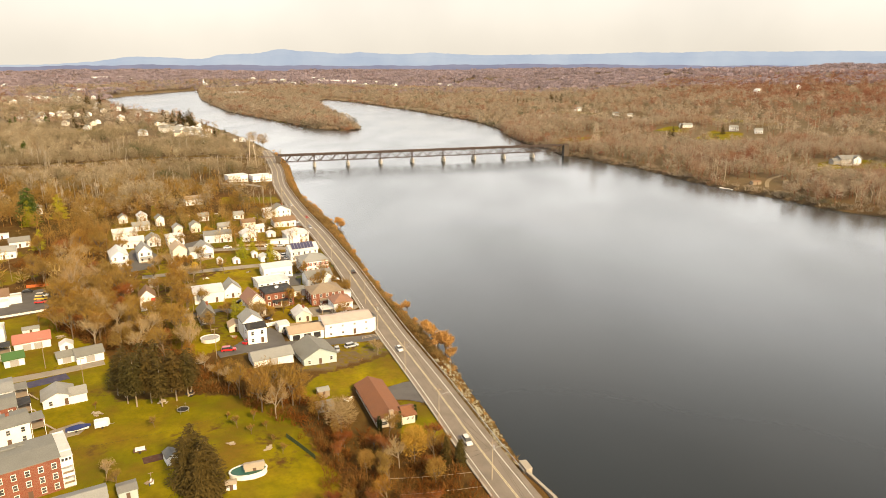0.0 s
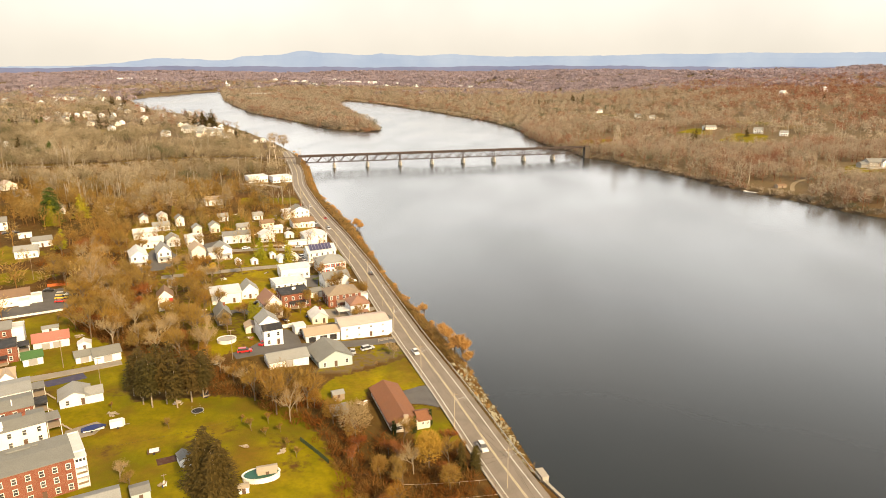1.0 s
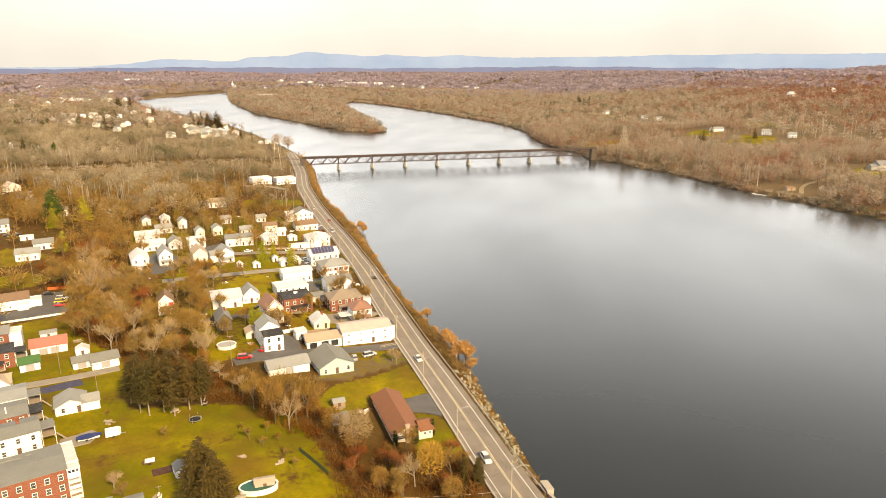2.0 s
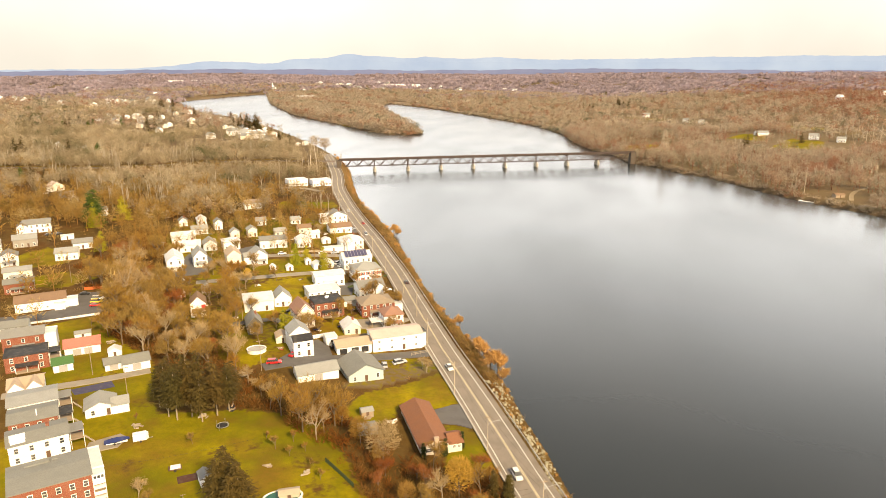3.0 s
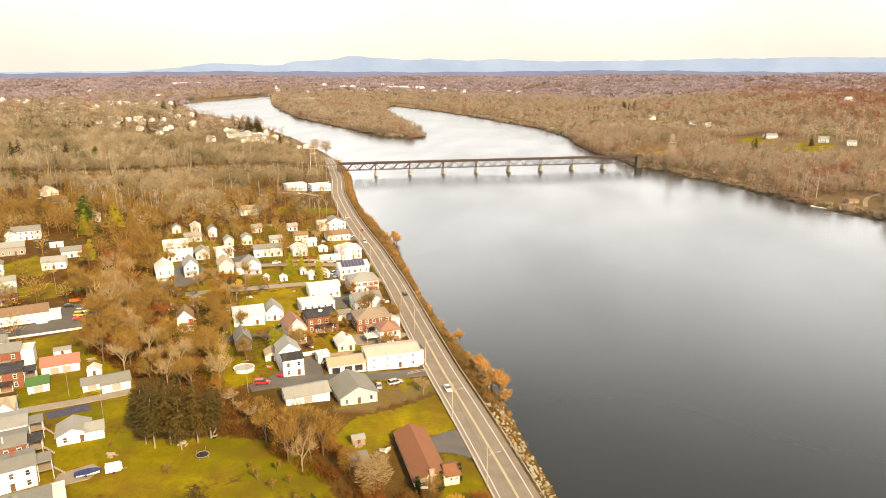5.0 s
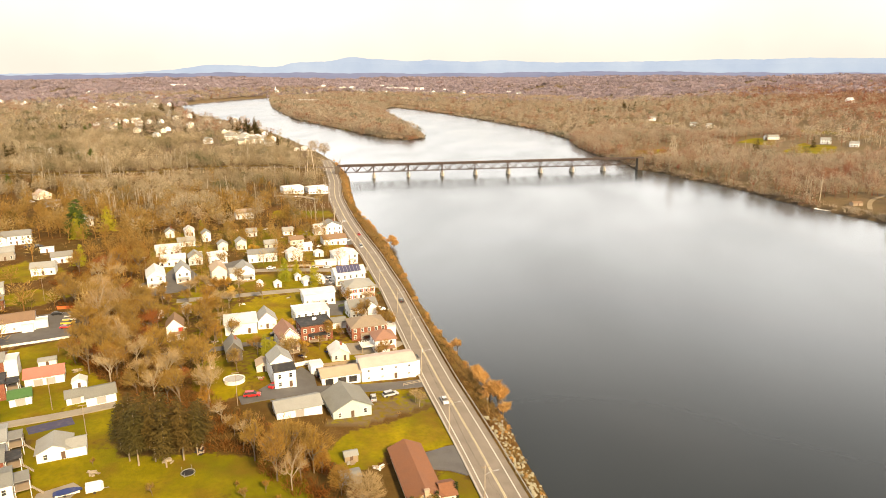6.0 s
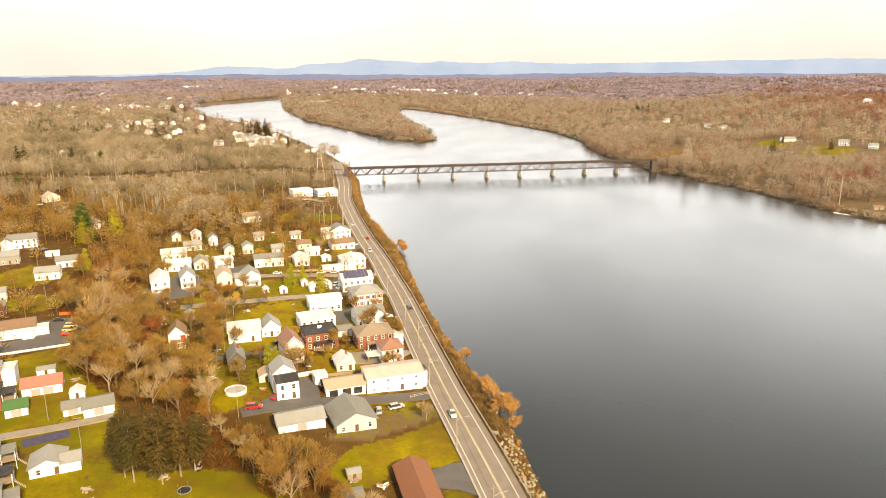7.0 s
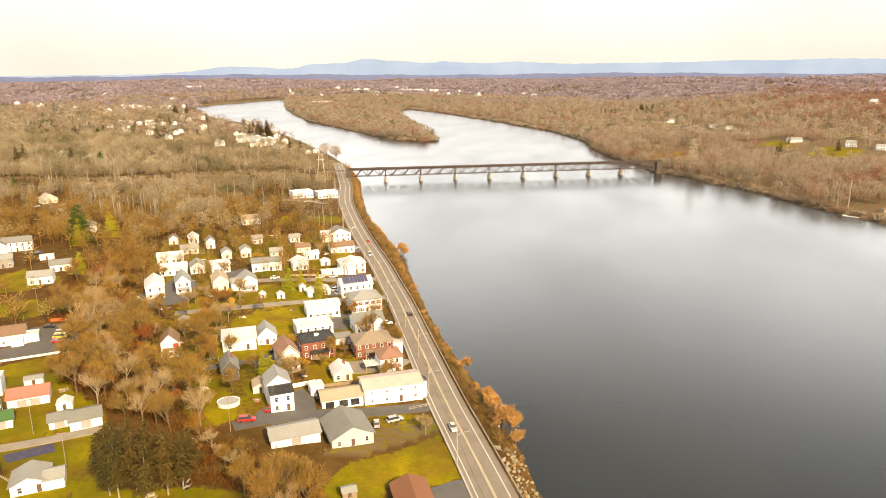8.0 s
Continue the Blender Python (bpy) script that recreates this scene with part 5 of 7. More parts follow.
# barn, cottage and old house by the lane
h = house(-127.8, 272.5, 29, 12, 12, 5.0, 1.6, "hip", WHITE_ROOF, WHITE_SIDING, "square white barn with shallow white roof", pitch=5, kind="small", name="barn", category="barn")
house(-120, 279, 32, 7.2, 8, 4.0, 3.6, "d", PALE_SHINGLE, WHITE_SIDING, "white cottage with steep gabled roof", kind="small", pitch=2.4)
house(-117.8, 247, 32, 5.4, 9, 4.6, 3.2, "d", GREY_SHINGLE, OLD_BOARDS, "old dark weathered house with steep grey roof", pitch=2.4)
h = house(-149.5, 261.5, 30, 6, 8, 5.6, 3.2, "d", BROWN_SHINGLE, WHITE_SIDING, "white house with red side and porch", pitch=2.0)
part("red_siding", Solid().box((2.1, -4.03, 3.2), (1.7, 0.08, 2.6)).mesh("red_siding", RED_SIDING), h, label="red boarded wall panel")
part("porch", Solid().box((0, -5.2, 2.4), (6, 2.4, 0.2)).box((-2.8, -6.2, 1.0), (0.2, 0.2, 2.8)).box((2.8, -6.2, 1.0), (0.2, 0.2, 2.8)).box((0, -6.2, 0.5), (6, 0.1, 0.9)).mesh("porch", TRIM), h)
shed(-167, 279, 32, 2.4, 3, 2.4, 0.8, "d", WHITE_ROOF, WHITE_SIDING, "tiny white garden shed")
shed(-160, 287, 30, 4, 5, 2.8, 1.2, "d", PALE_SHINGLE, GREY_SIDING, "small pale grey shed among trees")
shed(-103.3, 240, 30, 4.8, 6, 2.6, 1.4, "d", TAN_SHINGLE, CREAM_SIDING, "small tan barn-shaped shed")
# blocks below the bridge
for x, y in ((-234, 578), (-216, 588)):
    house(x, y, 40, 17, 11, 5.6, 0.0, "w", WHITE_ROOF, WHITE_SIDING, "white flat-roofed block building below the bridge", pitch=2.6, name="block_building", category="building", kind="wide")
for x, y, k in ((-633, 783, 1.0), (-612, 770, 0.8), (-588, 772, 0.7), (-655, 770, 0.8), (-375, 828, 0.8), (-345, 884, 0.9), (-352, 876, 0.7)):
    house(x, y, 20, 9 * k, 8 * k, 5 * k, 2.2 * k, "d", PALE_SHINGLE, WHITE_SIDING, "small white house at the edge of woods", pitch=2.8)
h = house(-417.5, 510, 60, 11, 9, 4.4, 3.6, "d", PINK_SHINGLE, CREAM_SIDING, "pink-roofed cottage among woods")
house(-386, 484, 36, 10, 7, 3.6, 1.6, "w", PALE_SHINGLE, GREY_SIDING, "grey house among woods")
house(-224, 470, 36, 12, 9, 4.6, 2.0, "w", TAN_SHINGLE, WHITE_SIDING, "white house hidden among brown trees")
house(-318, 430, 36, 10, 9, 4.6, 2.4, "d", PALE_SHINGLE, WHITE_SIDING, "white house hidden among woods")
# east bank
for x, y, yaw, w, d, hh in ((326, 1036, -10, 12, 10, 6), (350, 1005, -10, 10, 9, 5), (272, 1090, 10, 18, 10, 4), (147, 1474, 10, 12, 10, 6), (202, 1326, 0, 11, 10, 5), (222, 1290, 0, 9, 9, 5)):
    house(x, y, yaw, w, d, hh, 2.8, "w", PALE_SHINGLE, WHITE_SIDING, "white farmhouse on the wooded east bank")
h = house(346, 732, 10, 22, 11, 6.0, 3.2, "w", GREY_SHINGLE, GREY_SIDING, "large grey riverside house with dark roof and terrace", pitch=3.4)
annex(h, 5, -4.5, 7, 6, 5.6, 2.6, "d", GREY_SHINGLE, WHITE_SIDING, "gable_wing")
annex(h, -14, -1, 9, 8, 3.4, 2, "w", GREY_SHINGLE, GREY_SIDING)
part("terrace", Solid().box((-6, -9.5, 0.4), (18, 7, 0.6)).mesh("terrace", CONCRETE), h, label="pale stone terrace")
shed(217, 615, 16, 8, 5, 2.6, 1.2, "w", BROWN_SHINGLE, WEATHERED_WOOD, "small weathered wooden boathouse near shore", "boathouse")
dock = thing("dock", "white floating wooden dock at the shore", "dock", pose(188.5, 609, 0.0, 0, 0, -33))
part("deck", Solid().box((9, 0, 0.45), (20, 2.0, 0.25)).box((-2, 2.2, 0.45), (3, 4, 0.25)).mesh("deck", TRIM), dock)
for k in range(5):
    part("post", Solid().beam((4.5 * k, 1.1, -2), (4.5 * k, 1.1, 1.3), 0.25, 0.25, 6).mesh("post", PALE_WOOD), dock)

# ---- far town: small houses along the west bank and beyond ----
rng_far = random.Random(5)
FAR_HOUSE = []
for roof, wall in ((PALE_SHINGLE, WHITE_SIDING), (WHITE_ROOF, WHITE_SIDING), (GREY_SHINGLE, CREAM_SIDING), (WHITE_ROOF, GREY_SIDING)):
    FAR_HOUSE.append((body_mesh(10, 9, 6, 3, "d", wall, 2), roof_mesh(10, 9, 6, 3, "d", roof)))


def far_house(x, y, s=1.0):
    wall, roof = rng_far.choice(FAR_HOUSE)
    ob = thing("house", "small pale house in the distant town", "house", pose(x, y, height(x, y), 0, 0, rng_far.uniform(0, 90)) @ Matrix.Diagonal((s, s, s, 1)), "distant town")
    part("wall", wall, ob)
    part("roof", roof, ob)
    for k in (-2.6, 2.6):
        for z in (1.6, 4.3):
            part("window", WINDOWS["tall"][1], ob, pose(k, -4.52, z))


def far_cluster(cx, cy, sx, sy, n, smin=0.9, smax=1.5):
    for _ in range(n):
        for _try in range(20):
            x, y = rng_far.gauss(cx, sx), rng_far.gauss(cy, sy)
            d, _b = shore(np.array([x]), np.array([y]))
            if d[0] > 18:
                far_house(x, y, rng_far.uniform(smin, smax))
                break


far_cluster(-455, 955, 34, 38, 22, 0.6, 1.05)
far_cluster(-640, 1060, 90, 90, 12, 0.6, 1.0)
far_cluster(-720, 1200, 70, 60, 18, 0.7, 1.1)
far_cluster(-900, 1350, 120, 120, 10, 0.7, 1.1)
far_cluster(-1130, 1690, 90, 90, 16, 0.8, 1.4)
far_cluster(-1300, 1900, 250, 250, 16, 0.8, 1.5)
far_cluster(-900, 2600, 250, 120, 18, 1.0, 1.9)
far_cluster(-1480, 1640, 200, 150, 16, 0.8, 1.4)
far_cluster(-330, 2500, 150, 60, 7, 1.2, 1.8)
far_cluster(500, 1900, 300, 200, 4, 1.0, 1.6)

# large pale buildings and a steeple of the distant town
def far_block(x, y, yaw, w, d, h, roof, wall, label):
    ob = thing("block_building", label, "building", pose(x, y, height(x, y), 0, 0, yaw), "large buildings of the distant town")
    part("wall", body_mesh(w, d, h, 0, "w", wall, 3), ob)
    part("roof", roof_mesh(w, d, h, 0, "w", roof), ob)
    for k in range(int(w / 7)):
        part("window", WINDOWS["wide"][1], ob, pose((k + 0.5) * 7 - w / 2, -d / 2 - 0.02, h * 0.55))
    return ob


for x, y, yaw, w, d, h in ((-655, 2600, 8, 62, 22, 11), (-610, 2640, 8, 48, 22, 9), (-575, 2590, 8, 30, 18, 14), (-850, 2080, 12, 56, 22, 8), (-800, 2060, 12, 60, 20, 10), 
                           (-1690, 2880, 20, 120, 24, 9), (-1600, 2930, 20, 70, 24, 8)):
    far_block(x, y, yaw, w, d, h, WHITE_ROOF, WHITE_SIDING, "long pale flat-roofed building in the distant town")
for x, y, yaw, w, d, h in ((-478, 962, 18, 30, 11, 6.5), (-452, 940, 22, 24, 11, 6), (-430, 925, 24, 18, 10, 7), (-405, 905, 24, 16, 10, 6), (-500, 985, 14, 16, 10, 6)):
    house(x, y, yaw, w, d, h, 2.6, "w", PALE_SHINGLE, WHITE_SIDING, "long white riverside house with grey roof", pitch=4.5, porch=False)
steeple = thing("church", "white church with a slim pointed steeple", "church", pose(-1150, 2610, height(-1150, 2610), 0, 0, 20))
part("wall", body_mesh(14, 24, 9, 5, "d", WHITE_SIDING, 2), steeple)
part("roof", roof_mesh(14, 24, 9, 5, "d", GREY_SHINGLE), steeple)
part("tower", Solid().box((0, -12, 6), (5, 5, 16)).mesh("tower", WHITE_SIDING), steeple)
part("spire", Solid().beam((0, -12, 14), (0, -12, 25), 5.0, 5.0, 4, 0.05).mesh("spire", WHITE_ROOF), steeple)
patch("far_field", [(-470, 2300), (-250, 2330), (-215, 2400), (-440, 2420)], plain("pale_stubble", (0.46, 0.4, 0.22), 0.95, scale=0.02), "pale stubble field among distant woods", 1.2)

# ---- woods ----
GAPS = [(ob.matrix_basis.translation.x, ob.matrix_basis.translation.y) for ob in scene.objects if ob.parent is None and ob.get("category") in ("house", "shed", "garage", "barn", "building")]


GARDEN_CONIFERS = [(-138, 340.2, 1.35), (-134.6, 346, 1.3), (-121.9, 336.8, 1.4), (-106.1, 248.4, 1.2), (-104.2, 250.2, 1.05)]
EVERGREENS = [(-301, 403, 1.15, 1), (-291, 417, 1.15, 2), (-518, 703, 0.85, 1), (-562, 712, 0.75, 0), (-612, 700, 0.85, 0), (-628, 706, 0.8, 0), (-473, 549, 0.6, 0), (-480, 545, 0.6, 1), (-462, 552, 0.5, 0), (-655, 1009, 0.85, 0), (-648, 1018, 0.7, 0),
              (-549, 1114, 0.9, 0), (-541, 1122, 0.95, 0), (-533, 1130, 0.8, 0), (-560, 1110, 0.7, 0), (-525, 1118, 0.7, 0), (-884, 1421, 1.1, 0), (-900, 1440, 1.0, 0), (-865, 1430, 1.1, 0), (-875, 1400, 0.9, 0), (-700, 1230, 0.9, 0), (-560, 965, 0.7, 0),
              (-494, 1024, 1.0, 0), (-500, 1034, 0.9, 0), (-484, 1016, 1.1, 0), (-478, 1022, 1.15, 0), (-470, 1010, 1.0, 0), (-516, 1040, 0.8, 0), (-385, 905, 0.6, 1), (-395, 915, 0.6, 0), (-380, 915, 0.5, 0), (-745, 1180, 0.8, 0), (-600, 1180, 0.8, 0)]
GAPS += [e[:2] for e in EVERGREENS]


# open ground with few trees: centre, radius, share of trees missing
CLEARINGS = [(-440, 900, 75, 0.85), (-470, 965, 60, 0.7), (-620, 1030, 90, 0.6), (-800, 1230, 120, 0.6), (265, 935, 85, 0.93), (300, 1010, 75, 0.9), (240, 1040, 60, 0.9),
             (140, 1420, 70, 0.85), (205, 1300, 60, 0.85), (330, 700, 60, 0.85), (290, 670, 40, 0.8), (215, 605, 32, 0.95), (125, 985, 60, 0.75), (190, 960, 55, 0.75), (380, 960, 60, 0.7), (440, 930, 50, 0.6), (90, 915, 45, 0.85), (-230, 560, 35, 0.85), (-420, 490, 40, 0.7), (-470, 770, 60, 0.6), (-300, 340, 60, 0.5), (-250, 320, 45, 0.6), (-243, 1095, 32, 0.92)]


def clear_of_things(x, y, margin):
    """True where a tree has room: off the paving, the lawns, the river and the houses."""
    d, bank = shore(x, y)
    ok = d > 1.5
    ok &= paved_mask(x, y) < 0.05
    gaps = np.array(GAPS)
    for lo in range(0, len(x), 4000):
        s = slice(lo, lo + 4000)
        near = np.hypot(x[s, None] - gaps[None, :, 0], y[s, None] - gaps[None, :, 1]).min(1)
        ok[s] &= near > np.where(y[s] > 800, min(margin, 7.5), margin)
    rail, _ = line_distance(RAIL_BED, x, y)
    for cx, cy, cr, share in CLEARINGS:
        thin = (np.abs(np.sin(x * 12.9898 + y * 78.233)) * 43758.5453) % 1
        ok &= ~((np.hypot(x - cx, y - cy) < cr) & (thin < share))
    return ok & (rail > 8)


def template(rng, twigs, tall, reach, wide, length, lift=0.35):
    """A light tree: a slim trunk and a crown of twigs, as arrays."""
    v, t = [], []
    w = 0.22
    for k in range(3):
        a, b = 2.094 * k, 2.094 * (k + 1)
        n = len(v)
        v += [(w * math.cos(a), w * math.sin(a), -1), (w * math.cos(b), w * math.sin(b), -1), (0, 0, tall * 0.8)]
        t.append((n, n + 1, n + 2))
    for k in range(6):
        a, u = rng.uniform(0, 6.283), rng.uniform(0.25, 0.5)
        root, tip = Vector((0, 0, tall * u)), Vector((math.cos(a) * reach * 0.6, math.sin(a) * reach * 0.6, tall * rng.uniform(0.75, 0.98)))
        side = (tip - root).cross(Vector((rng.gauss(0, 1), rng.gauss(0, 1), 0.2))).normalized() * 0.14
        n = len(v)
        v += [tuple(root - side), tuple(root + side), tuple(tip)]
        t.append((n, n + 1, n + 2))
    for k in range(twigs):
        u = rng.random() ** 0.8
        a = rng.uniform(0, 6.283)
        z = tall * (0.28 + 0.66 * u)
        ring = reach * math.sqrt(max(0.05, 1 - ((u - 0.4) / 0.72) ** 2)) * math.sqrt(rng.random())
        out = Vector((math.cos(a), math.sin(a), 0))
        root = out * ring * 0.75 + Vector((0, 0, z))
        way = (out * rng.uniform(0.3, 1.2) + Vector((rng.gauss(0, 0.45), rng.gauss(0, 0.45), rng.uniform(-0.15, 0.95)))).normalized()
        r = Vector((root.x, root.y, (z - tall * 0.5) * 0.8)).normalized() + Vector((rng.gauss(0, 0.2), rng.gauss(0, 0.2), rng.gauss(lift, 0.2)))
        side = way.cross(r).normalized() * wide * rng.uniform(0.6, 1.4)
        tip = root + way * length * rng.uniform(0.6, 1.3)
        n = len(v)
        v += [tuple(root - side), tuple(root + side), tuple(tip)]
        t.append((n, n + 1, n + 2))
    return np.array(v), np.array(t)


def scatter(name, label, material, x, y, temps, seed, smin=0.75, smax=1.25, tint=None, trunks=0):
    """One object of countless trees."""
    rng = np.random.default_rng(seed)
    z = ground(x, y)
    vs, ts, tints, n = [], [], [], 0
    patch_tint = 0.42 + 0.2 * wave(x, y, 38, seed) + 0.14 * wave(x, y, 13, 2.0 * seed) + 0.42 * smooth(150, 700, x) * smooth(1000, 1350, y + 0.3 * x) * (1 - smooth(2300, 2900, y))
    tint = np.clip(patch_tint + rng.normal(0, 0.15, len(x)), 0, 1) if tint is None else tint
    pick = rng.integers(0, len(temps), len(x))
    for k, (tv, tt) in enumerate(temps):
        i = np.flatnonzero(pick == k)
        if not len(i):
            continue
        a, s = rng.uniform(0, 6.283, len(i)), smin + (smax - smin) * rng.beta(1.6, 1.9, len(i)) * 1.15
        c, q = np.cos(a) * s, np.sin(a) * s
        px = c[:, None] * tv[None, :, 0] - q[:, None] * tv[None, :, 1] + x[i, None]
        py = q[:, None] * tv[None, :, 0] + c[:, None] * tv[None, :, 1] + y[i, None]
        pz = s[:, None] * tv[None, :, 2] + z[i, None]
        vs.append(np.stack([px, py, pz], -1).reshape(-1, 3))
        ts.append((tt[None] + (np.arange(len(i)) * len(tv))[:, None, None] + n).reshape(-1, 3))
        face_tint = np.repeat(tint[i], len(tt)).reshape(len(i), len(tt))
        if trunks:
            face_tint[:, :trunks] = 0.97
        tints.append(face_tint.ravel())
        n += len(i) * len(tv)
    me = array_mesh(name, np.concatenate(vs), np.concatenate(ts), material, "tint", np.concatenate(tints))
    thing(name, label, "trees", mesh=me, kind="stuff")


def strewn(seed, x0, x1, y0, y1, per):
    """Uneven random places, about one for every so many square metres."""
    rng = np.random.default_rng(seed)
    n = int((x1 - x0) * (y1 - y0) / per)
    return rng.uniform(x0, x1, n), rng.uniform(y0, y1, n)


def in_sight(x, y, lo=-47, hi=36):
    a = np.degrees(np.arctan2(x, y))
    return (a > lo) & (a < hi)


rng_t = random.Random(11)
MID = [template(rng_t, 124, rng_t.uniform(10, 15), rng_t.uniform(3.8, 5.6), 0.2, 2.0) for _ in range(8)]
CLOSE = [template(rng_t, 300, rng_t.uniform(10, 14), rng_t.uniform(3.6, 5.0), 0.075, 1.6) for _ in range(5)]
FAR = [template(rng_t, 34, rng_t.uniform(10, 14), rng_t.uniform(5.5, 7.5), 0.75, 2.8, 0.7) for _ in range(6)]
CLUMP = [template(rng_t, 32, rng_t.uniform(7, 10), rng_t.uniform(21, 27), 4.6, 6.5, 0.7) for _ in range(6)]

# west bank, middle distance
x, y = strewn(1, -900, -100, 400, 1000, 46)
d, bank = shore(x, y)
keep = (bank == 0) & (d > 20) & ((d > 45) | (np.random.default_rng(8).random(len(x)) < 0.3)) & in_sight(x, y) & clear_of_things(x, y, 11) & (lawn_mask(x, y) < 0.4)
open_yards = (y < 455) & (x > -250)
keep &= ~(open_yards & (np.random.default_rng(3).random(len(x)) < 0.5))
line_y = np.interp(-x, [-p[0] for p in RAIL_BED], [p[1] for p in RAIL_BED])
below_rail = (line_y - y > 0) & (line_y - y < 52) & (x < -255)
gold = y + 40 * wave(x, y, 45, 0.4) + np.random.default_rng(77).normal(0, 55, len(x)) < 490
for name, label, mat, some, s0, s1 in (("west_woods", "bare grey-tan woods on the west bank", WOODS_WEST, ~below_rail & ~gold, 0.6, 1.08), ("golden_woods", "golden-brown woods behind the town", WOODS_GOLD, ~below_rail & gold, 0.6, 1.08), ("rail_thicket", "low tan thicket below the rail embankment", WOODS_WEST, below_rail, 0.28, 0.55)):
    scatter(name, label, mat, x[keep & some], y[keep & some], MID, 21, s0, s1, trunks=9)
# left of the near lots
x, y = strewn(2, -460, -190, 230, 400, 55)
keep = in_sight(x, y) & clear_of_things(x, y, 10) & (lawn_mask(x, y) < 0.3) & ~((x > -250) & (y > 300)) & (np.random.default_rng(4).random(len(x)) < 0.6)
scatter("village_woods", "bare grey-brown trees between village yards", WOODS_GOLD, x[keep], y[keep], MID, 22, trunks=9)
# island and east bank
x, y = strewn(3, -1100, 0, 1060, 2400, 105)
d, bank = shore(x, y)
keep = (bank == 1) & (d > 1.5)
scatter("island_woods", "bare grey-brown woods covering the island", WOODS_EAST, x[keep], y[keep], FAR, 23)
x, y = strewn(4, -20, 760, 420, 1150, 60)
d, bank = shore(x, y)
keep = (bank == 2) & (d > 2) & (d < 330) & in_sight(x, y) & clear_of_things(x, y, 12) & (lawn_mask(x, y) < 0.4)
scatter("east_woods", "rust-brown bare woods on the east bank", WOODS_EAST, x[keep], y[keep], MID, 24, trunks=9)
# further back
x, y = strewn(5, -1500, 1500, 900, 2300, 250)
d, bank = shore(x, y)
keep = (d > 6) & ((bank != 1) | (x > -470) & (y > 1850)) & ((bank != 0) | (d > 50) | (y > 1900) | (np.random.default_rng(9).random(len(x)) < 0.25)) & in_sight(x, y) & clear_of_things(x, y, 13) & (lawn_mask(x, y) < 0.45) & ~((bank == 2) & (d <= 330) & (y < 1150)) & ~((bank == 0) & (y < 1000) & (x > -900))
scatter("far_woods", "brown woods over the rolling land beyond the bridge", WOODS_EAST, x[keep], y[keep], FAR, 25)
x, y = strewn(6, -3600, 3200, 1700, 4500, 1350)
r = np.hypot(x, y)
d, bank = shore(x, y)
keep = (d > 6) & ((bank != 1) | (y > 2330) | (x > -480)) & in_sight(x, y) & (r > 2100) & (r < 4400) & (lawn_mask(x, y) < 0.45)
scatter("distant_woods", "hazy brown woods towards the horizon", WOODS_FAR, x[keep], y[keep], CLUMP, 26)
x, y = strewn(8, -1500, -600, 2200, 2800, 230)
d, bank = shore(x, y)
keep = (d > 3) & (d < 260) & in_sight(x, y)
scatter("river_end_woods", "grey-brown woods round the far end of the river", WOODS_EAST, x[keep], y[keep], FAR, 30)
x, y = strewn(7, -1700, -820, 500, 1400, 160)
keep = in_sight(x, y) & clear_of_things(x, y, 13) & ~((x > -900) & (y < 1000))
d, bank = shore(x, y)
keep &= (bank == 0) & (d > 10)
scatter("outer_woods", "brown woods behind the west bank town", WOODS_WEST, x[keep], y[keep], FAR, 27)

# pale-stemmed stands showing through the woods
def stem_template(rng, tall):
    """A pale slender stem with a few upward limbs."""
    s = Solid().beam((0, 0, -1), (rng.uniform(-0.6, 0.6), 0, tall), 0.5, 0.5, 4, 0.3)
    for _ in range(4):
        a, u = rng.uniform(0, 6.283), rng.uniform(0.35, 0.75)
        s.beam((0, 0, tall * u), (2.0 * math.cos(a), 2.0 * math.sin(a), tall * min(1.0, u + 0.3)), 0.24, 0.24, 3, 0.4)
    tris = [(f[0], f[k], f[k + 1]) for f in s.f for k in range(1, len(f) - 1)]
    return np.array(s.v), np.array(tris)


PALE_STEMS = foliage("pale_tree_stems", [(0.42, 0.36, 0.27), (0.55, 0.48, 0.38), (0.36, 0.3, 0.22)], fleck_share=0.1)
STEMS = [stem_template(rng_t, rng_t.uniform(11, 16)) for _ in range(5)]
for name, label, seed, box, n in (("east_stems", "pale slender stems among the east bank woods", 71, (20, 900, 480, 1900), 900), ("west_stems", "pale slender stems among the west bank woods", 72, (-620, -180, 430, 900), 420)):
    rng_p = np.random.default_rng(seed)
    cx, cy = rng_p.uniform(box[0], box[1], n // 6), rng_p.uniform(box[2], box[3], n // 6)
    x, y = np.repeat(cx, 6) + rng_p.normal(0, 9, n // 6 * 6), np.repeat(cy, 6) + rng_p.normal(0, 6, n // 6 * 6)
    d, bank = shore(x, y)
    keep = (d > 4) & in_sight(x, y) & clear_of_things(x, y, 9) & (lawn_mask(x, y) < 0.4)
    scatter(name, label, PALE_STEMS, x[keep], y[keep], STEMS, seed, 0.7, 1.15)

# ---- near trees, each its own ----
BARE = [tree_kind(s, "bare brown deciduous tree in leaf litter", 11 + s % 3, 0.55, TWIGS_BROWN, BARK, 17, 1.25, 0.05) for s in (1, 2, 3)]
RUSSET = [tree_kind(s, "bare reddish-brown tree above undergrowth", 9 + s % 3, 0.6, TWIGS_RED, BARK, 17, 1.2, 0.05) for s in (4, 5)]
PALE = [tree_kind(s, "bare pale grey spreading tree", 12 + s % 2, 0.6, TWIGS_PALE, PALE_BARK, 16, 1.2, 0.045) for s in (6, 7)]
GOLD = [tree_kind(s, "golden-leaved autumn tree in yard", 9, 0.62, LEAVES_GOLD, BARK, 22, 0.75, 0.13) for s in (8,)]
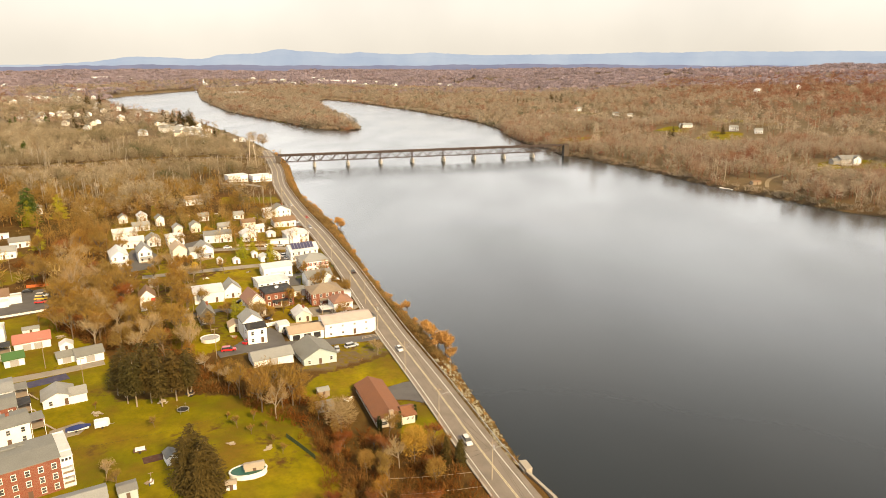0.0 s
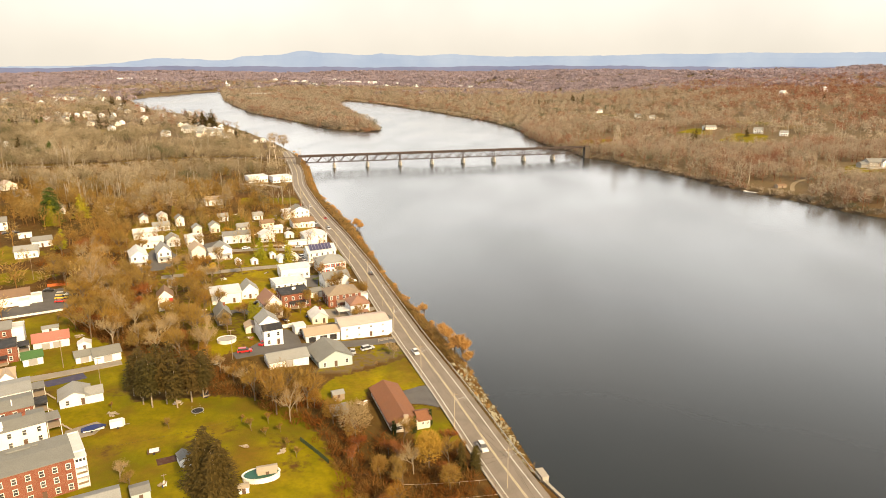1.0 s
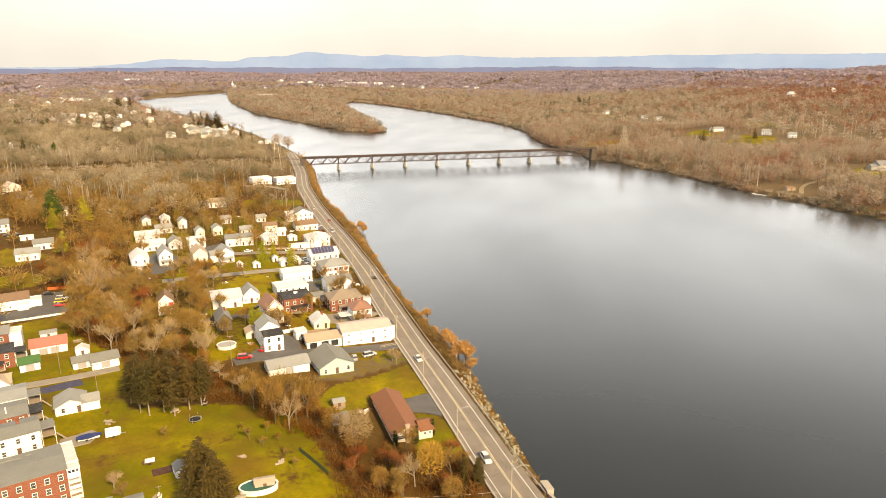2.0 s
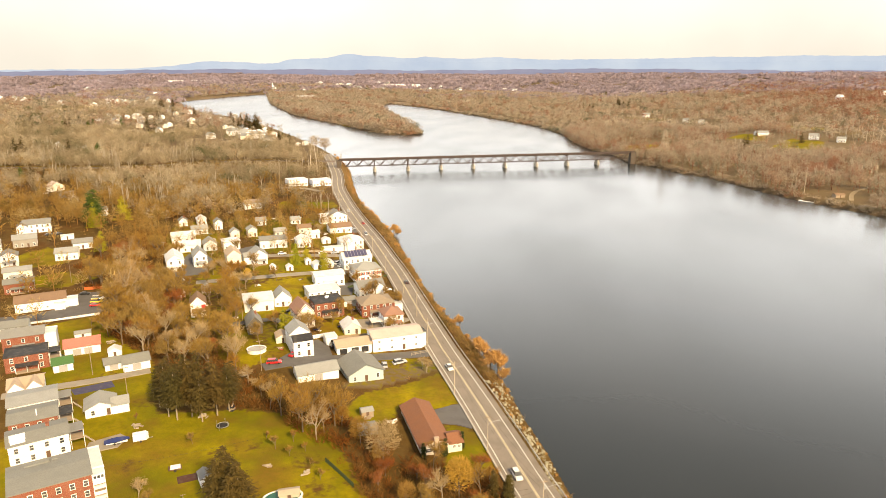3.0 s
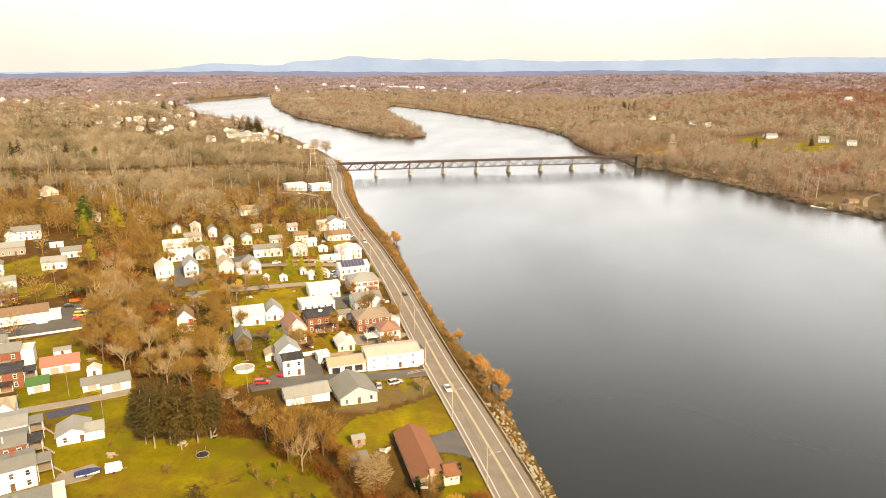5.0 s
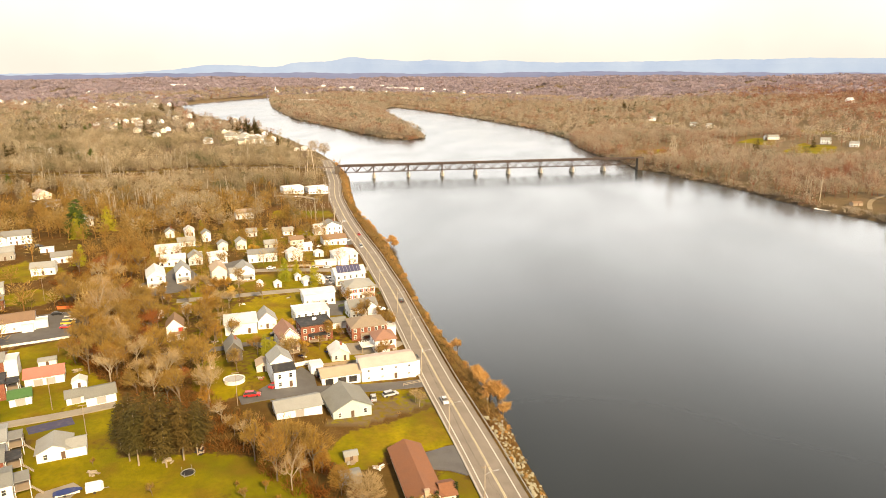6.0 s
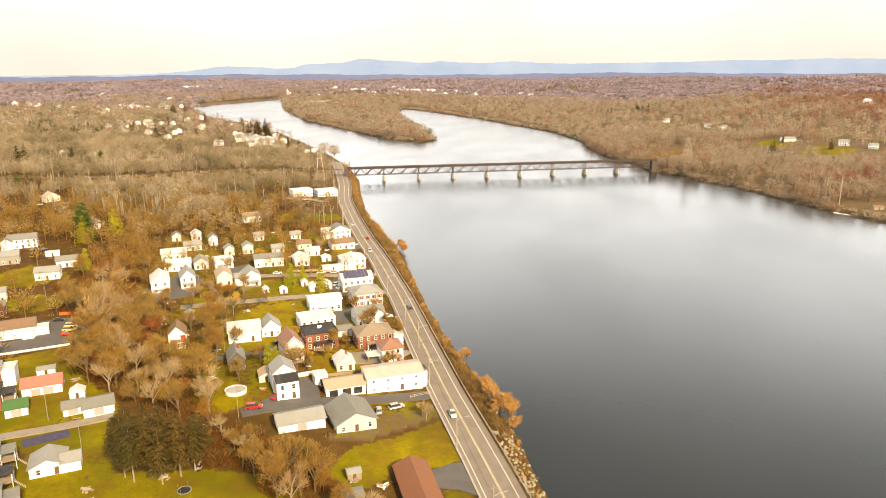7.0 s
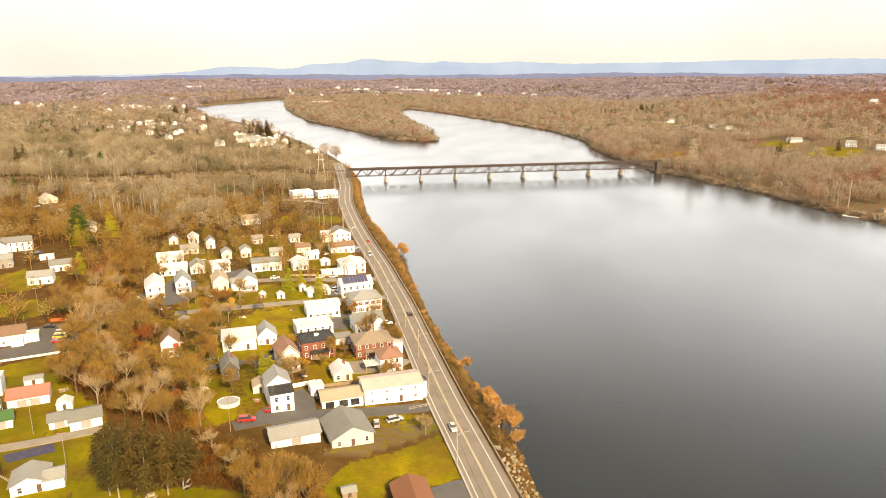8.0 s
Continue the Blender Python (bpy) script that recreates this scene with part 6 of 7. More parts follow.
RUST = [tree_kind(s, "orange-brown autumn tree on river bank", 8, 0.5, LEAVES_RUST, BARK, 20, 0.95, 0.1) for s in (9, 10)]
BANK_SHRUB = [tree_kind(s, "orange-brown shrub on the river bank", 8, 0.5, LEAVES_RUST, BARK, 8, 0.9, 0.15, name="shrub", category="shrub") for s in (20, 21)]
PINE = [conifer_kind(s, "tall dark green pine with bare lower trunk", 17.0, 3.8, NEEDLES, 0.3, "pine_tree", 0.42, 12) for s in (12, 13, 32)]
SPRUCE = [conifer_kind(14, "broad dark green spruce on lawn", 18, 6.4, NEEDLES, 0.03, "spruce_tree", 0.55, 22, 2)]
SMALL_CONIFER = [conifer_kind(15, "small yellow-green conifer in a yard", 8, 3.1, SHRUB_GREEN, 0.02, "garden_conifer", 0.75, 44, 1, 0.7)]
CYPRESS = [conifer_kind(16, "slim dark green columnar cypress", 5, 0.6, CYPRESS_GREEN, 0.02, "cypress", 0.3, 60, 1, 0.55)]

def round_tree(seed, label, twigs, tall, reach, wide, length, material, name="tree"):
    """A tree with a broad rounded crown that starts low."""
    v, t = template(random.Random(seed), twigs, tall, reach, wide, length)
    wood, _tips = branchwork(random.Random(seed), tall * 0.85, 0.6, 2, 0.0, 0.2)
    return dict(name=name, label=label, category="tree", trunk=wood.mesh("trunk", BARK), crown=array_mesh("crown", v, t[9:], material))


ROUND_GOLD = round_tree(61, "round golden-leaved tree at the wood's edge", 1900, 10.5, 4.5, 0.1, 0.75, LEAVES_GOLD)
ROUND_PALE = round_tree(62, "broad pale grey bare tree beside the long house", 1800, 11, 5.6, 0.055, 1.3, TWIGS_PALE)
ROUND_BROWN = round_tree(63, "rounded brown bare tree at the wood's edge", 1500, 9, 4.2, 0.05, 1.2, TWIGS_BROWN)
DARK_CONIFER = conifer_kind(33, "small dark conifer beside the road", 9, 3.0, NEEDLES, 0.03, "conifer", 0.6, 26, 2, 0.8)
BELT = [(-247, 311), (-255, 353), (-262, 395), (-223, 358), (-204, 312), (-193, 298), (-176, 286), (-150, 250), (-120, 231), (-110, 216), (-82, 201),
        (-60, 192), (-53, 185), (-41, 170), (-18, 172), (-8, 158), (2, 138), (9, 120), (-32, 116), (-42, 138), (-46, 154), (-63, 172), (-81, 184), (-95, 186), (-110, 205), (-144, 217), (-174, 232), (-186, 258), (-222, 287)]
rng_n = random.Random(31)
spots = []
for _ in range(6000):
    px, py = rng_n.uniform(-270, 5), rng_n.uniform(118, 400)
    if len(spots) < 420 and inside(BELT, np.array([px]), np.array([py]))[0] and all((px - a) ** 2 + (py - b) ** 2 > 17 for a, b in spots):
        spots.append((px, py))
spots = [s for s, ok in zip(spots, clear_of_things(np.array([s[0] for s in spots]), np.array([s[1] for s in spots]), 8.5)) if ok]
spots.sort(key=lambda p: p[1])
for px, py in spots[:170]:
    low = py < 200 and px > -60
    if low and rng_n.random() < 0.4:
        continue
    kind = rng_n.choice(RUSSET + RUSSET + BARE + PALE[:1]) if low else rng_n.choice(BARE + BARE + RUSSET[:1] + PALE)
    yard_edge = px > -104 and 188 < py < 222
    plant(kind, px, py, rng_n.uniform(0.8, 1.2) * (0.75 if low else 0.55 if yard_edge else 1.1), group="trees of the wood belt")
rest = np.array(spots[170:])
scatter("belt_woods", "bare golden-brown trees of the wood belt", WOODS_GOLD, rest[:, 0], rest[:, 1], CLOSE, 28, 0.8, 1.15, trunks=9)
for px, py in ((-119, 184), (-113, 179), (-109.3, 177.5), (-106, 180), (-101.6, 178), (-99, 182), (-96.7, 185), (-119, 189), (-111.7, 186), (-103, 187), (-98, 190), (-116, 183), (-107, 186)):
    plant(rng_n.choice(PINE), px, py, rng_n.uniform(0.85, 1.05), group="pine grove")
plant(SPRUCE[0], -74.3, 140.4, 1.0)
plant(SPRUCE[0], -68.5, 135.6, 0.93)
plant(ROUND_PALE, -45, 170.5, 1.05)
for px, py, s in ((-181.5, 261.2, 1.7), (-158.0, 240.4, 1.3), (-198.6, 283.5, 1.4)):
    plant(PALE[1], px, py, s, group="tall bare trees by the parking lot")
plant(ROUND_GOLD, -22.5, 159, 1.0)
for px, py, s in ((-53, 176, 0.9), (-61, 184, 0.7), (-34, 152, 0.7), (-16, 151, 0.8), (-72, 190, 0.95)):
    plant(ROUND_BROWN, px, py, s, group="trees of the wood belt")
plant(BARE[0], -93, 137.5, 0.5)
plant(DARK_CONIFER, -10.4, 160.6, 0.85)
plant(DARK_CONIFER, -14.2, 161.2, 0.8)
for px, py, s in GARDEN_CONIFERS:
    plant(SMALL_CONIFER[0], px, py, s)
for lx, ly in ((-3.9, -13.6), (1.5, -13.5), (2.3, -13.4), (7.9, -10.8)):
    q = ranch.matrix_basis @ Vector((lx, ly, 0))
    plant(CYPRESS[0], q.x, q.y, 0.9, group="cypresses by the ranch house")
FAR_SPRUCE = conifer_kind(23, "dark green spruce among bare woods", 20, 7.5, NEEDLES, 0.04, "spruce_tree", 0.7, 7, 1, 1.5)
BROAD_PINE = conifer_kind(17, "broad bright green pine among bare trees", 16, 6.6, PINE_GREEN, 0.06, "pine_tree", 0.5, 13, 2, 1.3)
YELLOW_CONIFER = conifer_kind(18, "rounded yellow-green conifer among bare trees", 11, 4.6, SHRUB_GREEN, 0.05, "conifer", 0.45, 18, 1, 1.1)
RED_BUSH = tree_kind(19, "dark red-leaved bush on the east shore", 9, 0.6, LEAVES_RED, BARK, 8, 1.2, 0.3)
# small bare shrubs standing on the lawns
for px, py, s in ((-74.2, 167.4, 0.34), (-69.2, 164.8, 0.28), (-66, 168, 0.25), (-98, 166, 0.3), (-61.5, 162, 0.26), (-79, 172, 0.24), (-57.5, 156.5, 0.3), (-71, 172, 0.3), (-121, 175, 0.24), (-184, 240, 0.5), (-178, 243, 0.45)):
    plant(BARE[int(px) % 3], px, py, s, group="small shrubs on the lawns")
# river bank
for k, (px, py) in enumerate(resample(LEFT_SHORE[8:21], 3.2)):
    if rng_n.random() < 0.55:
        u = rng_n.uniform(1.5, 5.0)
        qx, qy = px - 0.9 * u, py - 0.43 * u
        if clear_of_things(np.array([qx]), np.array([qy]), 5)[0]:
            plant(rng_n.choice(BANK_SHRUB), qx, qy, rng_n.uniform(0.3, 0.62), group="bank shrubs and trees")
for px, py, s in ((-21, 238, 1.25), (-24.5, 244, 1.35), (-27, 249, 1.2), (-19, 233, 0.95), (-30, 256, 1.0), (-42, 283, 0.9), (-107, 432, 1.0), (-110, 439, 1.0), (-113, 447, 0.9)):
    plant(rng_n.choice(RUST), px, py, s)
# trees in the yards
for px, py, s, kind in ((-47, 231, 0.6, PALE[0]), (-45, 228, 0.5, PALE[0]), (-96, 257, 0.7, GOLD[0]), (-86, 296, 0.8, BARE[0]), (-127, 250, 0.9, BARE[1]), (-111, 236, 0.8, BARE[0]), (-140, 268, 1.1, BARE[0]), (-144, 273, 1.15, BARE[1]), (-148, 280, 1.2, BARE[2]), (-143, 283, 1.0, BARE[0]), (-150, 288, 1.1, BARE[1]), (-137, 262, 0.9, BARE[2]), (-146, 292, 1.0, PALE[0]),
                        (-152, 320, 0.9, BARE[1]), (-160, 312, 0.9, BARE[2]), (-168, 318, 0.8, PALE[0]), (-203, 335, 1.0, BARE[0]), (-178, 350, 0.8, BARE[1]), (-190, 400, 1.0, BARE[2]), (-160, 425, 1.0, BARE[0]), (-205, 410, 1.0, BARE[1]),
                        (-168, 450, 1.0, BARE[2]), (-150, 410, 0.8, PALE[0]), (-174, 380, 0.9, GOLD[0]), (-97, 140, 0.55, PALE[0]), (-228, 420, 1.1, SMALL_CONIFER[0]), (-300, 400, 1.9, SMALL_CONIFER[0]), (-297, 395, 1.7, SMALL_CONIFER[0]), (-255, 345, 1.5, SMALL_CONIFER[0])):
    plant(kind, px, py, s)
yard_spots = []
for _ in range(1500):
    px, py = rng_n.uniform(-245, -60), rng_n.uniform(235, 455)
    if inside(TOWN, np.array([px]), np.array([py]))[0] and clear_of_things(np.array([px]), np.array([py]), 8.0)[0] and lawn_mask(np.array([px]), np.array([py]))[0] < 0.8 and all((px - a) ** 2 + (py - b) ** 2 > 16 for a, b in yard_spots):
        yard_spots.append((px, py))
yard_spots.sort(key=lambda p: p[1])
for px, py in yard_spots[:60]:
    plant(rng_n.choice(BARE + BARE + BARE + PALE + GOLD), px, py, rng_n.uniform(0.45, 0.9), group="yard trees")
rest = np.array(yard_spots[60:])
scatter("yard_woods", "bare brown trees between the upper yards", WOODS_GOLD, rest[:, 0], rest[:, 1], CLOSE, 29, 0.4, 0.85, trunks=9)
for px, py, s, kind in EVERGREENS:
    plant((FAR_SPRUCE, BROAD_PINE, YELLOW_CONIFER)[kind], px, py, 1.3 * s, group="evergreens among the woods")
for k in range(16):
    plant(rng_n.choice([FAR_SPRUCE, BROAD_PINE]), rng_n.gauss(-790, 45), rng_n.gauss(1030, 35), rng_n.uniform(0.75, 1.05), group="evergreens among the woods")
BEND = round_tree(24, "large rounded pale tan bare tree by the road", 620, 14, 6.6, 0.13, 1.7, TWIGS_PALE)
for px, py, s in ((-316, 846, 1.2), (-306, 852, 1.4), (-310, 860, 1.1), (-396, 894, 1.2), (-402, 903, 1.2), (-330, 872, 1.0)):
    plant(BEND, px, py, s, group="large trees by the road bend")
POPLAR = tree_kind(22, "tall pale bare poplar in a row", 17, 0.2, TWIGS_PALE, PALE_BARK, 5, 1.3, 0.12, 2, name="poplar")
for k in range(7):
    plant(POPLAR, 352 + 4.5 * k, 1016 + 1.0 * k, rng_n.uniform(0.9, 1.1), group="row of poplars")
EAST_PINES = [(91, 2300, 6), (20, 1628, 5), (116, 1754, 6), (560, 1500, 3)]
for px, py, n in EAST_PINES:
    for _ in range(n):
        plant(FAR_SPRUCE, px + rng_n.gauss(0, 13), py + rng_n.gauss(0, 13), rng_n.uniform(0.8, 1.1), group="evergreens among the woods")
plant(RED_BUSH, 109, 789, 0.9)
for px, py in ((-455, 985), (-462, 995), (-450, 1000), (-470, 1005), (-440, 992), (215, 940), (228, 980), (262, 1075), (300, 1000)):
    plant(FAR_SPRUCE, px, py, rng_n.uniform(0.5, 0.75))

# ---- undergrowth ----
def brush_template(rng, n, tall, reach, wide, length):
    v, t = [], []
    for _ in range(n):
        a, r = rng.uniform(0, 6.283), reach * math.sqrt(rng.random())
        root = Vector((r * math.cos(a) * 0.7, r * math.sin(a) * 0.7, tall * 0.75 * rng.random() ** 1.3))
        way = Vector((math.cos(a) * 0.6 + rng.gauss(0, 0.4), math.sin(a) * 0.6 + rng.gauss(0, 0.4), rng.uniform(0.4, 1.3))).normalized()
        side = way.cross(Vector((root.x, root.y, 0.8)).normalized() + Vector((rng.gauss(0, 0.5), rng.gauss(0, 0.5), rng.gauss(0, 0.5)))).normalized() * wide * rng.uniform(0.5, 1.4)
        k = len(v)
        v += [tuple(root - side), tuple(root + side), tuple(root + way * length * rng.uniform(0.6, 1.4))]
        t.append((k, k + 1, k + 2))
    return np.array(v), np.array(t)


rng_b = random.Random(41)
BRUSH = [brush_template(rng_b, 46, 2.6, 1.9, 0.075, 1.3) for _ in range(6)]
LOW_BRUSH = [brush_template(rng_b, 26, 1.0, 1.3, 0.07, 0.8) for _ in range(5)]
x, y = strewn(51, -262, 8, 114, 400, 6.5)
keep = inside(BELT, x, y) & clear_of_things(x, y, 5.5)
scatter("belt_brush", "tangled red-brown undergrowth below bare trees", BRUSH_RED, x[keep], y[keep], BRUSH, 52, 0.6, 1.3)
x, y = strewn(53, -245, 10, 150, 700, 3.2)
d, bank = shore(x, y)
near, _n = line_distance(ROAD, x, y)
keep = (bank == 0) & (d > 0.6) & (d < 10) & (near > 7.0) & ((y > 224) | (np.random.default_rng(5).random(len(x)) < 0.2))
scatter("bank_brush", "orange and straw brush on the river bank", BRUSH_GOLD, x[keep], y[keep], BRUSH, 54, 0.35, 0.95)
x, y = strewn(55, -300, -40, 190, 470, 26)
keep = clear_of_things(x, y, 6.5) & ~inside(BELT, x, y) & (lawn_mask(x, y) < 0.35)
scatter("yard_brush", "low tan brush between the yards", BRUSH_GOLD, x[keep], y[keep], LOW_BRUSH, 56, 0.5, 1.3)
x, y = strewn(57, 0, 420, 420, 1250, 11)
d, bank = shore(x, y)
keep = (bank == 2) & (d > 1.6) & (d < 11) & in_sight(x, y)
scatter("east_bank_brush", "brown brush along the east shore", WOODS_EAST, x[keep], y[keep], LOW_BRUSH, 58, 1.4, 2.6)
WIDE_BRUSH = [brush_template(rng_b, 16, 2.6, 3.4, 0.5, 2.2) for _ in range(5)]
x, y = strewn(61, -1100, 330, 1040, 2330, 22)
d, bank = shore(x, y)
keep = (d > 1.0) & (d < 11) & (bank > 0)
scatter("island_brush", "grey-brown brush along island and far shores", WOODS_EAST, x[keep], y[keep], WIDE_BRUSH, 62, 0.8, 1.5)
x, y = strewn(59, -700, -240, 540, 720, 6)
rail, _n = line_distance(RAIL_BED, x, y)
road_gap, _n = line_distance(ROAD, x, y)
keep = (rail > 3.4) & (rail < 17) & (road_gap > 9) & in_sight(x, y)
scatter("rail_brush", "dark brown brush on the rail embankment", WOODS_GOLD, x[keep], y[keep], LOW_BRUSH, 60, 0.8, 1.7, np.full(keep.sum(), 0.04))

# ---- cars ----
def car_meshes(long=4.6, wide=1.8, tall=1.5, van=False):
    b = long / 2
    side = [(-b, 0.35), (-b, 0.85), (-b + 0.15, 0.98), (-b + (0.25 if van else 0.75), 1.02), (b - 1.15, 1.0), (b - 0.1, 0.85), (b, 0.6), (b, 0.35)]
    roof = [(-b + (0.2 if van else 0.5), 1.0), (-b + (0.45 if van else 1.05), tall), (b - 2.0, tall), (b - 1.2, 1.0)]

    def loft(profile, w0, w1, z0, z1):
        n, s = len(profile), Solid()
        def half(z):
            return w0 + (w1 - w0) * np.clip((z - z0) / (z1 - z0), 0, 1)
        pts = [(x, -half(z), z) for x, z in profile] + [(x, half(z), z) for x, z in profile]
        return s.add(pts, [tuple(range(n)), tuple(range(n, 2 * n))[::-1]] + [((k + 1) % n, k, n + k, n + (k + 1) % n) for k in range(n)])

    body = loft(side, wide / 2, wide / 2 - 0.06, 0.4, 1.0)
    cabin = loft(roof, wide / 2 - 0.1, wide / 2 - 0.26, 1.0, tall)
    lid = Solid().box(((-b + (0.5 if van else 1.1) + b - 2.05) / 2, 0, tall + 0.02), (b - 2.05 + b - (0.5 if van else 1.1), wide - 0.5, 0.06))
    wheel = Solid().beam((0, -0.11, 0), (0, 0.11, 0), 0.66, 0.66, 10)
    lamp = Solid().box((0, 0, 0), (0.08, 0.36, 0.16))
    return body, cabin, lid, wheel, lamp, long, wide


CAR_KINDS = [car_meshes(), car_meshes(4.7, 1.85, 1.7, True), car_meshes(5.2, 1.95, 1.75, True)]
HEADLIGHT = plain("headlight_glass", (0.8, 0.8, 0.76), 0.2)
TAILLIGHT = plain("red_tail_light", (0.4, 0.02, 0.02), 0.3)
CAR_SETS = {}


def parked_car(x, y, yaw, paint, kind=0, label="", z=None, group=""):
    key = (kind, paint.name)
    if key not in CAR_SETS:
        body, cabin, lid, wheel, lamp, long, wide = CAR_KINDS[kind]
        CAR_SETS[key] = (body.mesh("body", paint), cabin.mesh("cabin_glass", GLASS), lid.mesh("roof", paint), wheel.mesh("wheel", TYRE), lamp.mesh("headlight", HEADLIGHT), lamp.mesh("tail_light", TAILLIGHT), long, wide)
    body, cabin, lid, wheel, head, tail, long, wide = CAR_SETS[key]
    ob = thing("car", label, "car", pose(x, y, height(x, y) + 0.03 if z is None else z, 0, 0, yaw), group)
    part("body", body, ob)
    part("cabin_glass", cabin, ob, label="dark car glass")
    part("roof", lid, ob)
    for sx in (-1, 1):
        for sy in (-1, 1):
            part("wheel", wheel, ob, pose(sx * long * 0.31, sy * (wide / 2 - 0.1), 0.33), "black rubber wheel")
    for sy in (-0.6, 0.6):
        part("headlight", head, ob, pose(long / 2 - 0.02, sy, 0.68))
        part("tail_light", tail, ob, pose(-long / 2 + 0.02, sy, 0.8))
    return ob


def on_road(s_y, off):
    """A place on the road at the given northing, so far right of its middle line, and the road's bearing there."""
    nn = normals(ROAD_LINE)
    k = min(range(len(ROAD_LINE)), key=lambda i: abs(ROAD_LINE[i][1] - s_y))
    (x, y), (u, v) = ROAD_LINE[k], nn[k]
    return x + u * off, y + v * off, math.degrees(math.atan2(u, -v))


def road_car(s_y, off, paint, kind, label):
    x, y, a = on_road(s_y, off)
    parked_car(x, y, a if off > 0 else a + 180, paint, kind, label, ROAD_Z + 0.01, "traffic on the river road")


road_car(171, -2.2, WHITE_CAR, 1, "white sport utility car on riverside road")
road_car(235, -2.2, WHITE_CAR, 0, "white saloon car on riverside road")
road_car(325, 1.8, BLACK_CAR, 0, "black saloon car on riverside road")
road_car(447, 1.8, RED_CAR, 0, "red car on riverside road")
road_car(484, -2.0, SILVER_CAR, 0, "silver car on riverside road")
road_car(418, -2.0, SILVER_CAR, 1, "grey sport utility car on riverside road")
for x, y, a, p, k, lb in ((-93.4, 227.5, 75, RED_CAR, 0, "red car parked in asphalt yard"), (-97.5, 219.5, 20, RED_CAR, 2, "red pickup truck beside a bare wood"), (-56, 233.5, 40, SILVER_CAR, 2, "dusty pickup truck on gravel yard"),
                          (-60.5, 229.5, 110, SILVER_CAR, 0, "grey car parked beside a pale green house"), (-197.9, 261.6, 20, RED_CAR, 0, "red car in parking lot"), (-200.6, 266, 20, YELLOW_PLASTIC, 2, "yellow work truck in parking lot"),
                          (-203, 270, 20, WHITE_CAR, 2, "white work truck in parking lot"), (-213, 275, 20, BLACK_CAR, 0, "dark car in parking lot"), (-118.4, 350, 60, WHITE_CAR, 1, "white van parked in a yard"), (-115.2, 345.4, 60, SILVER_CAR, 0, "silver car parked in a yard"),
                          (-179, 350, 100, BLACK_CAR, 1, "dark van parked between houses"), (-167.5, 346, 90, WHITE_CAR, 0, "white car parked between houses"), (-83.5, 240.5, 120, BLACK_CAR, 0, "dark car beside a white house"),
                          (-127, 369.5, 31, SILVER_CAR, 0, "silver car before a trailer home"), (-133, 366, 31, WHITE_CAR, 0, "white car before a trailer home"), (-70, 286.5, 60, SILVER_CAR, 0, "silver car beside a brick house"), (-82, 313, 30, WHITE_CAR, 1, "white car in a side yard"),
                          (-89, 318, 30, SILVER_CAR, 0, "grey car in a side yard"), (-112, 270.5, 30, BLACK_CAR, 0, "dark car before a white cottage"), (-106.5, 268.5, 30, RED_CAR, 0, "red car before a white cottage"), (-153, 356.5, 30, WHITE_CAR, 0, "white car on a side street"),
                          (-311, 372, 60, BLACK_CAR, 0, "dark car in a village yard"), (-306, 374, 60, BLACK_CAR, 1, "black van in a village yard"), (-192, 318, 100, BLACK_CAR, 0, "dark car on asphalt yard"), (-201, 312, 60, WHITE_CAR, 2, "white truck on asphalt yard"),
                          (-414, 494, 30, WHITE_CAR, 0, "white car at a house in the woods"), (-148, 436, 60, WHITE_CAR, 0, "white car in a roadside yard"), (-136, 430, 60, SILVER_CAR, 0, "grey car in a roadside yard"), (-223, 560, 45, WHITE_CAR, 0, "white car at block buildings")):
    parked_car(x, y, a, p, k, lb)


# ---- utility poles with street lamps, and their wires ----
POLE = Solid().beam((0, 0, -0.5), (0, 0, 11.5), 0.3, 0.3, 7, 0.6).mesh("pole", PALE_WOOD)
YARD_POLE = Solid().beam((0, 0, -0.5), (0, 0, 10.9), 0.22, 0.22, 6, 0.6).mesh("pole", WEATHERED_WOOD)
CROSSARM = Solid().box((0, 0, 10.8), (2.2, 0.14, 0.16)).mesh("crossarm", WEATHERED_WOOD)
LAMP_ARM = Solid().beam((0, 0, 8.6), (1.4, 0, 9.3), 0.12, 0.12, 6).beam((1.4, 0, 9.3), (2.8, 0, 9.5), 0.12, 0.12, 6).mesh("lamp_arm", GALVANISED)
LAMP_HEAD = Solid().box((3.1, 0, 9.45), (0.7, 0.26, 0.16)).mesh("lamp_head", GALVANISED)
TRANSFORMER = Solid().beam((0.35, 0, 8.9), (0.35, 0, 9.9), 0.5, 0.5, 8).mesh("transformer", GALVANISED)


def utility_pole(x, y, turn, lamp=True, z=None, box=False):
    ob = thing("utility_pole", "pale wooden utility pole with street lamp arm" if lamp else "plain pale wooden utility pole with crossarm", "pole", pose(x, y, height(x, y) if z is None else z, 0, 0, turn), "poles along the road" if lamp else "poles in the yards")
    part("pole", POLE if lamp else YARD_POLE, ob)
    part("crossarm", CROSSARM, ob)
    if lamp:
        part("lamp_arm", LAMP_ARM, ob, label="galvanised lamp arm")
        part("lamp_head", LAMP_HEAD, ob)
    if box:
        part("transformer", TRANSFORMER, ob, label="grey transformer can")
    return ob


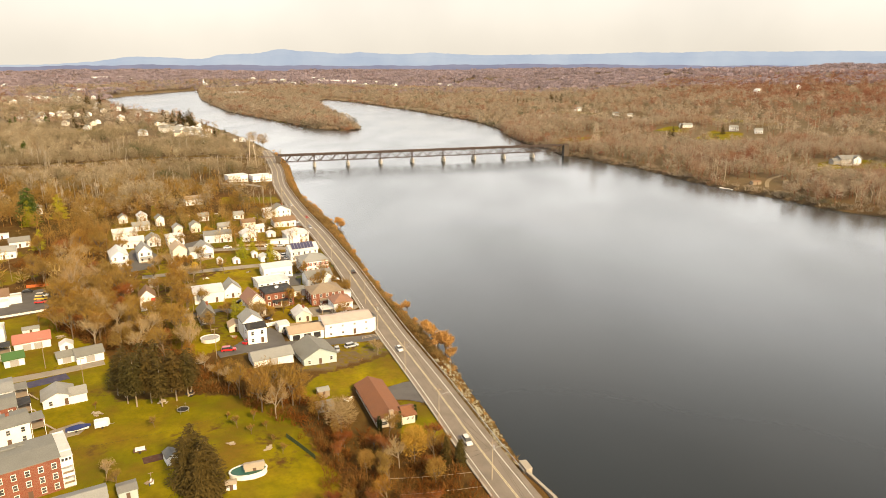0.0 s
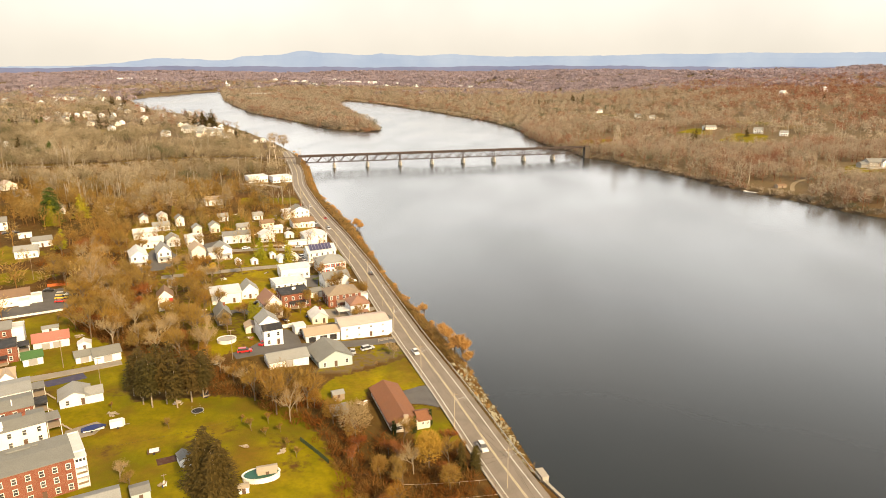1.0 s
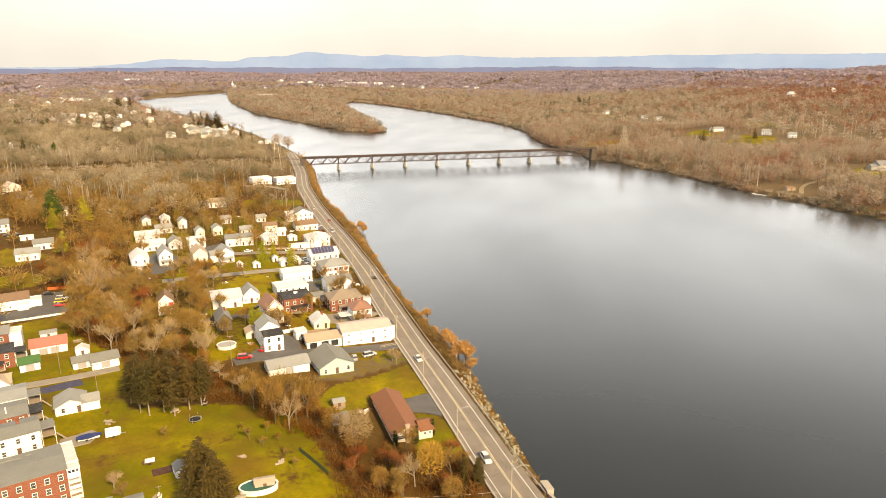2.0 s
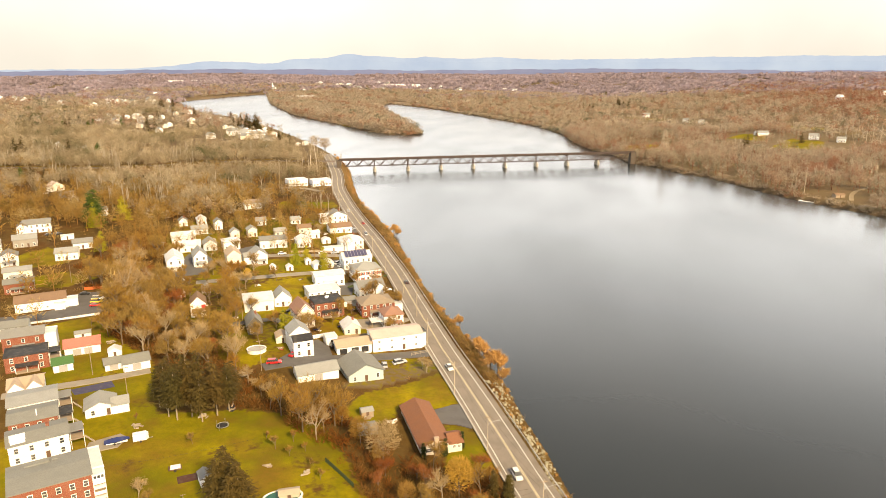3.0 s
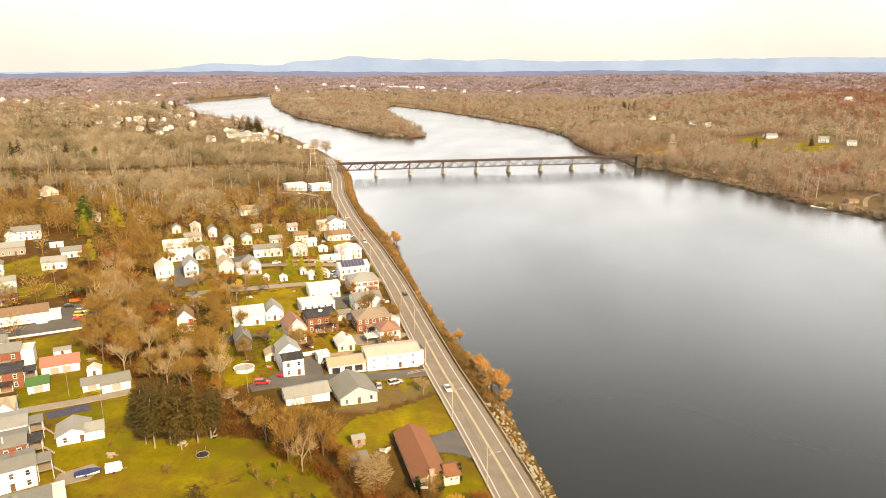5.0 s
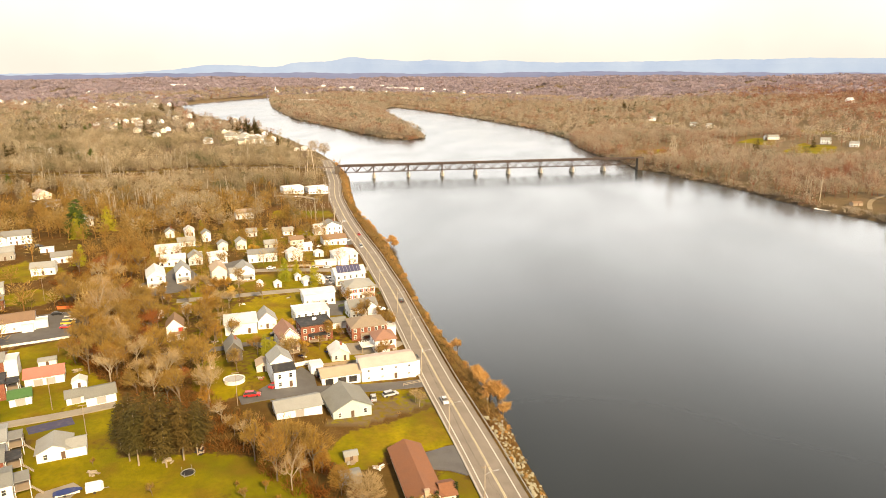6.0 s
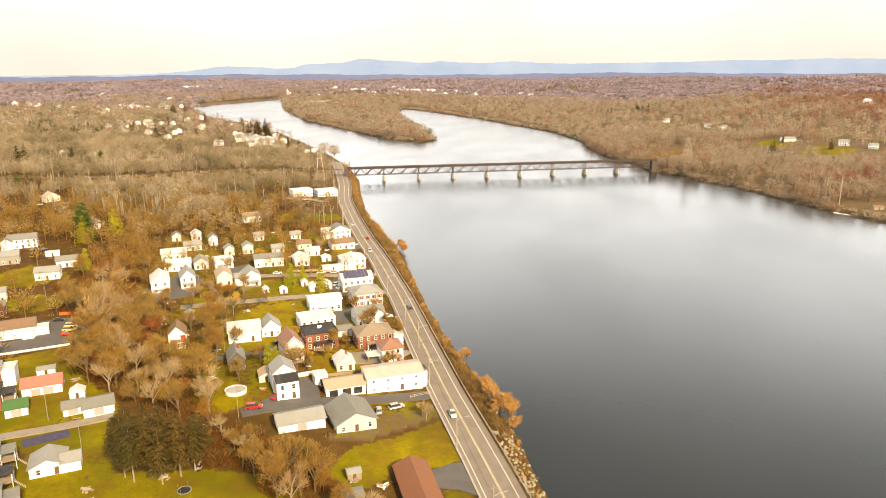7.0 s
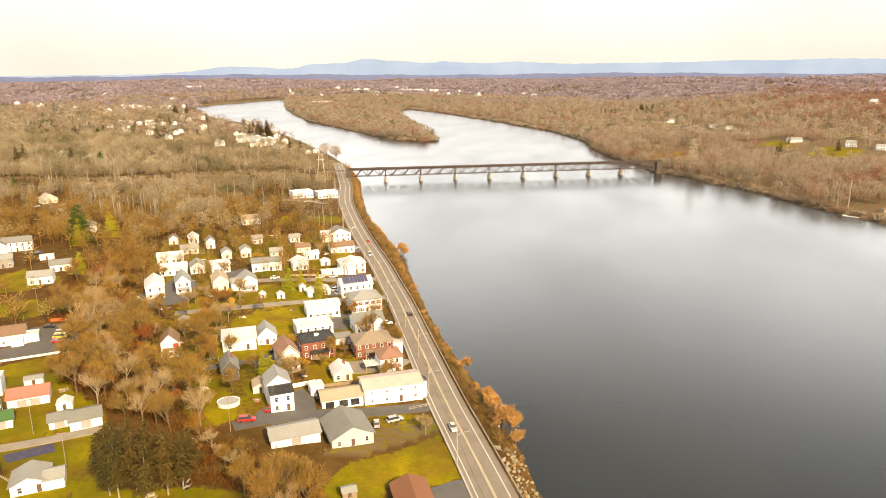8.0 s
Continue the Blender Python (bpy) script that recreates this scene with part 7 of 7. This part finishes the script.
ROAD_POLES = [(13, 118), (-1.8, 153.6), (-18.1, 181.2), (-33, 214.6), (-49.3, 250.8), (-60.4, 281.7), (-73.5, 311.3), (-90.5, 342.5), (-106, 373), (-123, 407), (-143.5, 443), (-163, 484), (-184, 530), (-204, 578), (-218, 615), (-234, 655)]
for k, (x, y) in enumerate(ROAD_POLES):
    utility_pole(x, y, 26, True, 5.0, k % 3 == 1)
YARD_POLES = [(-206, 328.4), (-179, 341), (-126.5, 255), (-154.2, 200.5), (-131.5, 186.5), (-99.3, 213.2), (-232, 290.4), (-137.3, 362), (-170, 312), (-112, 373), (-150, 315), (-180, 300)]
for x, y in YARD_POLES:
    utility_pole(x, y, 30, False)


def wire_span(a, b, drop):
    s, n = Solid(), 8
    pts = [Vector(a).lerp(Vector(b), k / n) - Vector((0, 0, 4 * drop * (k / n) * (1 - k / n))) for k in range(n + 1)]
    for p in pts:
        s.v += [(p.x - 0.018, p.y, p.z), (p.x + 0.018, p.y, p.z), (p.x, p.y, p.z + 0.03)]
    s.f += [(3 * k + i, 3 * k + (i + 1) % 3, 3 * k + 3 + (i + 1) % 3, 3 * k + 3 + i) for k in range(n) for i in range(3)]
    return s.mesh("wire", TYRE)


wires = thing("overhead_wires", "thin dark overhead wires between utility poles", "wires")
for (ax, ay), (bx, by) in zip(ROAD_POLES, ROAD_POLES[1:]):
    for off, zz in ((-0.9, 15.9), (0.9, 15.9), (0.2, 13.2)):
        part("wire", wire_span((ax + off * 0.9, ay + off * 0.44, zz), (bx + off * 0.9, by + off * 0.44, zz), 0.9), wires)
for a, b in (((-1.8, 153.6, 14.5), (-40, 143, 12.5)), ((-1.8, 153.6, 14.0), (-36, 133, 12.5)), ((-74.3, 158, 17), (-110, 138, 16.5))):
    part("wire", wire_span(a, b, 0.8), wires)

# ---- guard rail, riprap and wall on the river side ----
nn = normals(ROAD_LINE)
rail_line = [(x + 6.25 * u, y + 6.25 * v) for (x, y), (u, v) in zip(ROAD_LINE, nn) if 150 < y < 690]
guard = thing("guard_rail", "galvanised steel guard rail along river road", "guard rail", kind="structure")
part("beam", ribbon(rail_line, -0.05, 0.06, 0.82, 0.36, 5.0).mesh("beam", GALVANISED), guard)
post_mesh = Solid().box((0, 0, 0.2), (0.14, 0.16, 1.3)).mesh("post", PALE_WOOD)
for x, y in rail_line:
    part("post", post_mesh, guard, pose(x + 0.12, y + 0.06, 5.0), "short timber post")


def rock_mesh(rng):
    bm = bmesh.new()
    bmesh.ops.create_icosphere(bm, subdivisions=1, radius=1.0)
    for v in bm.verts:
        v.co *= rng.uniform(0.7, 1.2)
        v.co.z *= 0.7
    me = bpy.data.meshes.new("rock")
    bm.to_mesh(me)
    bm.free()
    me.materials.append(ROCK)
    return me


rng_r = random.Random(77)
rocks = [rock_mesh(rng_r) for _ in range(6)]
riprap = thing("riprap", "tumbled grey riprap rocks on the river bank", "rocks", kind="structure")
count = 0
for px, py in resample(LEFT_SHORE[4:9], 0.8):
    for _ in range(5):
        u = rng_r.uniform(0.2, 8.2)
        x, y = px - 0.9 * u + rng_r.uniform(-0.5, 0.5), py - 0.43 * u + rng_r.uniform(-0.5, 0.5)
        near, _n = line_distance(ROAD, np.array([x]), np.array([y]))
        if 7.0 < near[0] and 168 < y < 226 and count < 300:
            s = rng_r.uniform(0.3, 0.7)
            part("rock", rng_r.choice(rocks), riprap, pose(x, y, height(x, y), rng_r.uniform(-20, 20), rng_r.uniform(-20, 20), rng_r.uniform(0, 360)) @ Matrix.Diagonal((s, s, s, 1)))
            count += 1
block = thing("retaining_wall", "weathered concrete retaining wall block at the water", "wall", pose(7.0, 162.5, 0, 0, 0, 26), kind="structure")
part("wall", Solid().prism([(-1.0, -2.4), (0.8, -2.4), (1.0, 1.6), (-0.8, 2.0)], -1.5, 4.3).mesh("wall", STONE), block)
part("coping", Solid().prism([(-1.1, -2.5), (0.9, -2.5), (1.1, 1.7), (-0.9, 2.1)], 4.3, 4.55).mesh("coping", STONE), block)
pier_wall = thing("quay_wall", "low pale stone quay wall beside road", "wall", kind="structure")
part("wall", ribbon([(8, 159.5), (14, 150), (22, 134), (32, 112), (42, 92)], 0.0, 0.8, 0.4, 4.5, 3.8).mesh("wall", STONE), pier_wall)


# ---- power-line towers ----
def lattice_tower(x, y, tall, wide, turn, label):
    ob = thing("transmission_tower", label, "tower", pose(x, y, height(x, y), 0, 0, turn))
    foot, top = wide / 2, wide * 0.09
    for sx in (-1, 1):
        for sy in (-1, 1):
            part("leg", Solid().beam((sx * foot, sy * foot, -0.5), (sx * top, sy * top, tall), 0.28).mesh("leg", PALE_WOOD), ob)
    for k in range(6):
        z0, z1 = tall * k / 6, tall * (k + 1) / 6
        w0, w1 = foot + (top - foot) * k / 6, foot + (top - foot) * (k + 1) / 6
        s = Solid()
        for a in range(4):
            m = Matrix.Rotation(a * math.pi / 2, 4, "Z")
            s.beam(m @ Vector((-w0, -w0, z0)), m @ Vector((w1, -w1, z1)), 0.14).beam(m @ Vector((w0, -w0, z0)), m @ Vector((-w1, -w1, z1)), 0.14)
        part("lattice", s.mesh("lattice", PALE_WOOD), ob)
    for z in (0.72, 0.84, 0.96):
        part("arm", Solid().beam((-wide * 0.5, 0, tall * z), (wide * 0.5, 0, tall * z), 0.25).mesh("arm", PALE_WOOD), ob)
    return ob


lattice_tower(103, 812, 34, 11, 20, "tall pale lattice transmission tower on east bank")
mast = thing("mast_pair", "leaning pair of pale transmission masts beside the road", "tower", pose(-249, 660, height(-249, 660), 0, 0, 20))
MAST_PALE = plain("pale_weathered_mast", (0.62, 0.52, 0.4), 0.8)
for sx in (-1, 1):
    for sy in (0, 6):
        part("mast", Solid().beam((sx * 4, sy, -0.5), (sx * 1.2, 3, 27), 0.5, 0.5, 6, 0.7).mesh("mast", MAST_PALE), mast)
for z, w in ((26, 5.0), (21, 3.8)):
    part("arm", Solid().beam((-w, 3, z), (w, 3, z), 0.32).mesh("arm", MAST_PALE), mast)
for x, y, t in ((378, 1000, 26), (384, 996, 26), (391, 990, 26), (407, 985, 24), (414, 980, 24), (196, 632, 22), (-452, 640, 20)):
    ob = thing("pylon_pole", "tall pale single pole above bare trees", "pole", pose(x, y, height(x, y)))
    part("pole", Solid().beam((0, 0, -0.5), (0, 0, t), 0.8, 0.8, 6, 0.6).mesh("pole", PALE_WOOD), ob)
rail_mound = thing("rail_track", "rusty railway track on a brushy embankment", "railway", kind="structure")
part("ballast", ribbon(resample(RAIL_BED, 12), -2.6, 2.6, 0.25, 0.6, 11.6).mesh("ballast", RAIL_GRAVEL), rail_mound)
for o in (-0.8, 0.66):
    part("rail", ribbon(resample(RAIL_BED, 12), o, o + 0.14, 0.42, 0.16, 11.6).mesh("rail", RUST_STEEL), rail_mound)


# ---- things in the yards ----
def oval_pool(x, y, a, b, tall, wall, water, label, turn=0):
    ob = thing("pool", label, "pool", pose(x, y, height(x, y), 0, 0, turn))
    n = 28
    ring = [(math.cos(2 * math.pi * k / n), math.sin(2 * math.pi * k / n)) for k in range(n)]
    s, fs = Solid(), []
    for r, z in ((1.0, -0.2), (1.0, tall), (1.04, tall), (1.04, tall + 0.08), (0.94, tall + 0.08), (0.94, tall - 0.3)):
        s.v += [(a * r * u, b * r * v, z) for u, v in ring]
    for level in range(5):
        fs += [(level * n + k, level * n + (k + 1) % n, level * n + n + (k + 1) % n, level * n + n + k) for k in range(n)]
    s.f += fs
    part("pool_wall", s.mesh("pool_wall", wall), ob, label="white pool wall with rim")
    part("cover", Solid().prism([(a * 0.95 * u, b * 0.95 * v) for u, v in ring], tall - 0.3, tall - 0.12).mesh("cover", water), ob, label="taut pool cover")
    return ob


oval_pool(-63, 146, 4.6, 2.7, 1.3, TRIM, GREEN_COVER, "oval white pool with dark green cover", 24)
oval_pool(-108, 228.1, 3.4, 3.0, 1.2, TRIM, plain("grey_pool_cover", (0.38, 0.38, 0.38), 0.5), "round white pool with grey cover", 20)
boat = thing("covered_boat", "boat on trailer under dark blue tarp", "boat", pose(-118.6, 162.6, height(-118.6, 162.6), 0, 0, 34))
bs = Solid()
for k, (bx, half, lo, hi) in enumerate(((-3.2, 0.95, 0.5, 1.35), (-2, 1.2, 0.45, 1.75), (0, 1.25, 0.45, 1.95), (1.8, 1.0, 0.55, 1.75), (3.2, 0.35, 0.8, 1.35))):
    bs.v += [(bx, -half * 0.6, lo), (bx, -half, 1.1), (bx, 0, hi), (bx, half, 1.1), (bx, half * 0.6, lo)]
    if k:
        bs.f += [(5 * k - 5 + i, 5 * k - 5 + (i + 1) % 5, 5 * k + (i + 1) % 5, 5 * k + i) for i in range(5)]
bs.f += [(0, 1, 2, 3, 4), (24, 23, 22, 21, 20)]
part("tarp", bs.mesh("tarp", BLUE_TARP), boat)
part("hull_skirt", Solid().box((0, 0, 0.75), (5.4, 1.9, 0.5)).mesh("hull_skirt", TRIM), boat)
for sy in (-0.9, 0.9):
    part("wheel", CAR_KINDS[0][3].mesh("wheel", TYRE), boat, pose(-0.6, sy, 0.33))
caravan = thing("cargo_trailer", "small white enclosed cargo trailer on lawn", "trailer", pose(-113.0, 165.0, height(-113, 165), 0, 0, 34))
part("body", Solid().prism([(-1.9, -0.95), (1.5, -0.95), (2.1, 0), (1.5, 0.95), (-1.9, 0.95)], 0.5, 2.4).mesh("body", TRIM), caravan)
part("drawbar", Solid().beam((1.8, 0, 0.55), (3.2, 0, 0.5), 0.12).mesh("drawbar", GALVANISED), caravan)
for sy in (-0.95, 0.95):
    part("wheel", CAR_KINDS[0][3].mesh("wheel", TYRE), caravan, pose(0, sy, 0.33))
tramp = thing("trampoline", "round trampoline with black mat and pale rim", "trampoline", pose(-94, 175.6, height(-94, 175.6)) @ Matrix.Diagonal((0.8, 0.8, 0.9, 1)))
ringp = [(math.cos(0.3927 * k), math.sin(0.3927 * k)) for k in range(16)]
part("mat", Solid().prism([(1.9 * u, 1.9 * v) for u, v in ringp], 0.86, 0.92).mesh("mat", BLACK_MAT_AND_SHADE), tramp, label="black mat")
rim = Solid()
for k in range(16):
    (u, v), (p, q) = ringp[k], ringp[(k + 1) % 16]
    rim.beam((2.15 * u, 2.15 * v, 0.95), (2.15 * p, 2.15 * q, 0.95), 0.2, 0.12)
part("rim", rim.mesh("rim", GALVANISED), tramp, label="pale metal rim")
for k in range(0, 16, 4):
    part("leg", Solid().beam((2.1 * ringp[k][0], 2.1 * ringp[k][1], 0), (2.1 * ringp[k][0], 2.1 * ringp[k][1], 2.4), 0.07, 0.07, 6).mesh("leg", GALVANISED), tramp)
patch("ground_cover", [(-153.6, 189.1), (-145, 197.3), (-141.2, 193.9), (-149.9, 186)], PURPLE_COVER, "dark blue plastic ground cover on lawn", 0.06)
patch("mulch_bed", [(-93.5, 150.5), (-84.5, 156.5), (-82.5, 154), (-91.5, 147.8)], plain("dark_red_mulch", (0.07, 0.025, 0.016), 0.95), "dark red-brown mulch bed behind a shed", 0.05)


def board_pile(x, y, turn, label, mats, n=7, size=2.4, seed=0):
    """A heap of boards and frames left in a yard."""
    rng = random.Random(seed)
    ob = thing("junk_pile", label, "junk", pose(x, y, height(x, y), 0, 0, turn), "clutter in the yards")
    for k in range(n):
        m = pose(rng.uniform(-0.5, 0.5) * size, rng.uniform(-0.4, 0.4) * size, 0.12 + 0.1 * k, rng.uniform(-6, 6), rng.uniform(-8, 8), rng.uniform(-60, 60))
        part("board", Solid().box((0, 0, 0), (rng.uniform(0.5, 1.0) * size, rng.uniform(0.25, 0.9), rng.uniform(0.06, 0.3))).mesh("board", rng.choice(mats)), ob, m)


for k, (x, y, lb, mats) in enumerate(((-72.8, 158.5, "stacked pale lumber and pallets on lawn", [PALE_WOOD, WEATHERED_WOOD]), (-102.5, 180.2, "pile of pale logs and boards under pines", [PALE_WOOD]), (-96.4, 186.4, "white boards and boxes beside pines", [TRIM, BLACK_MAT_AND_SHADE, PALE_WOOD]),
                                      (-85.6, 139.6, "heap of scrap and tarps in a yard", [TRIM, BLUE_TARP, WEATHERED_WOOD]), (-107, 205.5, "pile of broken pallets in brush", [PALE_WOOD, WEATHERED_WOOD]), (-104, 209, "grey scrap pile in brush", [CONCRETE, PALE_WOOD]), (-100, 232, "yard clutter beside a tan shed", [TRIM, RED_PLASTIC, WEATHERED_WOOD]),
                                      (-55, 190, "boards beside old shed under trees", [WEATHERED_WOOD, CONCRETE]), (-47.5, 190.5, "pile of pale scrap beside the long house", [PALE_WOOD, TRIM]), (-196, 312, "clutter at edge of an asphalt yard", [TRIM, WEATHERED_WOOD]), (-121, 236, "scattered pale boards on grass", [TRIM, PALE_WOOD]),
                                      (-165, 226, "scrap wood stack at wood edge", [PALE_WOOD, WEATHERED_WOOD]), (-150, 214, "garden clutter beside white shed", [TRIM, YELLOW_PLASTIC]), (-88, 262, "bright plastic toys on small lawn", [TRIM, YELLOW_PLASTIC, BLUE_TARP]), (-119, 172, "brown box and boards on lawn", [WEATHERED_WOOD, PALE_WOOD]),
                                      (-130, 233, "grey stones and planks on grass", [CONCRETE, PALE_WOOD]), (-62, 158, "small pile of pale branches on lawn", [PALE_WOOD]), (-160, 184, "dark junk behind white houses", [DARK_WOOD, RED_PLASTIC]))):
    board_pile(x, y, 37 * k, lb, mats, 6 + k % 3, 1.8 + 0.3 * (k % 3), k)
deck = thing("sun_deck", "white railed roof deck between houses", "deck", pose(-73, 268.5, height(-73, 268.5), 0, 0, 30))
part("platform", Solid().box((0, 0, 2.7), (8, 5, 0.25)).mesh("platform", TRIM), deck)
for k in range(9):
    part("slat", Solid().box((-4 + k, 0, 3.3), (0.25, 5, 0.12)).mesh("slat", TRIM), deck)
for sx in (-3.8, 3.8):
    for sy in (-2.3, 2.3):
        part("post", Solid().box((sx, sy, 1.5), (0.2, 0.2, 3.6)).mesh("post", WEATHERED_WOOD), deck)
tank = thing("utility_trailer", "small flat utility trailer with white load", "trailer", pose(-95.5, 153.3, height(-95.5, 153.3), 0, 0, 30))
part("bed", Solid().box((0, 0, 0.6), (3.2, 1.6, 0.25)).box((-1.55, 0, 0.9), (0.1, 1.6, 0.5)).mesh("bed", DARK_WOOD), tank)
part("load", Solid().box((0.1, 0, 0.98), (2.4, 1.3, 0.5)).mesh("load", TRIM), tank)
for sy in (-0.85, 0.85):
    part("wheel", CAR_KINDS[0][3].mesh("wheel", TYRE), tank, pose(0, sy, 0.33))


def fence(pts, tall, mat, label, step=1.2, solid=True):
    ob = thing("fence", label, "fence")
    line = resample(pts, step)
    for (ax, ay), (bx, by) in zip(line, line[1:]):
        za, zb = height(ax, ay), height(bx, by)
        s = Solid()
        if solid:
            s.add([(ax, ay, za + 0.05), (bx, by, zb + 0.05), (bx, by, zb + tall), (ax, ay, za + tall), (ax + 0.05, ay + 0.05, za + 0.05), (bx + 0.05, by + 0.05, zb + 0.05), (bx + 0.05, by + 0.05, zb + tall), (ax + 0.05, ay + 0.05, za + tall)],
                  [(0, 1, 2, 3), (7, 6, 5, 4), (3, 2, 6, 7), (0, 4, 5, 1)])
        else:
            for f in (0.45, 0.95):
                s.beam((ax, ay, za + tall * f), (bx, by, zb + tall * f), 0.1)
        part("panel", s.mesh("panel", mat), ob)
        part("post", Solid().box((0, 0, tall / 2), (0.12, 0.12, tall + 0.2)).mesh("post", mat), ob, pose(ax, ay, za))
    return ob


fence([(-217, 232.5), (-205, 240.5), (-189.5, 252.5)], 0.9, TRIM, "low white fence along parking lot", 2.4)
fence([(-218, 281), (-207, 284), (-198, 277)], 1.4, ORANGE_CLOTH, "orange cloth fence beside parking lot", 2.4)
fence([(-150, 245), (-135, 251), (-118, 256)], 1.2, DARK_WOOD, "dark wooden rail fence along lane", 2.4, False)
fence([(-53.5, 241.5), (-47.5, 246)], 1.0, PALE_WOOD, "pale wooden fence beside white house", 1.6, False)
fence([(-96, 242), (-92, 246), (-88.5, 250)], 1.6, TRIM, "white board fence between yards", 1.6)
fence([(-183, 213), (-177, 211.5), (-171, 209)], 1.8, HEDGE, "clipped dark green hedge between yards", 1.0)
fence([(-59, 164.5), (-54, 160.4), (-48.5, 155.6)], 1.3, HEDGE, "low dark green hedge row on lawn", 1.0)
for ends in (((-5.4, 155.6), (-28, 149.4)), ((-1.9, 150), (-24, 143))):
    hr = thing("handrail", "low pale pipe handrail running down from the road", "rail", group="pipe handrails")
    line = resample(list(ends), 4.0)
    for (ax, ay), (bx, by) in zip(line, line[1:]):
        part("pipe", Solid().beam((ax, ay, height(ax, ay) + 0.95), (bx, by, height(bx, by) + 0.95), 0.11, 0.11, 6).mesh("pipe", PALE_WOOD), hr)
        part("post", Solid().beam((ax, ay, height(ax, ay) - 0.3), (ax, ay, height(ax, ay) + 0.95), 0.08, 0.08, 6).mesh("post", PALE_WOOD), hr)
for x, y, h_ in ((-18, 221.5, 1.2), (-24, 233, 2.2)):
    sg = thing("road_sign", "small white road sign on post", "sign", pose(x, y, 4.6, 0, 0, 10))
    part("post", Solid().beam((0, 0, -1), (0, 0, h_ + 0.6), 0.09, 0.09, 6).mesh("post", GALVANISED), sg)
    part("plate", Solid().box((0, -0.06, h_ + 0.6), (0.5, 0.04, 0.6)).mesh("plate", GALVANISED), sg)

# ---- small clutter between the houses ----
rng_c = random.Random(91)
placed = 0
for _ in range(900):
    x, y = rng_c.uniform(-240, -50), rng_c.uniform(236, 450)
    if placed < 46 and inside(TOWN, np.array([x]), np.array([y]))[0] and clear_of_things(np.array([x]), np.array([y]), 6.5)[0]:
        board_pile(x, y, rng_c.uniform(0, 180), rng_c.choice(["pale garden clutter in a back yard", "stacked boards and bins in a yard", "white garden furniture and boxes on grass"]),
                   rng_c.choice([[TRIM, PALE_WOOD], [TRIM, WEATHERED_WOOD, CONCRETE], [TRIM, BLUE_TARP, PALE_WOOD], [CONCRETE, DARK_WOOD]]), 4, rng_c.uniform(1.4, 2.6), placed)
        placed += 1
for pts, tall, mat, label in (([(-88, 336), (-95, 322), (-101, 312)], 1.0, HEDGE, "low green hedge along roadside houses"), 
                              ([(-150, 362), (-138, 368), (-128, 371)], 1.1, PALE_WOOD, "pale board fence along side street"), ([(-112, 284), (-116, 296), (-121, 306)], 1.2, WEATHERED_WOOD, "weathered board fence between yards"),
                              ([(-88, 246), (-80, 252), (-72, 257)], 1.2, WEATHERED_WOOD, "weathered board fence behind garage row")):
    fence(pts, tall, mat, label, 1.8)

# clothes post on the lawn
cp = thing("clothes_post", "low wooden clothes post on the lawn", "post", pose(-86, 141, height(-86, 141), 0, 0, 30))
part("post", Solid().beam((0, 0, -0.3), (0, 0, 2.3), 0.14, 0.14, 6).mesh("post", WEATHERED_WOOD), cp)
part("arm", Solid().box((0, 0, 2.1), (1.2, 0.1, 0.1)).mesh("arm", WEATHERED_WOOD), cp)
# saplings and weeds along the rock bank
for k in range(16):
    u = rng_r.uniform(0.5, 6.5)
    px, py = resample(LEFT_SHORE[4:9], 0.8)[int(rng_r.uniform(0, 0.99) * len(resample(LEFT_SHORE[4:9], 0.8)))]
    qx, qy = px - 0.9 * u, py - 0.43 * u
    near, _n = line_distance(ROAD, np.array([qx]), np.array([qy]))
    if near[0] > 7.2 and 150 < qy < 235:
        plant(BANK_SHRUB[k % 2], qx, qy, rng_r.uniform(0.15, 0.32), group="weeds among the rocks")
